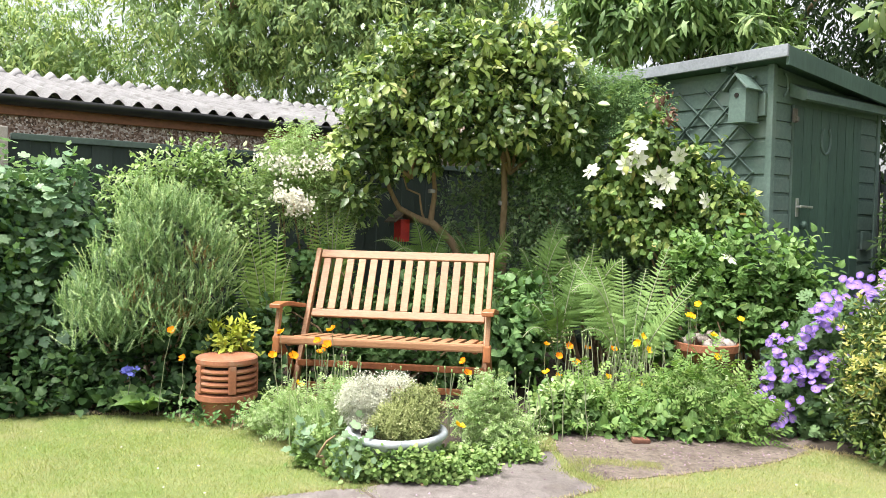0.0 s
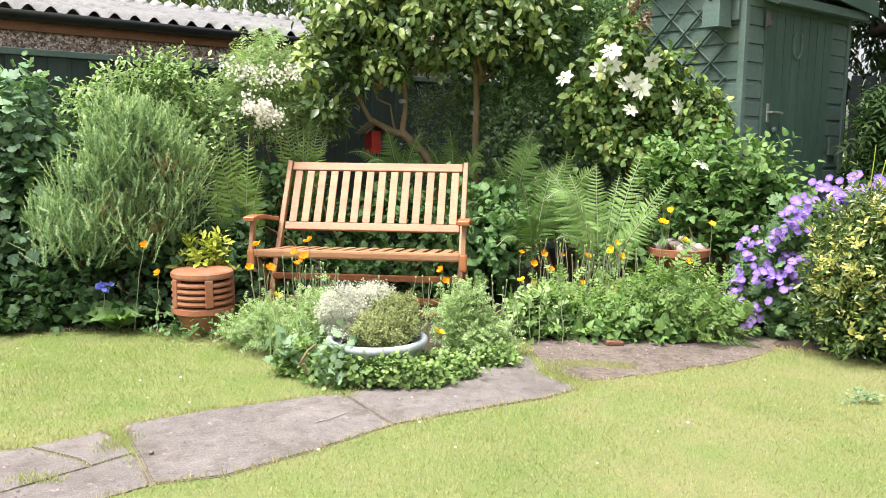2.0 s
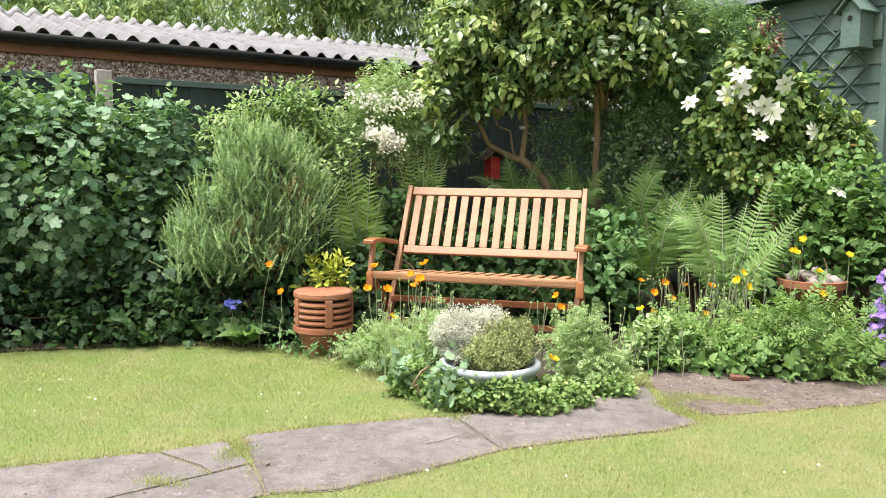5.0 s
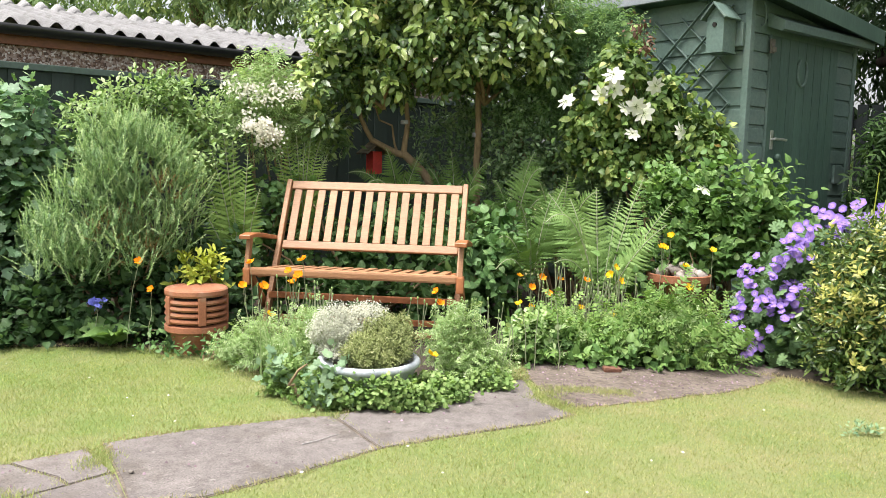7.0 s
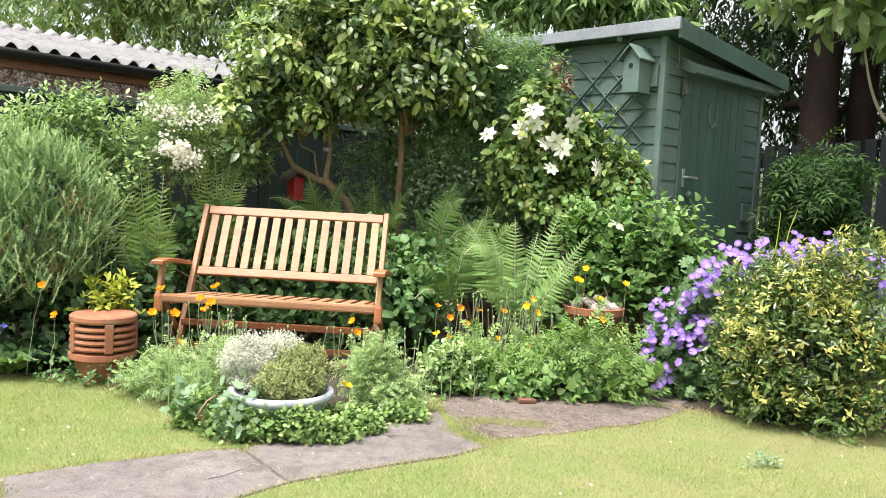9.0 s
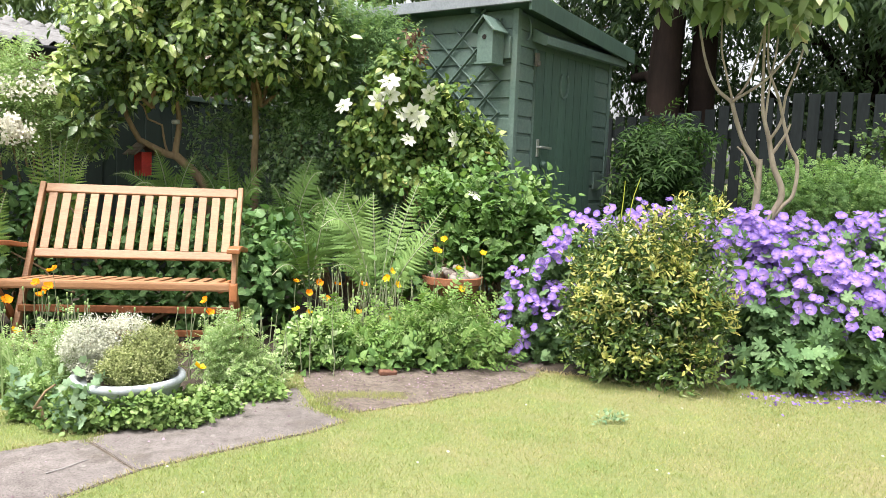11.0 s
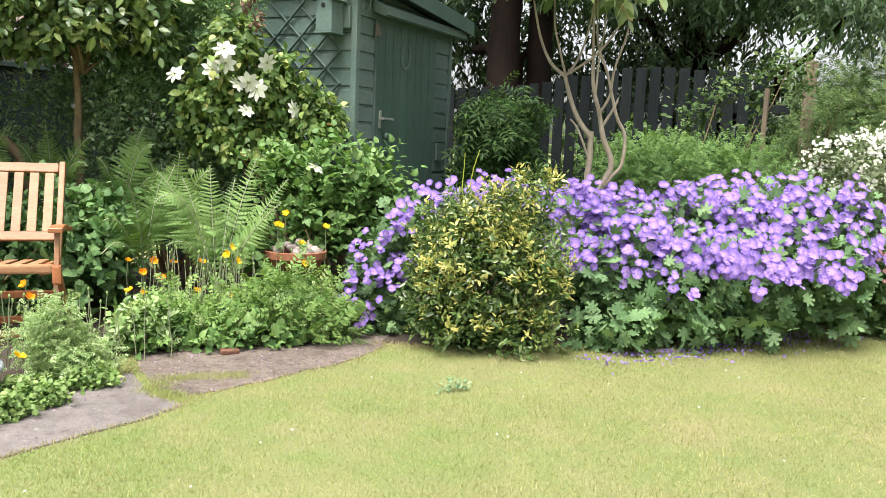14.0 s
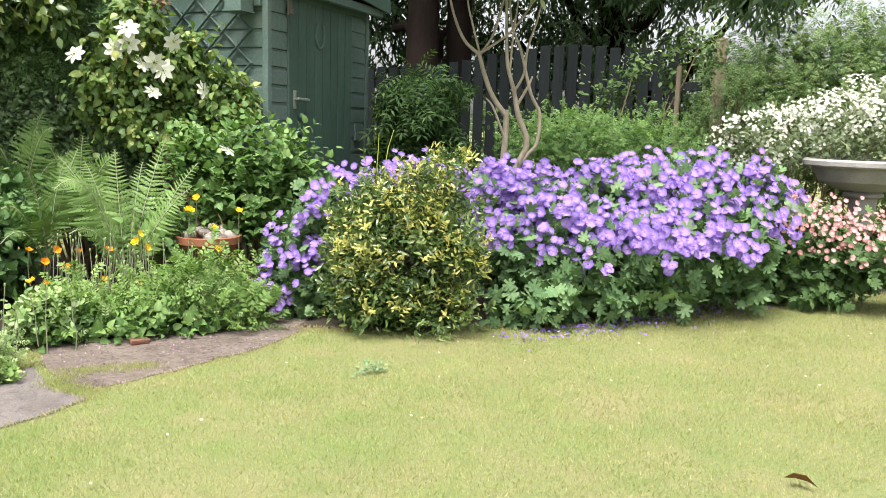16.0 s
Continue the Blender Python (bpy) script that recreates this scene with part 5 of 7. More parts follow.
ROSE = [(-1.61, 4.53, 0.95, 0.18, 0.22, 0.21), (-1.75, 4.45, 0.64, 0.21, 0.22, 0.21), (-1.40, 4.61, 0.92, 0.26, 0.22, 0.28), (-1.26, 4.65, 0.74, 0.14, 0.22, 0.24), (-1.90, 4.37, 0.54, 0.09, 0.22, 0.16), (-1.58, 4.53, 0.67, 0.33, 0.22, 0.24), (-1.85, 4.38, 0.44, 0.12, 0.22, 0.09), (-1.46, 4.59, 1.09, 0.14, 0.22, 0.10), (-1.51, 4.53, 0.47, 0.33, 0.22, 0.16), (-1.75, 4.43, 0.44, 0.17, 0.22, 0.12), (-1.33, 4.61, 0.57, 0.17, 0.22, 0.17)]
tuft, _ = lump_points(np.random.default_rng(222), ROSE, 100, 0.80, -0.7)
shoots(rosemary, [(*p, 0.075, 0.075, 0.085) for p in tuft], 1350, 0.115, "rosemary", 22, 13, 0.0175, 0.35, 3.4)
shoots(rosemary, ROSE, 520, 0.11, "rosemary", 322, 13, 0.0175, 0.50, 3.4)
shoots(rosemary, [(-1.56, 4.44, 0.62, 0.10, 0.10, 0.12), (-1.40, 4.48, 0.50, 0.10, 0.10, 0.08), (-1.30, 4.55, 0.85, 0.06, 0.10, 0.08)], 120, 0.09, "dry_needle", 122, 8, 0.016, 0.8, 2.2)
for k, (x, y, z, *_) in enumerate(ROSE):
    mesh_of("stem", *tubes([limb((-1.62, 4.72, 0), (x, y + 0.10, z - 0.08), 0.012, 0.003, 6, 0.04, 300 + k)], 5), M["bark"], rosemary)
shrub("lime_shrub", (-1.6, 5.45, 0), "light green leafy shrub with cream-tinged young shoots", "shrub",
      [(-1.78, 5.07, 1.38, 0.17, 0.20, 0.09), (-1.52, 5.13, 1.42, 0.20, 0.20, 0.09), (-1.33, 5.21, 1.28, 0.16, 0.20, 0.13), (-1.92, 5.02, 1.26, 0.12, 0.20, 0.08), (-1.58, 5.14, 1.20, 0.26, 0.20, 0.12), (-1.40, 5.19, 1.04, 0.24, 0.20, 0.13), (-1.44, 5.10, 1.50, 0.10, 0.14, 0.06), (-1.84, 5.04, 1.12, 0.16, 0.18, 0.10)],
      700, 8, 0.041, BROADLEAF, "lime", 23, 9, spread=0.05, up=0.5, ragged=0.45, hollow=0.4, vary=0.45, flat=1.1, face=0.3)
rambler = shrub("rambling_rose", (-0.95, 5.85, 0), "white-flowered rambling rose against the fence", "rose",
      [(-1.02, 5.50, 1.45, 0.20, 0.16, 0.16), (-0.82, 5.60, 1.43, 0.18, 0.14, 0.18), (-0.94, 5.50, 1.64, 0.07, 0.14, 0.11), (-0.70, 5.66, 1.22, 0.14, 0.12, 0.17), (-1.15, 5.46, 1.30, 0.12, 0.14, 0.14), (-0.87, 5.60, 1.20, 0.18, 0.14, 0.16)],
      420, 6, 0.072, PINNATE, "lime", 24, 8, spread=0.05, vary=0.45)
g = np.random.default_rng(25)
p, d = lump_points(g, [(-1.10, 5.30, 1.51, 0.09, 0.07, 0.05), (-0.98, 5.30, 1.48, 0.09, 0.07, 0.05), (-0.85, 5.30, 1.45, 0.09, 0.07, 0.05), (-0.74, 5.30, 1.50, 0.09, 0.07, 0.05), (-0.91, 5.30, 1.53, 0.09, 0.07, 0.05)], 46, 0.5)
p2, d2 = lump_points(g, [(-0.91, 5.22, 1.25, 0.08, 0.06, 0.07), (-0.85, 5.22, 1.19, 0.08, 0.06, 0.07), (-0.94, 5.22, 1.29, 0.08, 0.06, 0.07)], 34, 0.6)
heads = np.concatenate([np.repeat(p, 7, 0), np.repeat(p2, 18, 0)])
heads = heads + g.normal(0, 0.022, heads.shape)
joined_blooms(rambler, "blossom", ROSETTE, heads, unit(g, len(heads)) + np.array((0.1, -1.0, 0.5)), 0.018, "cream_petal", 26, "clusters of small white roses")

SWORD = "sword ferns behind the bench"
fern((-1.00, 5.06, 0.12), [(-1.14, 5.12, 1.33, 0.5), (-1.18, 5.00, 1.15, 0.5), (-0.94, 5.02, 1.15, 0.3), (-1.30, 5.05, 1.00, 1.0), (-1.33, 4.98, 0.80, 1.3), (-0.86, 5.02, 0.90, 0.7), (-1.02, 4.93, 0.82, 0.4), (-1.08, 5.16, 1.22, 0.4)], M["fern"], "upright sword fern with long narrow fronds", 31, width=0.108, dense=36, sunward=0.85, rake=0.6, broad=1.05, group=SWORD)
fern((-0.70, 5.52, 0.35), [(-0.74, 5.47, 1.26, 0.3), (-0.63, 5.47, 1.27, 0.3), (-0.83, 5.47, 1.33, 0.4), (-0.52, 5.47, 1.11, 0.8), (-0.89, 5.47, 1.14, 0.6), (-0.68, 5.47, 1.18, 0.3), (-0.57, 5.47, 1.20, 0.5)], M["fern"], "upright sword fern with long narrow fronds", 32, width=0.118, dense=34, sunward=0.85, rake=0.6, broad=1.05, group=SWORD)
shrub("undergrowth", (-1.9, 4.55, 0), "mixed low green undergrowth at the border edge, colour darkened for shade under the shrubs", "ground cover",
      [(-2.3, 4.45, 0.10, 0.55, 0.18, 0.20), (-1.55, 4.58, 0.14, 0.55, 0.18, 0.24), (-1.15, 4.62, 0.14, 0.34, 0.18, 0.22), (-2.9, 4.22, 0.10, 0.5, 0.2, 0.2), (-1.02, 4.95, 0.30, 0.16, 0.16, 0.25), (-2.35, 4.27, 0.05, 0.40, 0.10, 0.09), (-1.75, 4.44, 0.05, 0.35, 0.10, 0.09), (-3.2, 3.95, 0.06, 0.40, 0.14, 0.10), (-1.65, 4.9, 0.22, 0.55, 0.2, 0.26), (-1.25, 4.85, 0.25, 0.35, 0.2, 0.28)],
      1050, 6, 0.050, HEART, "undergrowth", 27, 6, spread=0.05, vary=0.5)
hosta = thing("broad_leaf_plant", (-1.52, 4.36, 0), "low rosette of broad grey-green leaves", "plant")
g = np.random.default_rng(28)
for k in range(17):
    a = 6.283 * k / 17 + g.normal(0, 0.2)
    w = np.array([[math.cos(a), math.sin(a), 0.30 + 0.55 * g.random()]])
    v, f = scatter_leaves((HEART[0] * np.array((0.72, 1, 2.2)), HEART[1]), np.array([(-1.52 + g.normal(0, 0.03), 4.36 + g.normal(0, 0.02), 0.03 + 0.03 * g.random())]), w, np.array([[-0.2 * math.cos(a), -0.2 * math.sin(a) - 0.75, 1.0]]), np.array([0.14 + 0.07 * g.random()]))
    mesh_of("leaf", v, f, M["nettle"], hosta, uv=leaf_uv(HEART, [0.6 + 0.4 * g.random()]))
allium = thing("blue_flower", (-1.60, 4.36, 0), "single blue flower head on a thin stalk", "flower")
v, f = tubes([limb((-1.60, 4.36, 0), (-1.60, 4.34, 0.26), 0.003, 0.002, 4, 0.004, 3)], 5)
mesh_of("stalk", v, f, M["stalk"], allium)
pp = np.tile((-1.60, 4.34, 0.265), (26, 1)) + g.normal(0, 1, (26, 3)) * (0.028, 0.02, 0.012)
joined_blooms(allium, "petals", FIVE, pp, unit(g, 26) + (0, -0.5, 0.7), 0.028, "blue_petal", 3)
shrub("golden_plant", (-1.05, 4.62, 0), "golden yellow-green leafy plant behind the chimney pot", "plant",
      [(-1.13, 4.58, 0.37, 0.12, 0.10, 0.10), (-1.05, 4.58, 0.43, 0.06, 0.07, 0.07)], 75, 6, 0.052, EUON, "gold", 29, 5, spread=0.03, up=1.0)

shrub("pot_greens", (-1.0, 4.2, 0), "small green seedlings at the foot of the chimney pot", "ground cover", [(-1.05, 4.22, 0.03, 0.14, 0.06, 0.05), (-0.86, 4.20, 0.04, 0.10, 0.08, 0.07), (-1.25, 4.30, 0.03, 0.12, 0.06, 0.05)], 70, 5, 0.03, OVAL, "mint", 129, 3, spread=0.03, vary=0.5)

# low planting behind and under the bench
shrub("bench_greenery", (-0.2, 5.5, 0), "dense green mint-like foliage behind the bench", "ground cover",
      [(-0.65, 5.62, 0.28, 0.4, 0.25, 0.34), (-0.1, 5.68, 0.34, 0.45, 0.25, 0.38), (0.40, 5.55, 0.30, 0.4, 0.28, 0.36), (0.55, 5.25, 0.30, 0.22, 0.3, 0.36), (0.62, 5.30, 0.58, 0.16, 0.2, 0.22), (-0.2, 5.35, 0.12, 0.6, 0.2, 0.2), (-0.80, 5.56, 0.66, 0.24, 0.14, 0.30), (-1.10, 5.40, 0.60, 0.20, 0.14, 0.34)],
      950, 6, 0.056, HEART, "mint", 34, 10, spread=0.055, vary=0.45, face=0.8)

# camellia on bare stems
camellia = thing("camellia_tree", (0.2, 6.05, 0), "round-headed camellia tree with glossy leaves on bare stems", "tree")
lines = [limb((0.50, 6.05, 0), (0.49, 6.03, 1.1), 0.034, 0.027, 6, 0.008, 41), limb((0.49, 6.03, 1.08), (0.49, 6.0, 1.80), 0.027, 0.020, 5, 0.008, 42),
         limb((0.30, 6.15, 0), (0.14, 6.05, 0.95), 0.04, 0.034, 5, 0.02, 43), limb((0.14, 6.05, 0.93), (-0.05, 6.0, 1.13), 0.034, 0.03, 4, 0.012, 44),
         limb((-0.05, 6.0, 1.12), (-0.03, 6.0, 1.55), 0.024, 0.016, 5, 0.012, 45), limb((-0.05, 6.0, 1.12), (-0.28, 6.02, 1.22), 0.026, 0.02, 4, 0.014, 46),
         limb((-0.28, 6.02, 1.21), (-0.36, 6.0, 1.75), 0.02, 0.012, 6, 0.03, 47), limb((-0.1, 6.0, 1.15), (-0.32, 5.98, 1.5), 0.009, 0.006, 6, 0.03, 48)]
for k, (x, y, z) in enumerate([(-0.5, 5.9, 1.7), (-0.25, 5.85, 2.1), (0.2, 5.9, 2.2), (0.7, 5.95, 2.1), (0.95, 6.0, 1.9), (0.5, 5.7, 1.95), (0.0, 5.7, 1.8), (0.35, 6.2, 2.0)]):
    lines.append(limb((0.53, 6.0, 1.5) if x > 0.1 else (-0.2, 6.0, 1.45), (x, y, z), 0.016, 0.006, 5, 0.03, 400 + k))
v, f = tubes(lines, 8)
mesh_of("trunk", v, f, M["bark"], camellia, smooth=True)
CAM = [(0.14, 5.82, 2.08, 0.58, 0.42, 0.35), (-0.39, 5.80, 1.95, 0.33, 0.42, 0.31), (0.70, 5.82, 2.05, 0.37, 0.42, 0.33), (0.18, 5.86, 1.80, 0.70, 0.42, 0.22), (-0.55, 5.82, 1.60, 0.24, 0.42, 0.23), (-0.57, 5.83, 1.29, 0.12, 0.42, 0.17), (-0.15, 5.77, 2.29, 0.29, 0.42, 0.19), (0.61, 5.77, 2.34, 0.29, 0.42, 0.19), (0.91, 5.84, 1.81, 0.17, 0.42, 0.21), (0.47, 5.88, 1.66, 0.37, 0.42, 0.11), (0.29, 5.77, 2.37, 0.37, 0.42, 0.15), (-0.18, 5.86, 1.57, 0.25, 0.42, 0.12), (-0.03, 6.58, 2.06, 0.84, 0.42, 0.40), (0.75, 6.48, 2.01, 0.32, 0.42, 0.34), (-0.46, 6.36, 1.84, 0.32, 0.42, 0.27)]
crown("crown", CAM, 1650, 8, 0.064, OVAL, M["camellia"], camellia, 49, spread=0.055, up=0.1, droop=0.45, hollow=0.38, flat=0.7, low=-0.7, ragged=0.25)
crown("young_leaves", CAM[:12], 560, 7, 0.070, OVAL, M["camellia_young"], camellia, 149, spread=0.05, up=0.2, droop=0.6, hollow=0.86, flat=0.7, low=-0.5, ragged=0.12, shoot=0.05, label="pale yellow-green young leaves at the shoot tips")
tie = part("tree_tie", lathe([(0.028, 0), (0.037, 0.004), (0.039, 0.03), (0.028, 0.036)], (0.49, 6.03, 1.26), steps=14), M["cloth"], camellia, "grey cloth tie round the stem")
part("tree_tie", lathe([(0.02, 0), (0.03, 0.004), (0.03, 0.028), (0.02, 0.032)], (-0.045, 6.0, 1.34), steps=14), M["cloth"], camellia, "grey cloth tie round the stem")

# dark hedge between camellia and shed, climbers on the shed
shrub("dark_hedge", (1.1, 6.2, 0), "dense dark small-leaved evergreen hedge", "hedge",
      [(0.80, 6.00, 1.22, 0.22, 0.22, 0.42), (0.99, 6.02, 1.30, 0.33, 0.26, 0.46), (1.27, 5.96, 1.14, 0.30, 0.26, 0.39), (1.48, 5.90, 0.94, 0.25, 0.26, 0.31), (0.50, 6.34, 1.50, 0.20, 0.26, 0.36), (0.98, 6.05, 0.85, 0.50, 0.26, 0.39), (0.29, 6.40, 1.04, 0.26, 0.26, 0.53)],
      2500, 7, 0.037, SMALL, "dark", 51, 8, spread=0.05, hollow=0.7, low=-1.1)
shrub("green_climber", (1.35, 6.2, 0), "bright green feathery climber over the shed side", "climber",
      [(1.23, 5.92, 1.83, 0.23, 0.20, 0.23), (0.92, 5.97, 1.65, 0.19, 0.20, 0.23), (1.38, 5.88, 1.95, 0.20, 0.20, 0.18), (1.14, 5.91, 2.02, 0.19, 0.20, 0.15), (1.08, 5.97, 1.46, 0.19, 0.20, 0.15), (0.84, 5.99, 1.43, 0.17, 0.20, 0.17)],
      900, 7, 0.07, PINNATE, "ferny", 52, 8, spread=0.05, up=0.6)
clematis = shrub("clematis", (1.95, 5.45, 0), "clematis with large white star flowers climbing the shed trellis", "climber",
      [(1.42, 5.50, 1.72, 0.16, 0.14, 0.16), (1.38, 5.52, 1.51, 0.21, 0.14, 0.19), (1.70, 5.46, 1.50, 0.18, 0.14, 0.16), (1.56, 5.50, 1.29, 0.29, 0.14, 0.18), (1.93, 5.41, 1.28, 0.16, 0.14, 0.15), (1.25, 5.55, 1.27, 0.18, 0.14, 0.18), (1.57, 5.50, 1.06, 0.33, 0.14, 0.14), (2.05, 5.38, 1.19, 0.08, 0.14, 0.12)],
      780, 6, 0.047, HEART, "clematis", 53, 10, spread=0.055, up=0.0, droop=0.7, flat=0.3, ragged=0.3, hollow=0.5, vary=0.45)
crown("withered_leaves", [(1.46, 5.28, 1.94, 0.06, 0.06, 0.05), (1.52, 5.28, 1.84, 0.05, 0.06, 0.07)], 26, 4, 0.032, OVAL, M["withered"], clematis, 153, spread=0.03, droop=0.8, label="withered brown leaves near the top")
FLOWERS = [(1.04, 5.35, 1.49), (1.34, 5.30, 1.57), (1.59, 5.25, 1.59), (1.41, 5.30, 1.45), (1.53, 5.28, 1.42), (1.48, 5.28, 1.46), (1.47, 5.30, 1.29), (1.76, 5.23, 1.31), (1.79, 4.78, 0.96), (1.33, 5.29, 1.66), (1.26, 5.32, 1.53)]
TURNS = [(-0.6 + 0.4 * (k % 4), -0.7, 0.60 - 0.45 * (k % 3)) for k in range(len(FLOWERS))]
blooms(clematis, "white_flower", EIGHT, FLOWERS[:8] + FLOWERS[9:], TURNS[:8] + TURNS[9:], 0.122, "white_petal", 54, "large white star-shaped flower")
blooms(clematis, "white_flower", EIGHT, FLOWERS[8:9], [(0.4, -0.5, 0.75)], 0.095, "white_petal", 154, "small white flower hanging lower down")

# big pale fern and darker ones
fern((1.22, 4.80, 0.15), [(0.83, 4.56, 0.72, 2.3), (0.88, 4.95, 0.93, 0.7), (1.20, 4.98, 0.98, 0.4), (1.50, 4.97, 1.05, 0.4), (1.64, 4.74, 0.91, 0.5), (1.58, 4.64, 0.77, 0.6), (0.90, 4.62, 0.50, 1.3), (1.03, 5.0, 0.90, 0.6), (1.36, 5.0, 0.90, 0.5)], M["pale_fern"], "large pale green shuttlecock fern", 61, width=0.155, dense=36, sunward=0.6, rake=0.45, broad=0.95)
DARK = "dark ferns beside the bench"
for at, tips, sd in (((-0.05, 5.82, 0.62), [(-0.44, 5.72, 0.97, 1.2), (-0.16, 5.70, 1.17, 0.6), (0.11, 5.75, 1.15, 0.6), (0.0, 5.58, 1.0, 0.8), (-0.28, 5.60, 0.90, 1.2)], 62),
                     ((0.34, 5.84, 0.55), [(0.30, 5.75, 1.18, 0.5), (0.40, 5.58, 0.95, 1.0), (0.13, 5.68, 1.04, 0.9), (0.60, 5.68, 1.10, 0.9), (0.56, 5.55, 0.88, 1.3)], 63),
                     ((0.74, 5.60, 0.50), [(0.95, 5.50, 1.04, 1.5), (0.90, 5.70, 1.18, 0.8), (0.58, 5.52, 0.96, 0.9), (1.06, 5.45, 0.82, 1.4), (0.70, 5.38, 0.84, 1.0), (0.50, 5.45, 0.74, 1.3)], 64),
                     ((0.84, 5.12, 0.20), [(0.60, 4.98, 0.60, 1.3), (0.74, 5.02, 0.84, 0.8), (0.96, 5.10, 0.90, 0.6), (0.58, 4.92, 0.40, 1.4), (1.04, 5.18, 0.96, 0.8), (0.80, 4.88, 0.62, 1.0)], 65),
                     ((1.02, 5.32, 0.30), [(0.86, 5.15, 0.98, 0.8), (1.06, 5.20, 1.04, 0.6), (1.26, 5.18, 0.92, 1.1), (1.16, 5.08, 0.74, 1.2)], 66)):
    fern(at, tips, M["dark_fern"], "dark green feathery fern", sd, width=0.18, dense=30, group=DARK, sunward=0.7, broad=0.9)
shrub("broadleaf_plant", (2.0, 5.0, 0), "lush green broad-leaved plant in front of the shed", "plant",
      [(1.71, 5.00, 0.75, 0.17, 0.20, 0.21), (1.95, 4.93, 0.81, 0.20, 0.20, 0.20), (2.19, 4.86, 0.86, 0.16, 0.20, 0.17), (2.28, 4.81, 0.63, 0.11, 0.20, 0.16), (1.89, 4.93, 0.58, 0.25, 0.20, 0.14), (1.62, 5.03, 0.91, 0.11, 0.20, 0.11), (2.06, 4.87, 0.52, 0.22, 0.20, 0.14), (1.47, 4.92, 0.45, 0.15, 0.20, 0.13)],
      640, 7, 0.049, HEART, "nettle", 55, 22, spread=0.05, up=1.0, vary=0.45, face=0.5, flat=1.0, hollow=0.4, ragged=0.4, shoot=0.17)

# poppy bed
BED = [(1.09, 4.52, 0.06, 0.17, 0.15, 0.08), (1.34, 4.49, 0.08, 0.18, 0.15, 0.10), (1.60, 4.45, 0.13, 0.15, 0.15, 0.12), (1.75, 4.40, 0.07, 0.13, 0.14, 0.09), (0.93, 4.54, 0.08, 0.15, 0.15, 0.08), (1.50, 4.50, 0.18, 0.12, 0.12, 0.07)]
poppy_bed = shrub("poppy_foliage", (1.2, 4.5, 0), "low ferny green poppy foliage along the path", "ground cover",
      BED,
      430, 5, 0.080, JAGGED, "poppy_leaf", 56, 5, spread=0.06, ragged=0.6, vary=0.55, up=0.9, face=0.6)
crown("pale_foliage", BED, 300, 6, 0.050, FERNY, M["lime"], poppy_bed, 156, vary=0.55, spread=0.05, ragged=0.3, up=0.9, hollow=0.7)
shrub("edging_greens", (1.1, 4.42, 0), "low round-leaved green edging along the path", "ground cover", [(0.83, 4.43, 0.06, 0.15, 0.13, 0.10), (1.08, 4.39, 0.03, 0.17, 0.13, 0.08), (1.32, 4.35, 0.03, 0.19, 0.13, 0.08), (0.73, 4.44, 0.08, 0.08, 0.13, 0.09), (1.57, 4.34, 0.04, 0.12, 0.11, 0.06)], 370, 6, 0.046, HEART, "nettle", 59, 4, spread=0.045, floor=0.02, vary=0.5, face=0.9)
shrub("purple_leaf_plant", (1.85, 4.55, 0), "low dark purple-brown leaved plant by the path", "plant", [(1.82, 4.55, 0.08, 0.20, 0.10, 0.09)], 60, 5, 0.05, CRANESBILL, "purple_leaf", 58, 3, spread=0.03)
shrub("gold_edging", (0.78, 4.38, 0), "yellowish low foliage tuft at the border edge", "ground cover", [(0.78, 4.34, 0.14, 0.14, 0.10, 0.10)], 60, 6, 0.04, OVAL, "lime", 57, 3, spread=0.03)


def poppy(at, height, seed, tone):
    root = thing("poppy", at, "yellow poppy on a thin stalk" if tone == "yellow_petal" else "orange-yellow poppy on a thin stalk", "flower", "poppies in the border")
    g = np.random.default_rng(seed)
    tip = (at[0] + g.normal(0, 0.035), at[1] + g.normal(0, 0.03), height)
    v, f = tubes([limb(at, tip, 0.0022, 0.0016, 5, 0.008, seed)], 4)
    mesh_of("stalk", v, f, M["stalk"], root)
    bl = CUP[0] * np.array((1, 1.15, 1))
    v, f = scatter_leaves((bl, CUP[1]), np.array([tip]), np.array([(g.normal(0, 0.5), -0.5 + g.normal(0, 0.4), 0.9)]), unit(g, 1), np.array([0.040 + 0.012 * g.random()]))
    mesh_of("petals", v, f, M[tone], root)


def buds(at, count, spread, height, seed):
    root = thing("poppy_buds", at, "thin poppy stalks with nodding buds and seed heads", "flower", "poppies in the border")
    g = np.random.default_rng(seed)
    lines = []
    for k in range(count):
        x, y = at[0] + g.normal(0, spread), at[1] + 0.06 + g.normal(0, spread * 0.4)
        h = height * (0.65 + 0.45 * g.random())
        l = limb((x, y, 0.05), (x + g.normal(0, 0.03), y, h), 0.0026, 0.002, 4, 0.008, seed * 30 + k)
        e = l[-1]
        lines += [l, [(e[0], e[1], e[2], 0.002), (e[0], e[1], e[2] + 0.006, 0.0055), (e[0], e[1], e[2] + 0.017, 0.0045), (e[0], e[1], e[2] + 0.02, 0.001)]]
    for l in lines:
        if len(l) == 5:
            mesh_of("stalk", *tubes([l], 4), M["stalk"], root)
        else:
            mesh_of("bud", *tubes([l], 6), M["lime"], root)


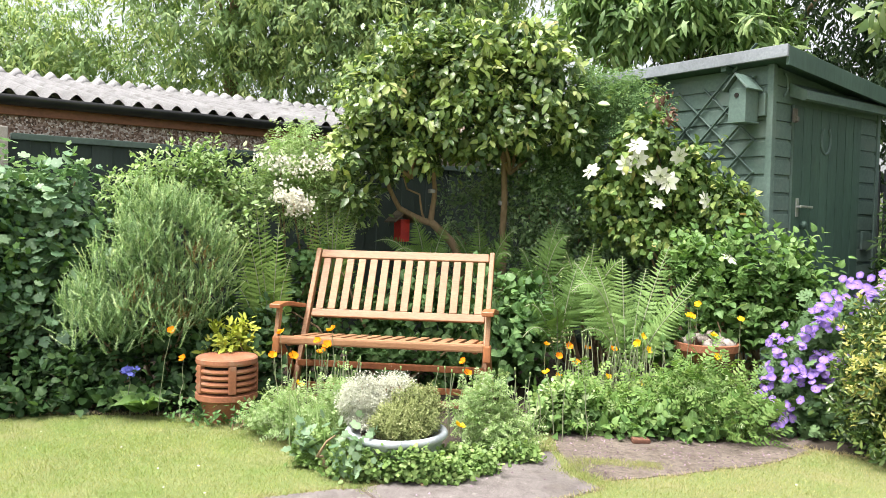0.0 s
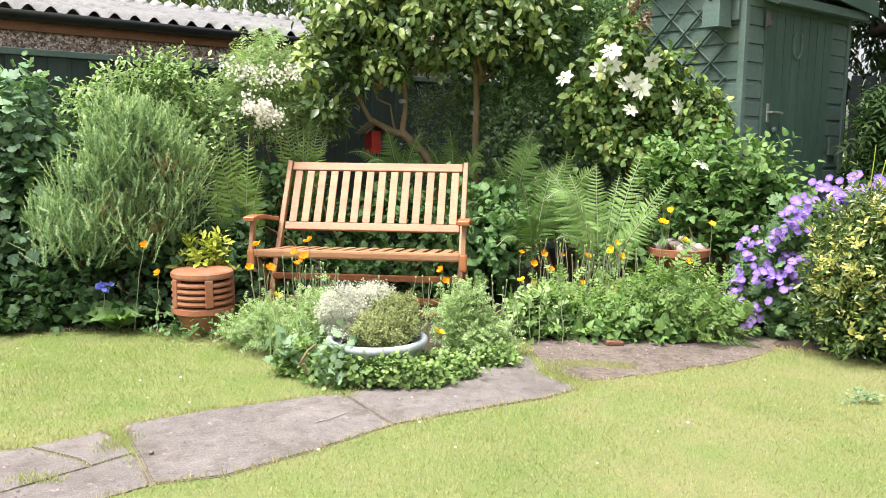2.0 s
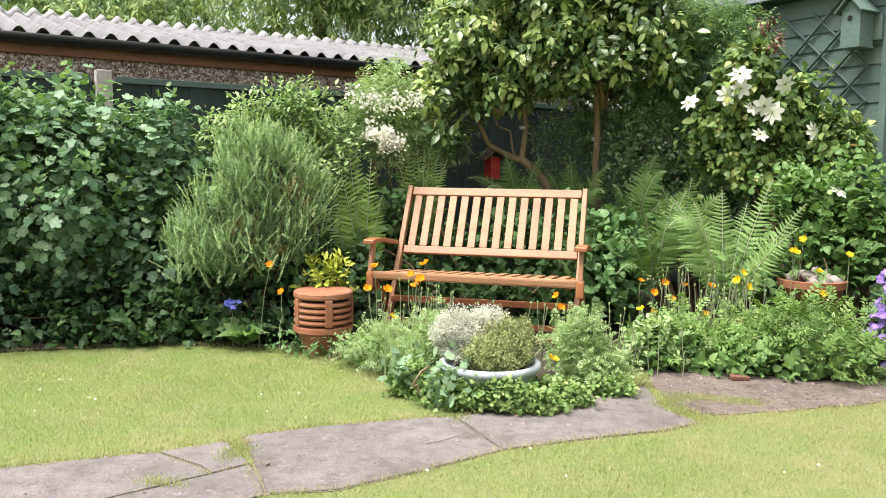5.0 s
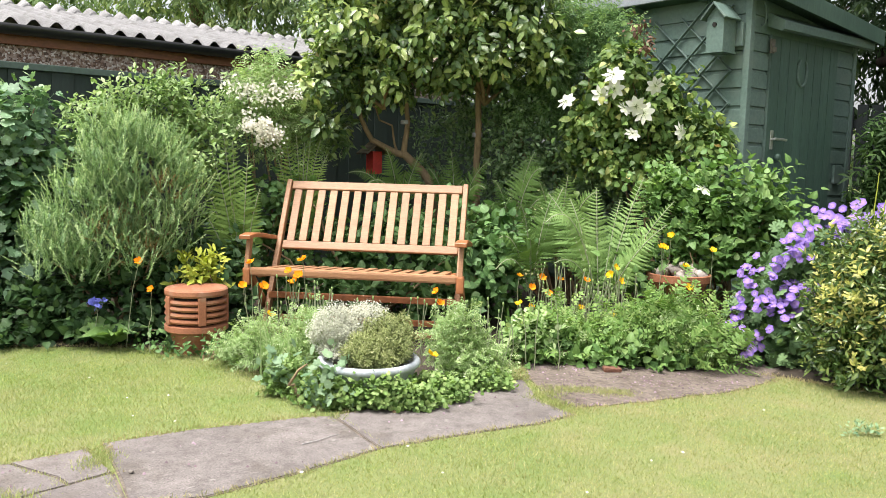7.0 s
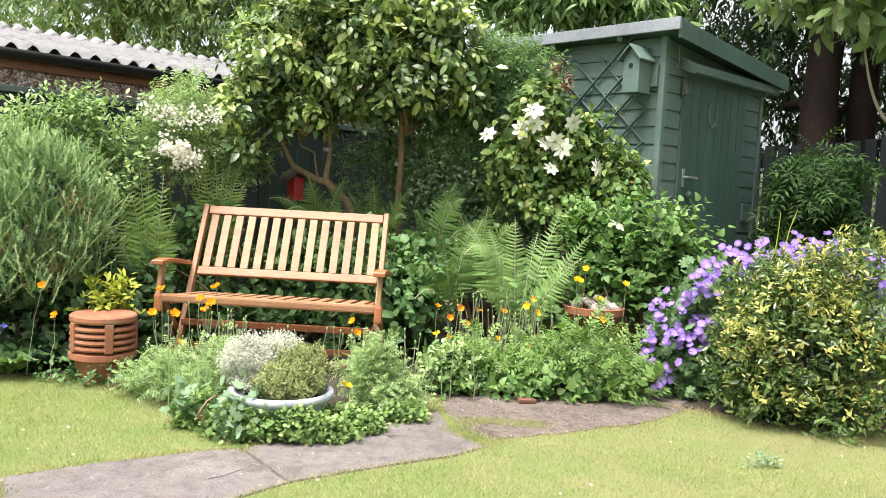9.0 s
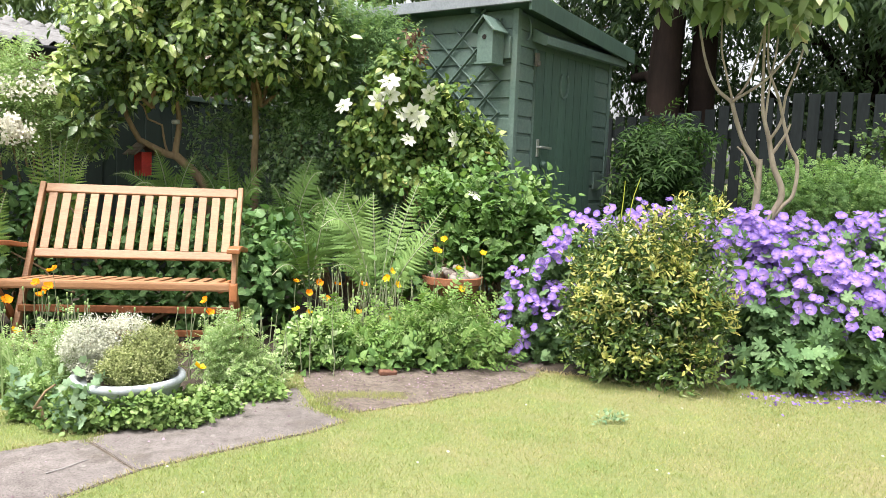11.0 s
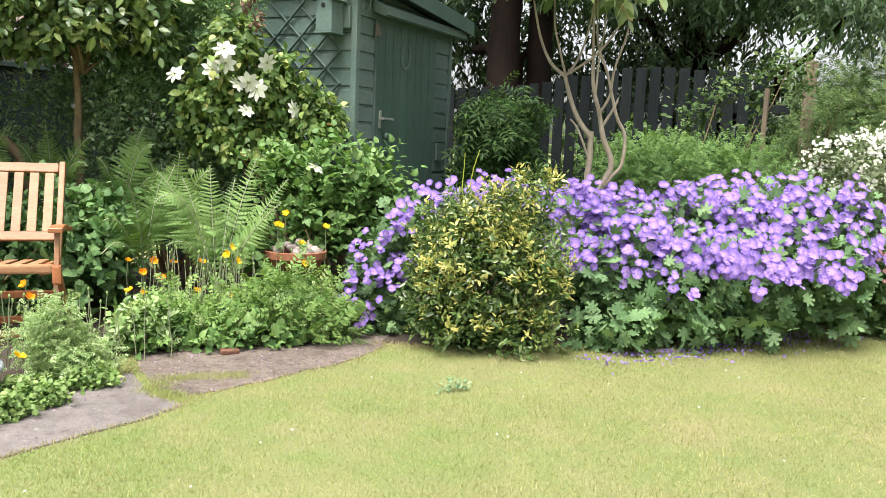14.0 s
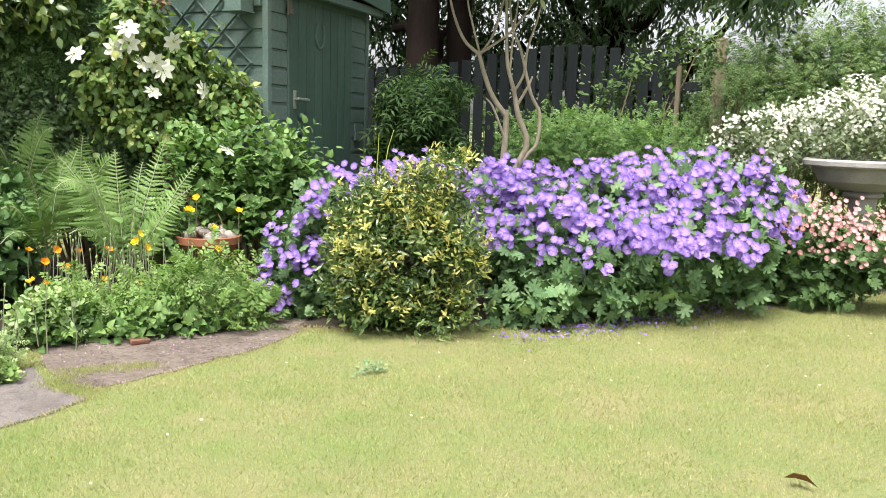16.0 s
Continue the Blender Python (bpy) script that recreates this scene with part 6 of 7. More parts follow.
POPPIES = [(0.73, 4.73, 0.42), (0.78, 4.71, 0.36), (0.89, 4.72, 0.42), (0.89, 4.70, 0.32), (0.97, 4.71, 0.41), (1.08, 4.70, 0.41), (1.08, 4.67, 0.25), (1.27, 4.69, 0.50), (1.24, 4.68, 0.44), (1.32, 4.67, 0.42), (1.60, 4.65, 0.69), (1.55, 4.65, 0.62), (1.59, 4.64, 0.62), (1.85, 4.58, 0.62), (1.66, 4.62, 0.51), (1.69, 4.59, 0.40), (1.24, 4.65, 0.22), (0.71, 4.70, 0.26), (0.77, 4.69, 0.24), (-0.68, 3.97, 0.43), (-0.66, 3.98, 0.44), (-0.50, 4.02, 0.48), (-0.49, 4.02, 0.45), (-0.47, 4.04, 0.51), (-0.63, 4.00, 0.55), (-0.39, 4.06, 0.57), (0.31, 4.10, 0.42), (0.22, 4.09, 0.36), (-0.58, 3.97, 0.28), (0.26, 3.70, 0.18), (-1.42, 4.30, 0.50), (-1.25, 4.19, 0.36)]
for k, (x, y, h) in enumerate(POPPIES):
    poppy((x, y, 0.03), h, 700 + k, "yellow_petal" if x > 1.2 or h < 0.3 else "orange_petal")
for k, (x, y, h) in enumerate(((0.98, 4.52, 0.46), (1.15, 4.55, 0.46), (1.35, 4.58, 0.44), (-0.5, 4.05, 0.42), (0.35, 4.0, 0.34), (0.45, 3.95, 0.34), (-0.36, 3.95, 0.42))):
    buds((x, y, 0.0), 22, 0.13, h, 60 + k)

# island round the planter
ROUND = (OVAL[0] * np.array((1.6, 1, 1)), OVAL[1])
shrub("island_tuft", (0.40, 3.92, 0), "fresh light green ferny tuft beside the planter", "plant", [(0.38, 3.92, 0.15, 0.13, 0.12, 0.16), (0.50, 3.94, 0.06, 0.12, 0.10, 0.08)], 360, 6, 0.046, FERNY, "lime", 71, 4, spread=0.035)
shrub("island_grasses", (-0.5, 3.98, 0), "light green ferny and grassy growth beside the planter", "plant", [(-0.55, 3.98, 0.10, 0.18, 0.14, 0.12), (-0.36, 3.82, 0.13, 0.12, 0.14, 0.15), (-0.72, 4.10, 0.08, 0.14, 0.12, 0.10)], 320, 8, 0.044, FERNY, "lime", 72, 4, spread=0.04, up=1.2)
shrub("creeping_cover", (0.05, 3.45, 0), "round-leaved creeping ground cover spilling over the path edge", "ground cover",
      [(0.02, 3.43, 0.03, 0.26, 0.05, 0.05), (0.0, 3.40, 0.07, 0.22, 0.035, 0.06), (0.28, 3.60, 0.03, 0.16, 0.10, 0.05), (-0.20, 3.47, 0.04, 0.14, 0.08, 0.06), (0.50, 3.80, 0.02, 0.14, 0.08, 0.05), (-0.36, 3.62, 0.05, 0.14, 0.10, 0.08), (0.14, 3.45, 0.04, 0.18, 0.06, 0.05)],
      1450, 7, 0.021, ROUND, "creeping", 73, 3, spread=0.022, floor=0.012, vary=0.5, face=0.8)
shrub("rocket_leaves", (-0.27, 3.50, 0), "blue-green broad leaves beside the planter rim", "plant", [(-0.25, 3.44, 0.13, 0.10, 0.06, 0.10), (-0.42, 3.56, 0.07, 0.12, 0.07, 0.06), (-0.20, 3.40, 0.05, 0.10, 0.05, 0.05)], 40, 4, 0.046, CURRANT, "rocket", 74, 4, spread=0.035, face=1.0)
tall = thing("tall_grass", (-0.42, 3.80, 0), "tuft of tall arching grass blades beside the planter", "grass")
g = np.random.default_rng(174)
for k in range(46):
    x, y, h = g.normal(-0.40, 0.10), g.normal(3.76, 0.08), 0.20 + 0.18 * g.random()
    bend = g.normal(0, 0.07, 2)
    blade = [(x, y, 0.01), (x + bend[0] * 0.3, y + bend[1] * 0.3, h * 0.6), (x + bend[0], y + bend[1], h)]
    v = np.array([(p[0] + o * w, p[1], p[2]) for p, w in zip(blade, (0.0035, 0.003, 0.0004)) for o in (-1, 1)])
    mesh_of("blade", v, np.array([(0, 1, 3), (0, 3, 2), (2, 3, 5), (2, 5, 4)]), M["lime"], tall, uv=np.tile((0.5, g.random()), (6, 1)))
thyme = thing("thyme", (-0.0, 3.62, 0.18), "green flowering thyme mound in the planter", "herb")
crown("foliage", [(0.02, 3.61, 0.235, 0.14, 0.13, 0.11), (0.07, 3.69, 0.27, 0.10, 0.11, 0.11), (-0.02, 3.54, 0.215, 0.12, 0.10, 0.08)], 2500, 9, 0.0115, SMALL, M["thyme"], thyme, 75, spread=0.013, up=1.2, hollow=0.5, low=-1.1, ragged=0.05)
silver = thing("silver_thyme", (-0.20, 3.70, 0.18), "silvery white-variegated thyme mound in the planter", "herb")
crown("foliage", [(-0.18, 3.68, 0.27, 0.13, 0.13, 0.12), (-0.08, 3.76, 0.31, 0.12, 0.10, 0.09)], 2300, 9, 0.0095, SMALL, M["silver"], silver, 76, spread=0.012, up=1.2, hollow=0.5, low=-1.1, ragged=0.03)

# variegated euonymus
EU = [(2.55, 3.98, 0.36, 0.37, 0.26, 0.31), (2.56, 4.00, 0.58, 0.28, 0.26, 0.21), (2.31, 4.08, 0.32, 0.19, 0.26, 0.24), (2.77, 3.86, 0.36, 0.16, 0.26, 0.26), (2.38, 4.00, 0.13, 0.20, 0.26, 0.14), (2.65, 3.87, 0.12, 0.19, 0.26, 0.13), (2.77, 3.92, 0.89, 0.04, 0.26, 0.11), (2.66, 3.98, 0.81, 0.09, 0.26, 0.07), (2.44, 4.08, 0.73, 0.08, 0.26, 0.07), (2.39, 4.08, 0.53, 0.17, 0.26, 0.17), (2.77, 3.89, 0.60, 0.14, 0.26, 0.18), (2.38, 4.10, 0.68, 0.13, 0.26, 0.16)]
euonymus = shrub("euonymus", (2.58, 4.08, 0), "rounded variegated euonymus shrub with yellow-edged leaves", "shrub", [(x, y, z, a * 0.9, b, c * 0.95) for x, y, z, a, b, c in EU], 1900, 8, 0.037, EUON, "euonymus_green", 81, 10, spread=0.034, up=0.6, hollow=0.5, low=-1.1, ragged=0.3, vary=0.45, wild=0.8, face=0.4)
crown("gold_foliage", [(x, y - 0.02, z + 0.03, a * 0.9, b, c * 0.95) for x, y, z, a, b, c in EU[:9]], 480, 9, 0.031, EUON, M["euonymus_gold"], euonymus, 82, spread=0.022, up=0.9, hollow=0.78, ragged=0.28, label="yellow-edged leaves at the shoot tips", low=-0.15)
v, f = tubes([limb((2.47, 4.1, 0.7), (2.44, 4.08, 1.08), 0.004, 0.002, 4, 0.01, 1), limb((2.5, 4.1, 0.7), (2.53, 4.08, 1.10), 0.004, 0.002, 4, 0.01, 2)], 4)
mesh_of("shoot", v, f, M["gold"], euonymus)

# purple cranesbill
GER = [(3.31, 4.06, 0.37, 0.22, 0.30, 0.33), (3.58, 3.86, 0.33, 0.29, 0.30, 0.31), (3.87, 3.68, 0.33, 0.30, 0.30, 0.26), (4.25, 3.61, 0.42, 0.31, 0.30, 0.29), (4.57, 3.50, 0.46, 0.22, 0.30, 0.25), (3.60, 4.20, 0.62, 0.38, 0.30, 0.16), (4.08, 3.95, 0.67, 0.44, 0.30, 0.18), (4.51, 3.82, 0.72, 0.36, 0.30, 0.18), (4.83, 3.62, 0.68, 0.16, 0.30, 0.16), (3.34, 4.33, 0.67, 0.16, 0.30, 0.14), (3.29, 3.78, 0.13, 0.23, 0.30, 0.13), (3.73, 3.70, 0.16, 0.28, 0.30, 0.11), (4.19, 3.62, 0.20, 0.29, 0.30, 0.10), (4.63, 3.53, 0.21, 0.21, 0.30, 0.11)]
geranium = shrub("purple_cranesbill", (3.7, 4.3, 0), "sprawling mass of violet-blue cranesbill in full flower", "flowering plant", [(x, y, z, a * 0.9, b * 0.88, c * 0.82) for x, y, z, a, b, c in GER], 1300, 5, 0.078, CRANESBILL, "geranium_leaf", 83, 14, bark="stalk", spread=0.06, low=-1.1, hollow=0.65, wild=0.5, face=0.8, vary=0.4)
GERL = [(2.20, 4.55, 0.50, 0.13, 0.13, 0.18), (2.10, 4.55, 0.28, 0.12, 0.12, 0.17), (2.26, 4.45, 0.31, 0.12, 0.12, 0.24), (2.32, 4.50, 0.64, 0.09, 0.12, 0.09), (2.18, 4.42, 0.05, 0.15, 0.12, 0.10)]
cranes2 = shrub("purple_cranesbill", (2.2, 4.55, 0), "smaller clump of violet-blue cranesbill by the path", "flowering plant", GERL, 230, 5, 0.065, CRANESBILL, "geranium_leaf", 84, 8, bark="stalk", spread=0.045, low=-1.1)


def flower_heads(g, lumps, clusters, per, spread, low=-0.1, front=0.0):
    p, d = lump_points(g, lumps, clusters, 1.0, low)
    n = np.repeat(p + d * 0.05, per, 0)
    q = n + g.normal(0, spread, n.shape)
    way = np.repeat(d, per, 0) * 0.55 + unit(g, len(q)) * 0.55 + np.array((-0.45, -0.75 - front, 0.40))
    return q, way


g = np.random.default_rng(85)
q, way = flower_heads(g, GER + [(2.87, 4.43, 0.78, 0.25, 0.20, 0.07), (2.52, 4.48, 0.70, 0.17, 0.20, 0.06)], 700, 6, 0.048, -0.2)
ok = (q[:, 2] > 0.45) | (g.random(len(q)) < 0.0)
q, way = q[ok], way[ok]
low, turn = flower_heads(g, [(x, y, z, 0.07, 0.04, 0.04) for x, y, z in ((3.44, 3.50, 0.36), (3.50, 3.46, 0.32), (3.64, 3.36, 0.32), (3.32, 3.60, 0.43), (3.92, 3.20, 0.45), (4.30, 3.18, 0.46), (4.20, 3.22, 0.50))], 14, 4, 0.026, -0.3)
q, way = np.concatenate([q, low]), np.concatenate([way, turn])
near = np.argsort(q[:, 1])[:280]
far = np.argsort(q[:, 1])[280:]
blooms(geranium, "flower", FIVE, q[near], way[near], 0.057, "purple_petal", 86)
joined_blooms(geranium, "flower_mass", FIVE, q[far], way[far], 0.055, "purple_petal", 87)
q, way = flower_heads(g, [(x, y - 0.10, z, 0.055, 0.04, 0.045) for x, y, z in ((1.93, 4.53, 0.11), (1.97, 4.50, 0.22), (2.10, 4.44, 0.22), (2.18, 4.42, 0.29), (1.95, 4.50, 0.36), (2.00, 4.48, 0.45), (2.06, 4.46, 0.52), (2.10, 4.46, 0.62), (2.17, 4.44, 0.69), (2.26, 4.42, 0.75), (2.35, 4.40, 0.81), (2.02, 4.40, 0.28), (2.06, 4.38, 0.36), (2.12, 4.38, 0.42), (2.20, 4.36, 0.52), (2.15, 4.38, 0.60), (2.22, 4.36, 0.66))], 36, 4, 0.030, -0.5)
blooms(cranes2, "flower", FIVE, q, way, 0.048, "purple_petal", 88)

# small tree with many bare stems and long leaves
laurel = thing("multi_stem_tree", (3.42, 4.26, 0), "small multi-stemmed tree with pale bare stems and long leaves", "tree")
STEMS = [
    [(3.43, 4.35, 0.0, 0.036), (3.43, 4.35, 0.85, 0.028), (3.44, 4.35, 1.05, 0.027), (3.44, 4.35, 1.24, 0.024)],
    [(3.44, 4.35, 1.20, 0.024), (3.36, 4.39, 1.32, 0.021), (3.31, 4.42, 1.46, 0.019), (3.28, 4.45, 1.60, 0.017)],
    [(3.28, 4.45, 1.58, 0.016), (3.20, 4.49, 1.66, 0.014), (3.14, 4.53, 1.82, 0.011), (3.09, 4.55, 2.05, 0.008)],
    [(3.29, 4.44, 1.57, 0.011), (3.24, 4.46, 1.75, 0.009), (3.21, 4.48, 1.90, 0.008), (3.20, 4.48, 2.10, 0.006)],
    [(3.28, 4.44, 1.57, 0.012), (3.35, 4.40, 1.69, 0.010), (3.40, 4.37, 1.90, 0.008), (3.42, 4.36, 2.10, 0.006)],
    [(3.28, 4.43, 1.58, 0.012), (3.43, 4.33, 1.71, 0.010), (3.54, 4.27, 1.88, 0.008), (3.60, 4.24, 2.05, 0.006)],
    [(3.46, 4.33, 0.0, 0.036), (3.49, 4.31, 0.78, 0.028), (3.55, 4.27, 1.03, 0.026), (3.50, 4.30, 1.20, 0.024), (3.47, 4.32, 1.36, 0.019), (3.43, 4.34, 1.52, 0.016), (3.42, 4.35, 1.72, 0.013), (3.41, 4.36, 2.08, 0.008)],
    [(3.485, 4.31, 1.26, 0.015), (3.54, 4.27, 1.38, 0.012), (3.565, 4.26, 1.45, 0.007)],
    [(3.465, 4.32, 1.34, 0.013), (3.52, 4.29, 1.46, 0.012), (3.535, 4.28, 1.62, 0.010), (3.58, 4.25, 1.80, 0.008), (3.62, 4.22, 2.05, 0.006)],
    [(3.52, 4.29, 0.90, 0.016), (3.56, 4.26, 0.97, 0.016), (3.60, 4.23, 1.04, 0.015), (3.61, 4.23, 1.22, 0.016), (3.56, 4.26, 1.34, 0.015), (3.50, 4.30, 1.60, 0.012), (3.445, 4.34, 1.78, 0.010), (3.43, 4.35, 2.05, 0.006)],
    [(3.44, 4.33, 1.44, 0.010), (3.45, 4.32, 1.70, 0.008), (3.47, 4.31, 1.90, 0.007), (3.47, 4.31, 2.10, 0.005)],
    [(3.43, 4.34, 1.06, 0.010), (3.36, 4.38, 1.25, 0.009), (3.32, 4.41, 1.31, 0.007)],
]
for line in STEMS:
    mesh_of("stem", *tubes([[(x, y, z, r * 0.74) for x, y, z, r in rounded(line)]], 8), M["pale_bark"], laurel, smooth=True)

WIDE_LONG = (LONG[0] * np.array((1.8, 1, 1)), LONG[1])
crown("crown", [(3.05, 4.38, 2.24, 0.27, 0.34, 0.14), (3.27, 4.25, 2.27, 0.29, 0.34, 0.18), (3.50, 4.12, 2.17, 0.18, 0.34, 0.13), (2.83, 4.45, 2.30, 0.20, 0.30, 0.12), (3.11, 4.25, 2.51, 0.61, 0.40, 0.24)], 150, 8, 0.125, WIDE_LONG, M["laurel"], laurel, 91, spread=0.05, up=-0.1, droop=0.5, hollow=0.3, low=-1.1)
crown("outer_leaves", [(2.50, 4.66, 2.34, 0.09, 0.10, 0.06), (2.68, 4.60, 2.28, 0.12, 0.12, 0.06)], 16, 7, 0.10, WIDE_LONG, M["laurel"], laurel, 191, spread=0.05, up=-0.1, droop=0.4, low=-1.1)

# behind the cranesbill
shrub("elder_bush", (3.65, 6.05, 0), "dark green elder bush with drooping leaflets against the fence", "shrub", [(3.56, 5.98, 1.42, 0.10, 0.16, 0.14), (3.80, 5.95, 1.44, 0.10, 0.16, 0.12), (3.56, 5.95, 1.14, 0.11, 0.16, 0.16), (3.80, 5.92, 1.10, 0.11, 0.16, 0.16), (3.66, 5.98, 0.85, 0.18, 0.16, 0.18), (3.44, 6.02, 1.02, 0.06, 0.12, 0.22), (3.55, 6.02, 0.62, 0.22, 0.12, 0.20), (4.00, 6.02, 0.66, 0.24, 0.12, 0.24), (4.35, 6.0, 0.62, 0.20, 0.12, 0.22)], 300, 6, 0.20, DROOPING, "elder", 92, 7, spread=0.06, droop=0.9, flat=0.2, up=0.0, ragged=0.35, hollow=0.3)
shrub("meadow_rue", (4.7, 5.0, 0), "billowing light green feathery shrub", "shrub", [(4.35, 4.92, 1.02, 0.28, 0.30, 0.15), (4.67, 4.66, 1.01, 0.30, 0.30, 0.15), (4.88, 4.46, 1.00, 0.18, 0.28, 0.14), (4.44, 4.80, 1.12, 0.20, 0.26, 0.08), (4.10, 5.02, 0.97, 0.17, 0.30, 0.15), (4.70, 4.62, 0.90, 0.36, 0.30, 0.12)], 1000, 5, 0.058, FERNY, "rue", 93, 7, spread=0.05, ragged=0.4)
shrub("fence_climber", (5.5, 5.7, 0), "straggling climber on the picket fence", "climber", [(5.53, 5.48, 1.63, 0.18, 0.10, 0.21), (5.74, 5.28, 1.58, 0.13, 0.10, 0.31), (5.84, 5.15, 1.87, 0.28, 0.10, 0.11), (5.40, 5.60, 1.43, 0.21, 0.10, 0.15), (5.96, 5.05, 1.73, 0.10, 0.10, 0.26)], 150, 5, 0.05, OVAL, "hedge", 94, 3, spread=0.06, hollow=0.2)
cistus = shrub("white_rockrose", (6.5, 4.3, 0), "wide grey-green rock rose covered in white flowers", "flowering shrub", [(6.03, 4.41, 1.04, 0.41, 0.35, 0.27), (6.30, 4.07, 1.16, 0.46, 0.35, 0.28), (6.46, 3.81, 1.17, 0.44, 0.35, 0.32), (5.92, 4.56, 0.92, 0.22, 0.35, 0.17), (6.62, 3.53, 1.27, 0.49, 0.35, 0.34), (6.22, 4.18, 0.95, 0.44, 0.35, 0.17)], 900, 8, 0.04, SMALL, "cistus_leaf", 95, 9, spread=0.05)
q, way = flower_heads(g, [(6.03, 4.41, 1.04, 0.41, 0.35, 0.27), (6.30, 4.07, 1.16, 0.46, 0.35, 0.28), (6.46, 3.81, 1.17, 0.44, 0.35, 0.32), (5.92, 4.56, 0.92, 0.22, 0.35, 0.17), (6.62, 3.53, 1.27, 0.49, 0.35, 0.34), (6.22, 4.18, 0.95, 0.44, 0.35, 0.17)][:5], 420, 6, 0.022, 0.0)
joined_blooms(cistus, "flower_mass", ROSETTE, q, way, 0.023, "white_petal", 96)
pink = shrub("pink_cranesbill", (5.5, 3.85, 0), "low mound of salmon-pink cranesbill in flower", "flowering plant", [(5.20, 3.75, 0.36, 0.23, 0.20, 0.24), (5.37, 3.53, 0.36, 0.25, 0.20, 0.22), (5.53, 3.30, 0.32, 0.25, 0.20, 0.18), (5.67, 3.08, 0.36, 0.25, 0.20, 0.18), (5.42, 3.41, 0.15, 0.33, 0.20, 0.12), (5.18, 3.72, 0.13, 0.21, 0.20, 0.12)], 700, 5, 0.06, CRANESBILL, "mid", 97, 9, bark="stalk", spread=0.045, low=-1.1)
q, way = flower_heads(g, [(5.15, 3.67, 0.43, 0.25, 0.20, 0.23), (5.31, 3.47, 0.45, 0.27, 0.20, 0.21), (5.45, 3.25, 0.40, 0.25, 0.20, 0.17), (5.57, 3.07, 0.40, 0.25, 0.20, 0.17)], 640, 1, 0.04, -0.2)
blooms(pink, "pink_flower", FIVE, q[:290], way[:290], 0.032, "pink_petal", 98)
joined_blooms(pink, "flower_mass", FIVE, q[290:], way[290:], 0.032, "pink_petal", 198)
shrub("right_hedge", (7.6, 5.4, 0), "tall feathery mixed green hedge along the boundary", "hedge", [(6.75, 5.50, 1.62, 0.26, 0.40, 0.36), (7.02, 5.15, 1.68, 0.34, 0.40, 0.40), (7.30, 4.78, 1.74, 0.36, 0.40, 0.42), (7.55, 4.42, 1.82, 0.40, 0.40, 0.44), (6.80, 5.45, 1.15, 0.34, 0.40, 0.35), (7.20, 4.99, 1.12, 0.60, 0.45, 0.60), (7.60, 4.41, 1.12, 0.70, 0.50, 0.70)], 2600, 6, 0.085, FERNY, "privet", 99, 10, spread=0.07, low=-1.1, ragged=0.3, vary=0.45)


shrub("shade_foliage", (5.75, 4.9, 0), "dark green leafy growth round the fence post", "shrub", [(5.62, 4.72, 1.20, 0.16, 0.14, 0.20), (5.74, 4.62, 1.45, 0.12, 0.14, 0.16), (5.52, 4.80, 1.00, 0.16, 0.14, 0.16), (5.90, 4.60, 1.62, 0.10, 0.12, 0.16)], 240, 6, 0.06, PINNATE, "hedge", 196, 6, spread=0.05, vary=0.45)


# ---- trees beyond the garden ----
def tree(name, at, height, lumps, twigs, per, size, mat, label, seed, trunk=0.16, bark="bark", pattern=LONG, **more):
    """A tree: trunk, limbs and crown."""
    root = thing(name, at, label, "tree")
    top = (at[0], at[1], height)
    lines = [limb(at, top, trunk, trunk * 0.45, 8, 0.05, seed)]
    for k, c in enumerate(lumps):
        z = min(c[2], height) * 0.65
        lines.append(limb((at[0], at[1], z), c[:3], trunk * 0.4, trunk * 0.1, 6, 0.12, seed * 10 + k))
    v, f = tubes(lines, 8)
    mesh_of("trunk", v, f, M[bark], root, smooth=True)
    crown("crown", lumps, twigs, per, size, pattern, M[mat], root, seed, **more)
    return root


WILLOW = (LONG[0] * np.array((1.15, 1, 1)), LONG[1])
FARLEAF = (SMALL[0] * np.array((0.55, 1, 2.0)), SMALL[1])
far = dict(spread=0.12, shoot=0.20, droop=0.7, up=0.0, hollow=0.3, low=-1.1, pattern=WILLOW)
back = dict(far, pattern=FARLEAF, spread=0.09, shoot=0.16, droop=0.8, flat=0.5, hollow=0.25, ragged=0.3)
tree("background_tree", (-3.4, 12.0, 0), 5.0, [(-3.6, 11.8, 4.2, 2.0, 1.5, 1.5), (-2.0, 11.9, 3.6, 1.6, 1.4, 1.3), (-3.0, 11.5, 6.2, 2.2, 1.6, 1.4), (-1.2, 11.8, 5.0, 1.5, 1.4, 1.4)], 5000, 13, 0.115, "tree_back", "leafy tree with drooping narrow leaves beyond the garage", 101, **back)
tree("background_tree", (-0.4, 12.5, 0), 5.0, [(-0.5, 12.2, 4.0, 1.4, 1.4, 1.6), (0.2, 12.3, 5.0, 1.0, 1.2, 1.3), (-0.4, 12.0, 6.4, 1.3, 1.4, 1.2), (-0.6, 12.0, 2.6, 1.5, 1.3, 1.2)], 3700, 13, 0.115, "tree_back", "leafy tree with drooping narrow leaves beyond the garage", 102, **back)
tree("background_tree", (-7.6, 12.5, 0), 4.2, [(-7.4, 12.2, 3.4, 1.7, 1.4, 1.1), (-6.2, 12.2, 3.1, 1.1, 1.2, 0.9), (-8.8, 12.0, 3.4, 1.4, 1.3, 1.3)], 2600, 13, 0.115, "tree_back", "thin leafy tree beyond the garage", 103, **back)
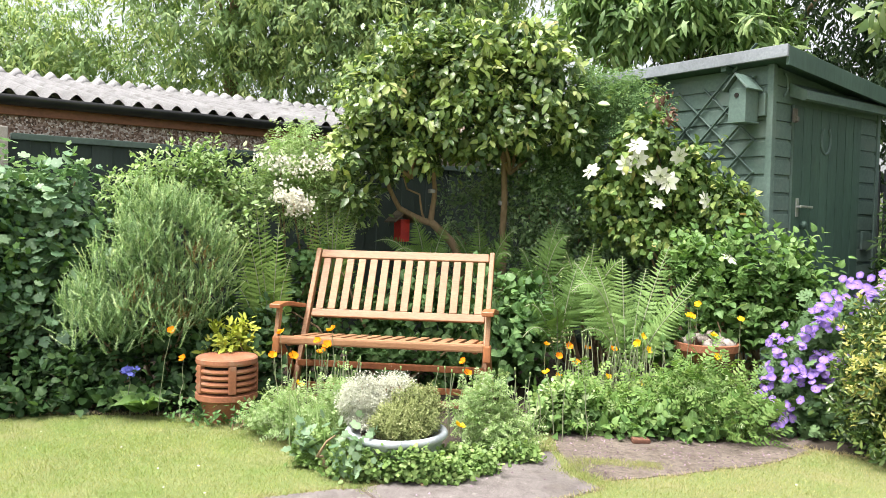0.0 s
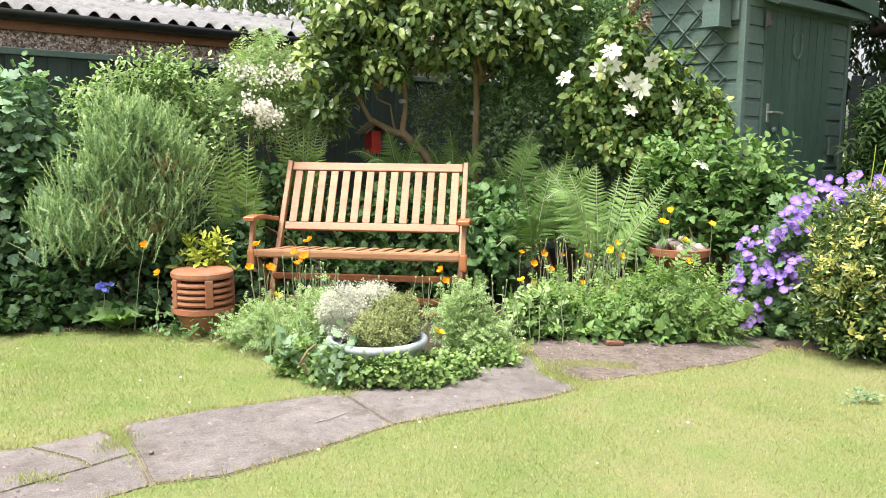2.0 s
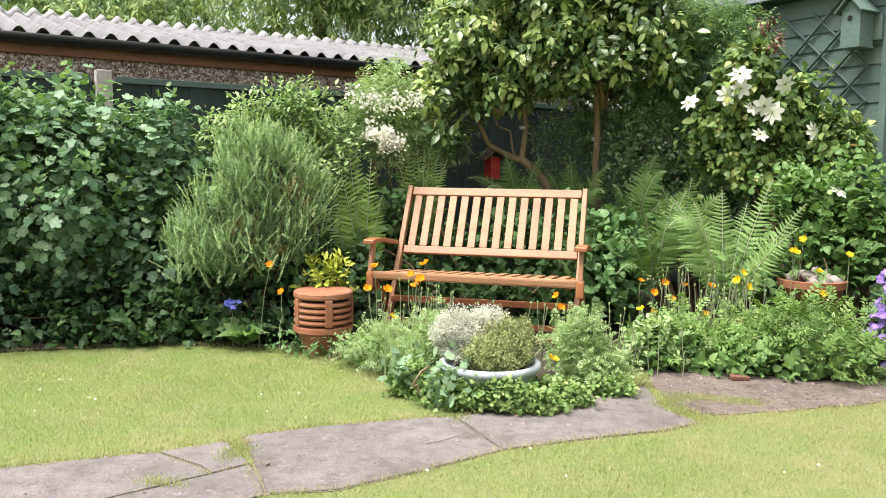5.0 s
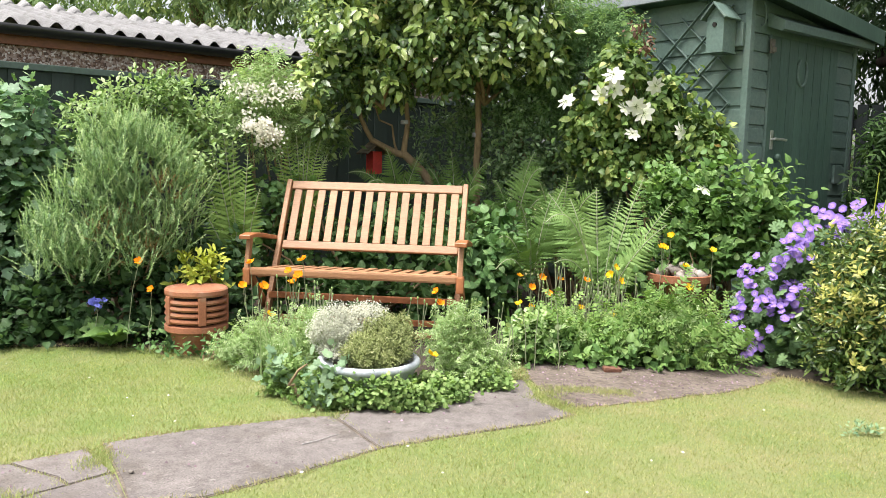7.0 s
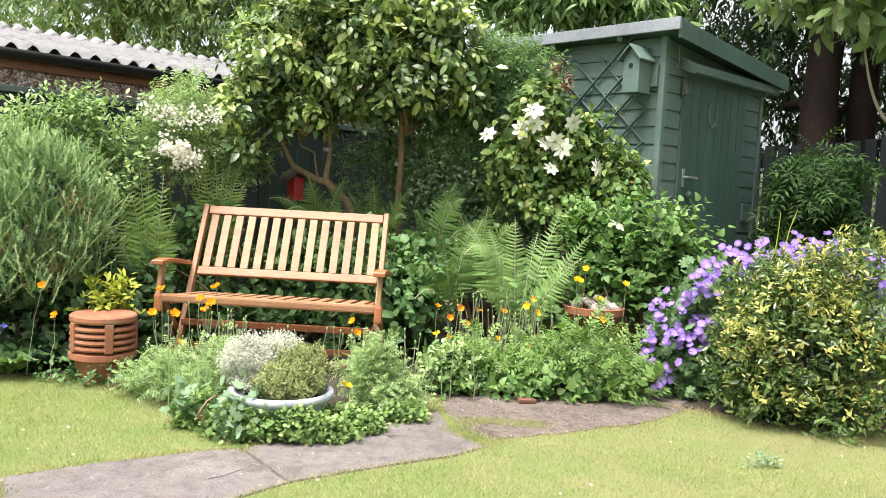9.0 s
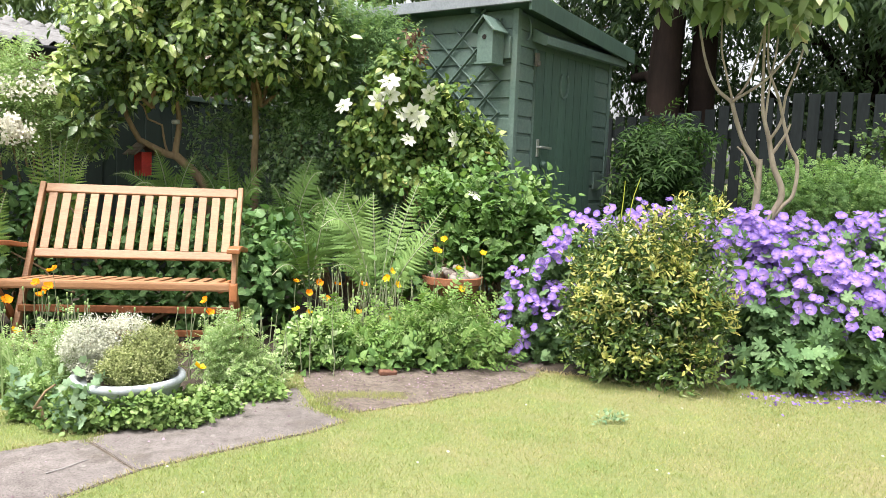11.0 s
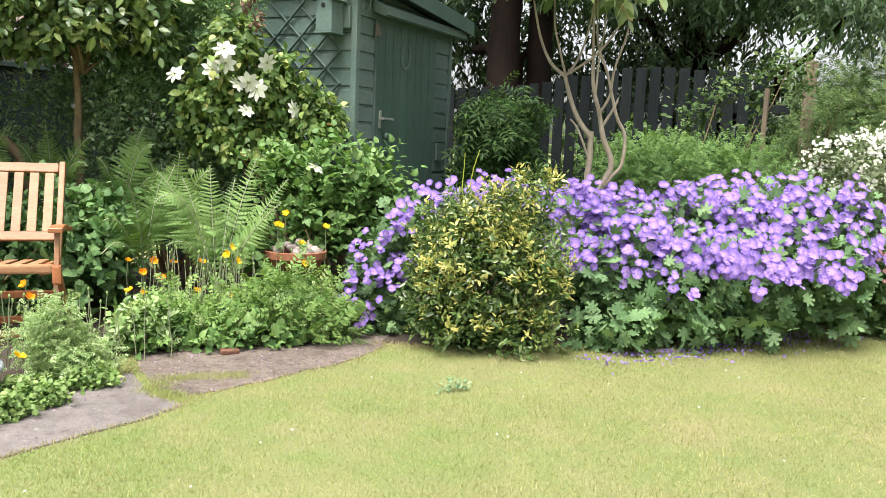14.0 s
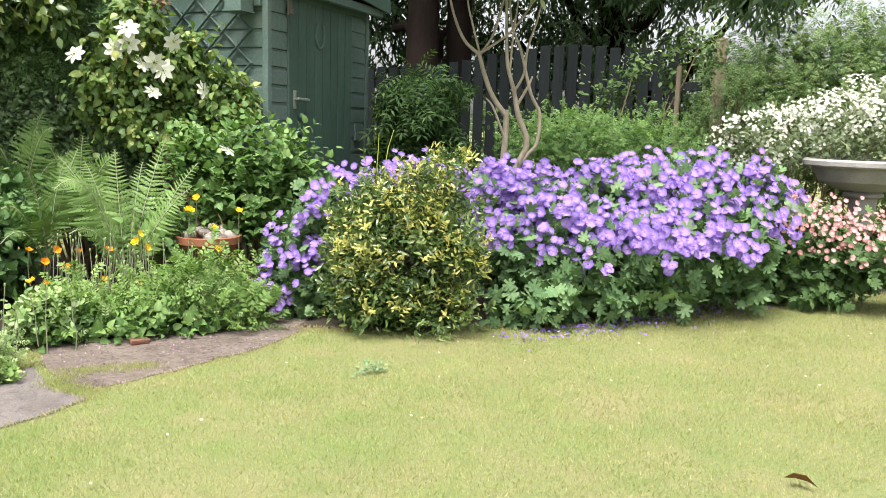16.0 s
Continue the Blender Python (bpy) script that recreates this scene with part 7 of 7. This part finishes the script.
tree("cherry_tree", (1.9, 9.8, 0), 3.6, [(2.0, 8.9, 3.35, 0.85, 0.6, 0.42), (2.7, 8.8, 3.5, 0.6, 0.6, 0.45), (1.6, 9.0, 3.7, 0.5, 0.5, 0.35), (3.1, 8.7, 3.1, 0.5, 0.5, 0.35)], 820, 10, 0.15, "cherry", "drooping leafy tree overhanging the shed", 108, 0.11, **far)
tree("shed_tree", (3.6, 9.6, 0), 4.5, [(3.0, 9.8, 3.9, 1.0, 0.8, 1.0), (3.8, 9.0, 4.0, 1.2, 1.0, 0.9), (3.2, 9.2, 2.4, 1.0, 0.8, 0.9), (4.6, 9.2, 2.9, 0.9, 0.8, 0.9)], 1000, 12, 0.10, "tree_shade", "overhanging tree behind the shed, leaf colour darkened as backlit", 104, **far)
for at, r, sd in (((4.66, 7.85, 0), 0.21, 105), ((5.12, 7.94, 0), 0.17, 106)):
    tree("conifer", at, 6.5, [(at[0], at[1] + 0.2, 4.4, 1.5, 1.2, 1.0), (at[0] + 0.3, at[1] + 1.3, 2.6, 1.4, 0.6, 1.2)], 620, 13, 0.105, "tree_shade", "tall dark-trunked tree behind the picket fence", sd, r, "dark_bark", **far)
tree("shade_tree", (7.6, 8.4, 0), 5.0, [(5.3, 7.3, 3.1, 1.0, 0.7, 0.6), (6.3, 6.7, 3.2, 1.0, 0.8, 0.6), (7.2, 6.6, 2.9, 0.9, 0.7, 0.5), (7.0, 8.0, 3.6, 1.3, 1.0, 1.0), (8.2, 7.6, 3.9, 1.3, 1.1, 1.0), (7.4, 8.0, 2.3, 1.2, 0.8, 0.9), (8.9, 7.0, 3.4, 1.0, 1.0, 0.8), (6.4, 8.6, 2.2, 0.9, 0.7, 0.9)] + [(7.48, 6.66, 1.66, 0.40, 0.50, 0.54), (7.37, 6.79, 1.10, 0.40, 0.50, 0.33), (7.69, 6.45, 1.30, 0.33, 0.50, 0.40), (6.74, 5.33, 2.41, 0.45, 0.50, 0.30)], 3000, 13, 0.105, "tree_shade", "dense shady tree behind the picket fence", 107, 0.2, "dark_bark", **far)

# added hedge, not a known one: hides sunlit far turf between the pickets
shrub("far_hedge", (6.0, 11.4, 0), "added dark hedge closing the view to bright ground behind the picket fence", "hedge", [(1.8 + 1.35 * k, 11.6 - 0.12 * k, 0.75 + 0.1 * (k % 3), 0.95, 0.45, 0.95) for k in range(8)], 1500, 8, 0.12, OVAL, "hedge", 131, 6, spread=0.10, low=-1.1)

# ---- lawn ----
g = np.random.default_rng(110)
n = 800000
q = np.stack([g.uniform(-4.6, 7.2, n), 0.1 + 4.3 * g.random(n) ** 0.8, np.zeros(n)], 1)
ends = g.random(n) < 0.08
q[ends, 0] = np.where(g.random(n) < 0.5, -4.2 - np.abs(g.normal(0, 0.9, n)), 6.8 + np.abs(g.normal(0, 0.9, n)))[ends]
q = q[(q[:, 1] > 1.5) | (g.random(n) < 0.4)]
for poly in SLABS + [OLD]:
    c = np.mean(poly, 0)
    q = q[~inside(q, [tuple(c + (np.array(p) - c) * 0.952) for p in poly])]
joint = sum(inside(q, [tuple(np.mean(p, 0) + (np.array(e) - np.mean(p, 0)) * 1.06) for e in p]).astype(int) for p in SLABS) > 1
q = q[~joint]
for poly in (LEFT_BED, RIGHT_BED):
    q = q[~inside(q, poly)]


def tuft(x, y, rx, ry, count):
    """Blades that have seeded themselves in a joint of the path."""
    return np.stack([g.normal(x, rx, count), g.normal(y, ry, count), np.full(count, 0.008)], 1)


q = np.concatenate([q, tuft(-0.88, 2.72, 0.035, 0.05, 500), tuft(-1.0, 2.40, 0.05, 0.025, 300), tuft(0.76, 3.66, 0.035, 0.035, 420), tuft(0.82, 3.73, 0.035, 0.035, 420), tuft(0.90, 3.80, 0.035, 0.035, 420), tuft(0.99, 3.80, 0.035, 0.035, 420), tuft(1.09, 3.78, 0.035, 0.035, 420), tuft(1.16, 3.77, 0.035, 0.035, 420), tuft(0.83, 3.57, 0.035, 0.035, 420), tuft(0.89, 3.48, 0.035, 0.035, 420), tuft(0.80, 3.82, 0.05, 0.03, 200), tuft(-0.12, 3.28, 0.02, 0.03, 120), tuft(-1.3, 2.05, 0.2, 0.02, 200)])
way = np.array((0, 0, 1.0)) + g.normal(0, 0.62, (len(q), 3)) * (1, 1, 0.2)
patch = np.array([noise.noise(Vector((x * 1.3, y * 1.3, 0))) for x, y, _ in q])
size = (0.008 + 0.012 * g.random(len(q))) * (1 + 0.3 * patch)
v, f = scatter_leaves((NEEDLE[0] * np.array((1.5, 1, 1)), NEEDLE[1]), q, way, unit(g, len(q)), size)
tagged(mesh_of("lawn_grass", v, f, M["grass"]), "short pale green lawn grass with dry blades", "grass", kind="stuff")
fringe = []
for k, poly in enumerate(SLABS + [OLD]):
    centre = np.mean(poly, 0)
    for (x0, y0), (x1, y1) in zip(poly, poly[1:] + poly[:1]):
        n = int(math.hypot(x1 - x0, y1 - y0) * 380)
        t = g.random((n, 1))
        e = np.array((x0, y0)) * (1 - t) + np.array((x1, y1)) * t
        away = np.array((y1 - y0, x0 - x1)) / math.hypot(x1 - x0, y1 - y0)
        away = away if (np.mean(e, 0) - centre) @ away > 0 else -away
        probe = np.concatenate([e + away * 0.05, np.zeros((n, 1))], 1)
        free = ~inside(probe, LEFT_BED) & ~inside(probe, RIGHT_BED)
        for other in SLABS[:k] + SLABS[k + 1:] + [OLD] * (k < len(SLABS)):
            free &= ~inside(probe, other)
        e = (e + away * (0.004 + g.normal(0, 0.014, (n, 1))))[free]
        fringe.append(np.concatenate([e, np.full((len(e), 1), 0.004), np.tile(-away * 0.5, (len(e), 1))], 1))
for poly in (LEFT_BED[:10], RIGHT_BED[:9]):
    for (x0, y0), (x1, y1) in zip(poly, poly[1:]):
        n = int(math.hypot(x1 - x0, y1 - y0) * 900)
        t = g.random((n, 1))
        e = np.array((x0, y0)) * (1 - t) + np.array((x1, y1)) * t + g.normal(0, 0.022, (n, 2)) + np.array((0, 0.012))
        fringe.append(np.concatenate([e, np.full((n, 1), 0.006), np.tile((0.0, -0.1), (n, 1))], 1))
fringe = np.concatenate(fringe)
way = np.array((0, 0, 0.8)) + g.normal(0, 0.6, (len(fringe), 3)) * (1, 1, 0.3)
way[:, :2] += fringe[:, 3:]
v, f = scatter_leaves((NEEDLE[0] * np.array((1.7, 1, 1)), NEEDLE[1]), fringe[:, :3], way, unit(g, len(fringe)), 0.010 + 0.017 * g.random(len(fringe)))
tagged(mesh_of("edge_grass", v, f, M["dry_grass"], uv=np.stack([np.full(len(v), 0.5), np.repeat(g.random(len(fringe)), 3)], 1)), "straggling dry grass along path and border edges", "grass", kind="stuff")
q = np.stack([g.uniform(-3, 6, 70), g.uniform(1.8, 4.0, 70), np.full(70, 0.022)], 1)
for poly in SLABS + [OLD, LEFT_BED, RIGHT_BED]:
    q = q[~inside(q, poly)]
joined_blooms(None, "daisies", EIGHT, q, np.tile((0, -0.3, 1.0), (len(q), 1)), 0.011, "white_petal", 111)
tagged(scene.objects["daisies"], "scattered white daisies in the lawn", "daisy", kind="stuff")
q = np.stack([g.uniform(2.9, 5.0, 420), 3.62 - np.abs(g.normal(0, 0.13, 420)), np.full(420, 0.020)], 1)
q[:, 1] += 0.10 * np.clip(q[:, 0] - 3.6, 0, 2) - 0.02
q = q[~inside(q, RIGHT_BED)]
joined_blooms(None, "fallen_petals", SMALL, q, unit(g, len(q)) * (1, 1, 0.2), 0.024, "purple_petal", 112)
tagged(scene.objects["fallen_petals"], "fallen violet petals on the lawn edge", "petals", kind="stuff")
weed = thing("lawn_weed", (2.05, 3.28, 0), "small blue-green weed in the lawn", "weed")
crown("leaves", [(2.05, 3.28, 0.008, 0.075, 0.05, 0.012)], 46, 5, 0.020, SMALL, M["rocket"], weed, 113, spread=0.02, flat=1.2)
v, f = scatter_leaves((OVAL[0] * np.array((0.8, 1, 2.5)), OVAL[1]), np.array([(2.78, 1.63, 0.03)]), np.array([(0.55, -0.75, 0.12)]), np.array([(0.5, 0.2, 0.8)]), np.array([0.10]))
tagged(mesh_of("fallen_leaf", v, f, M["brown_leaf"]), "curled brown dead leaf on the lawn", "leaf")
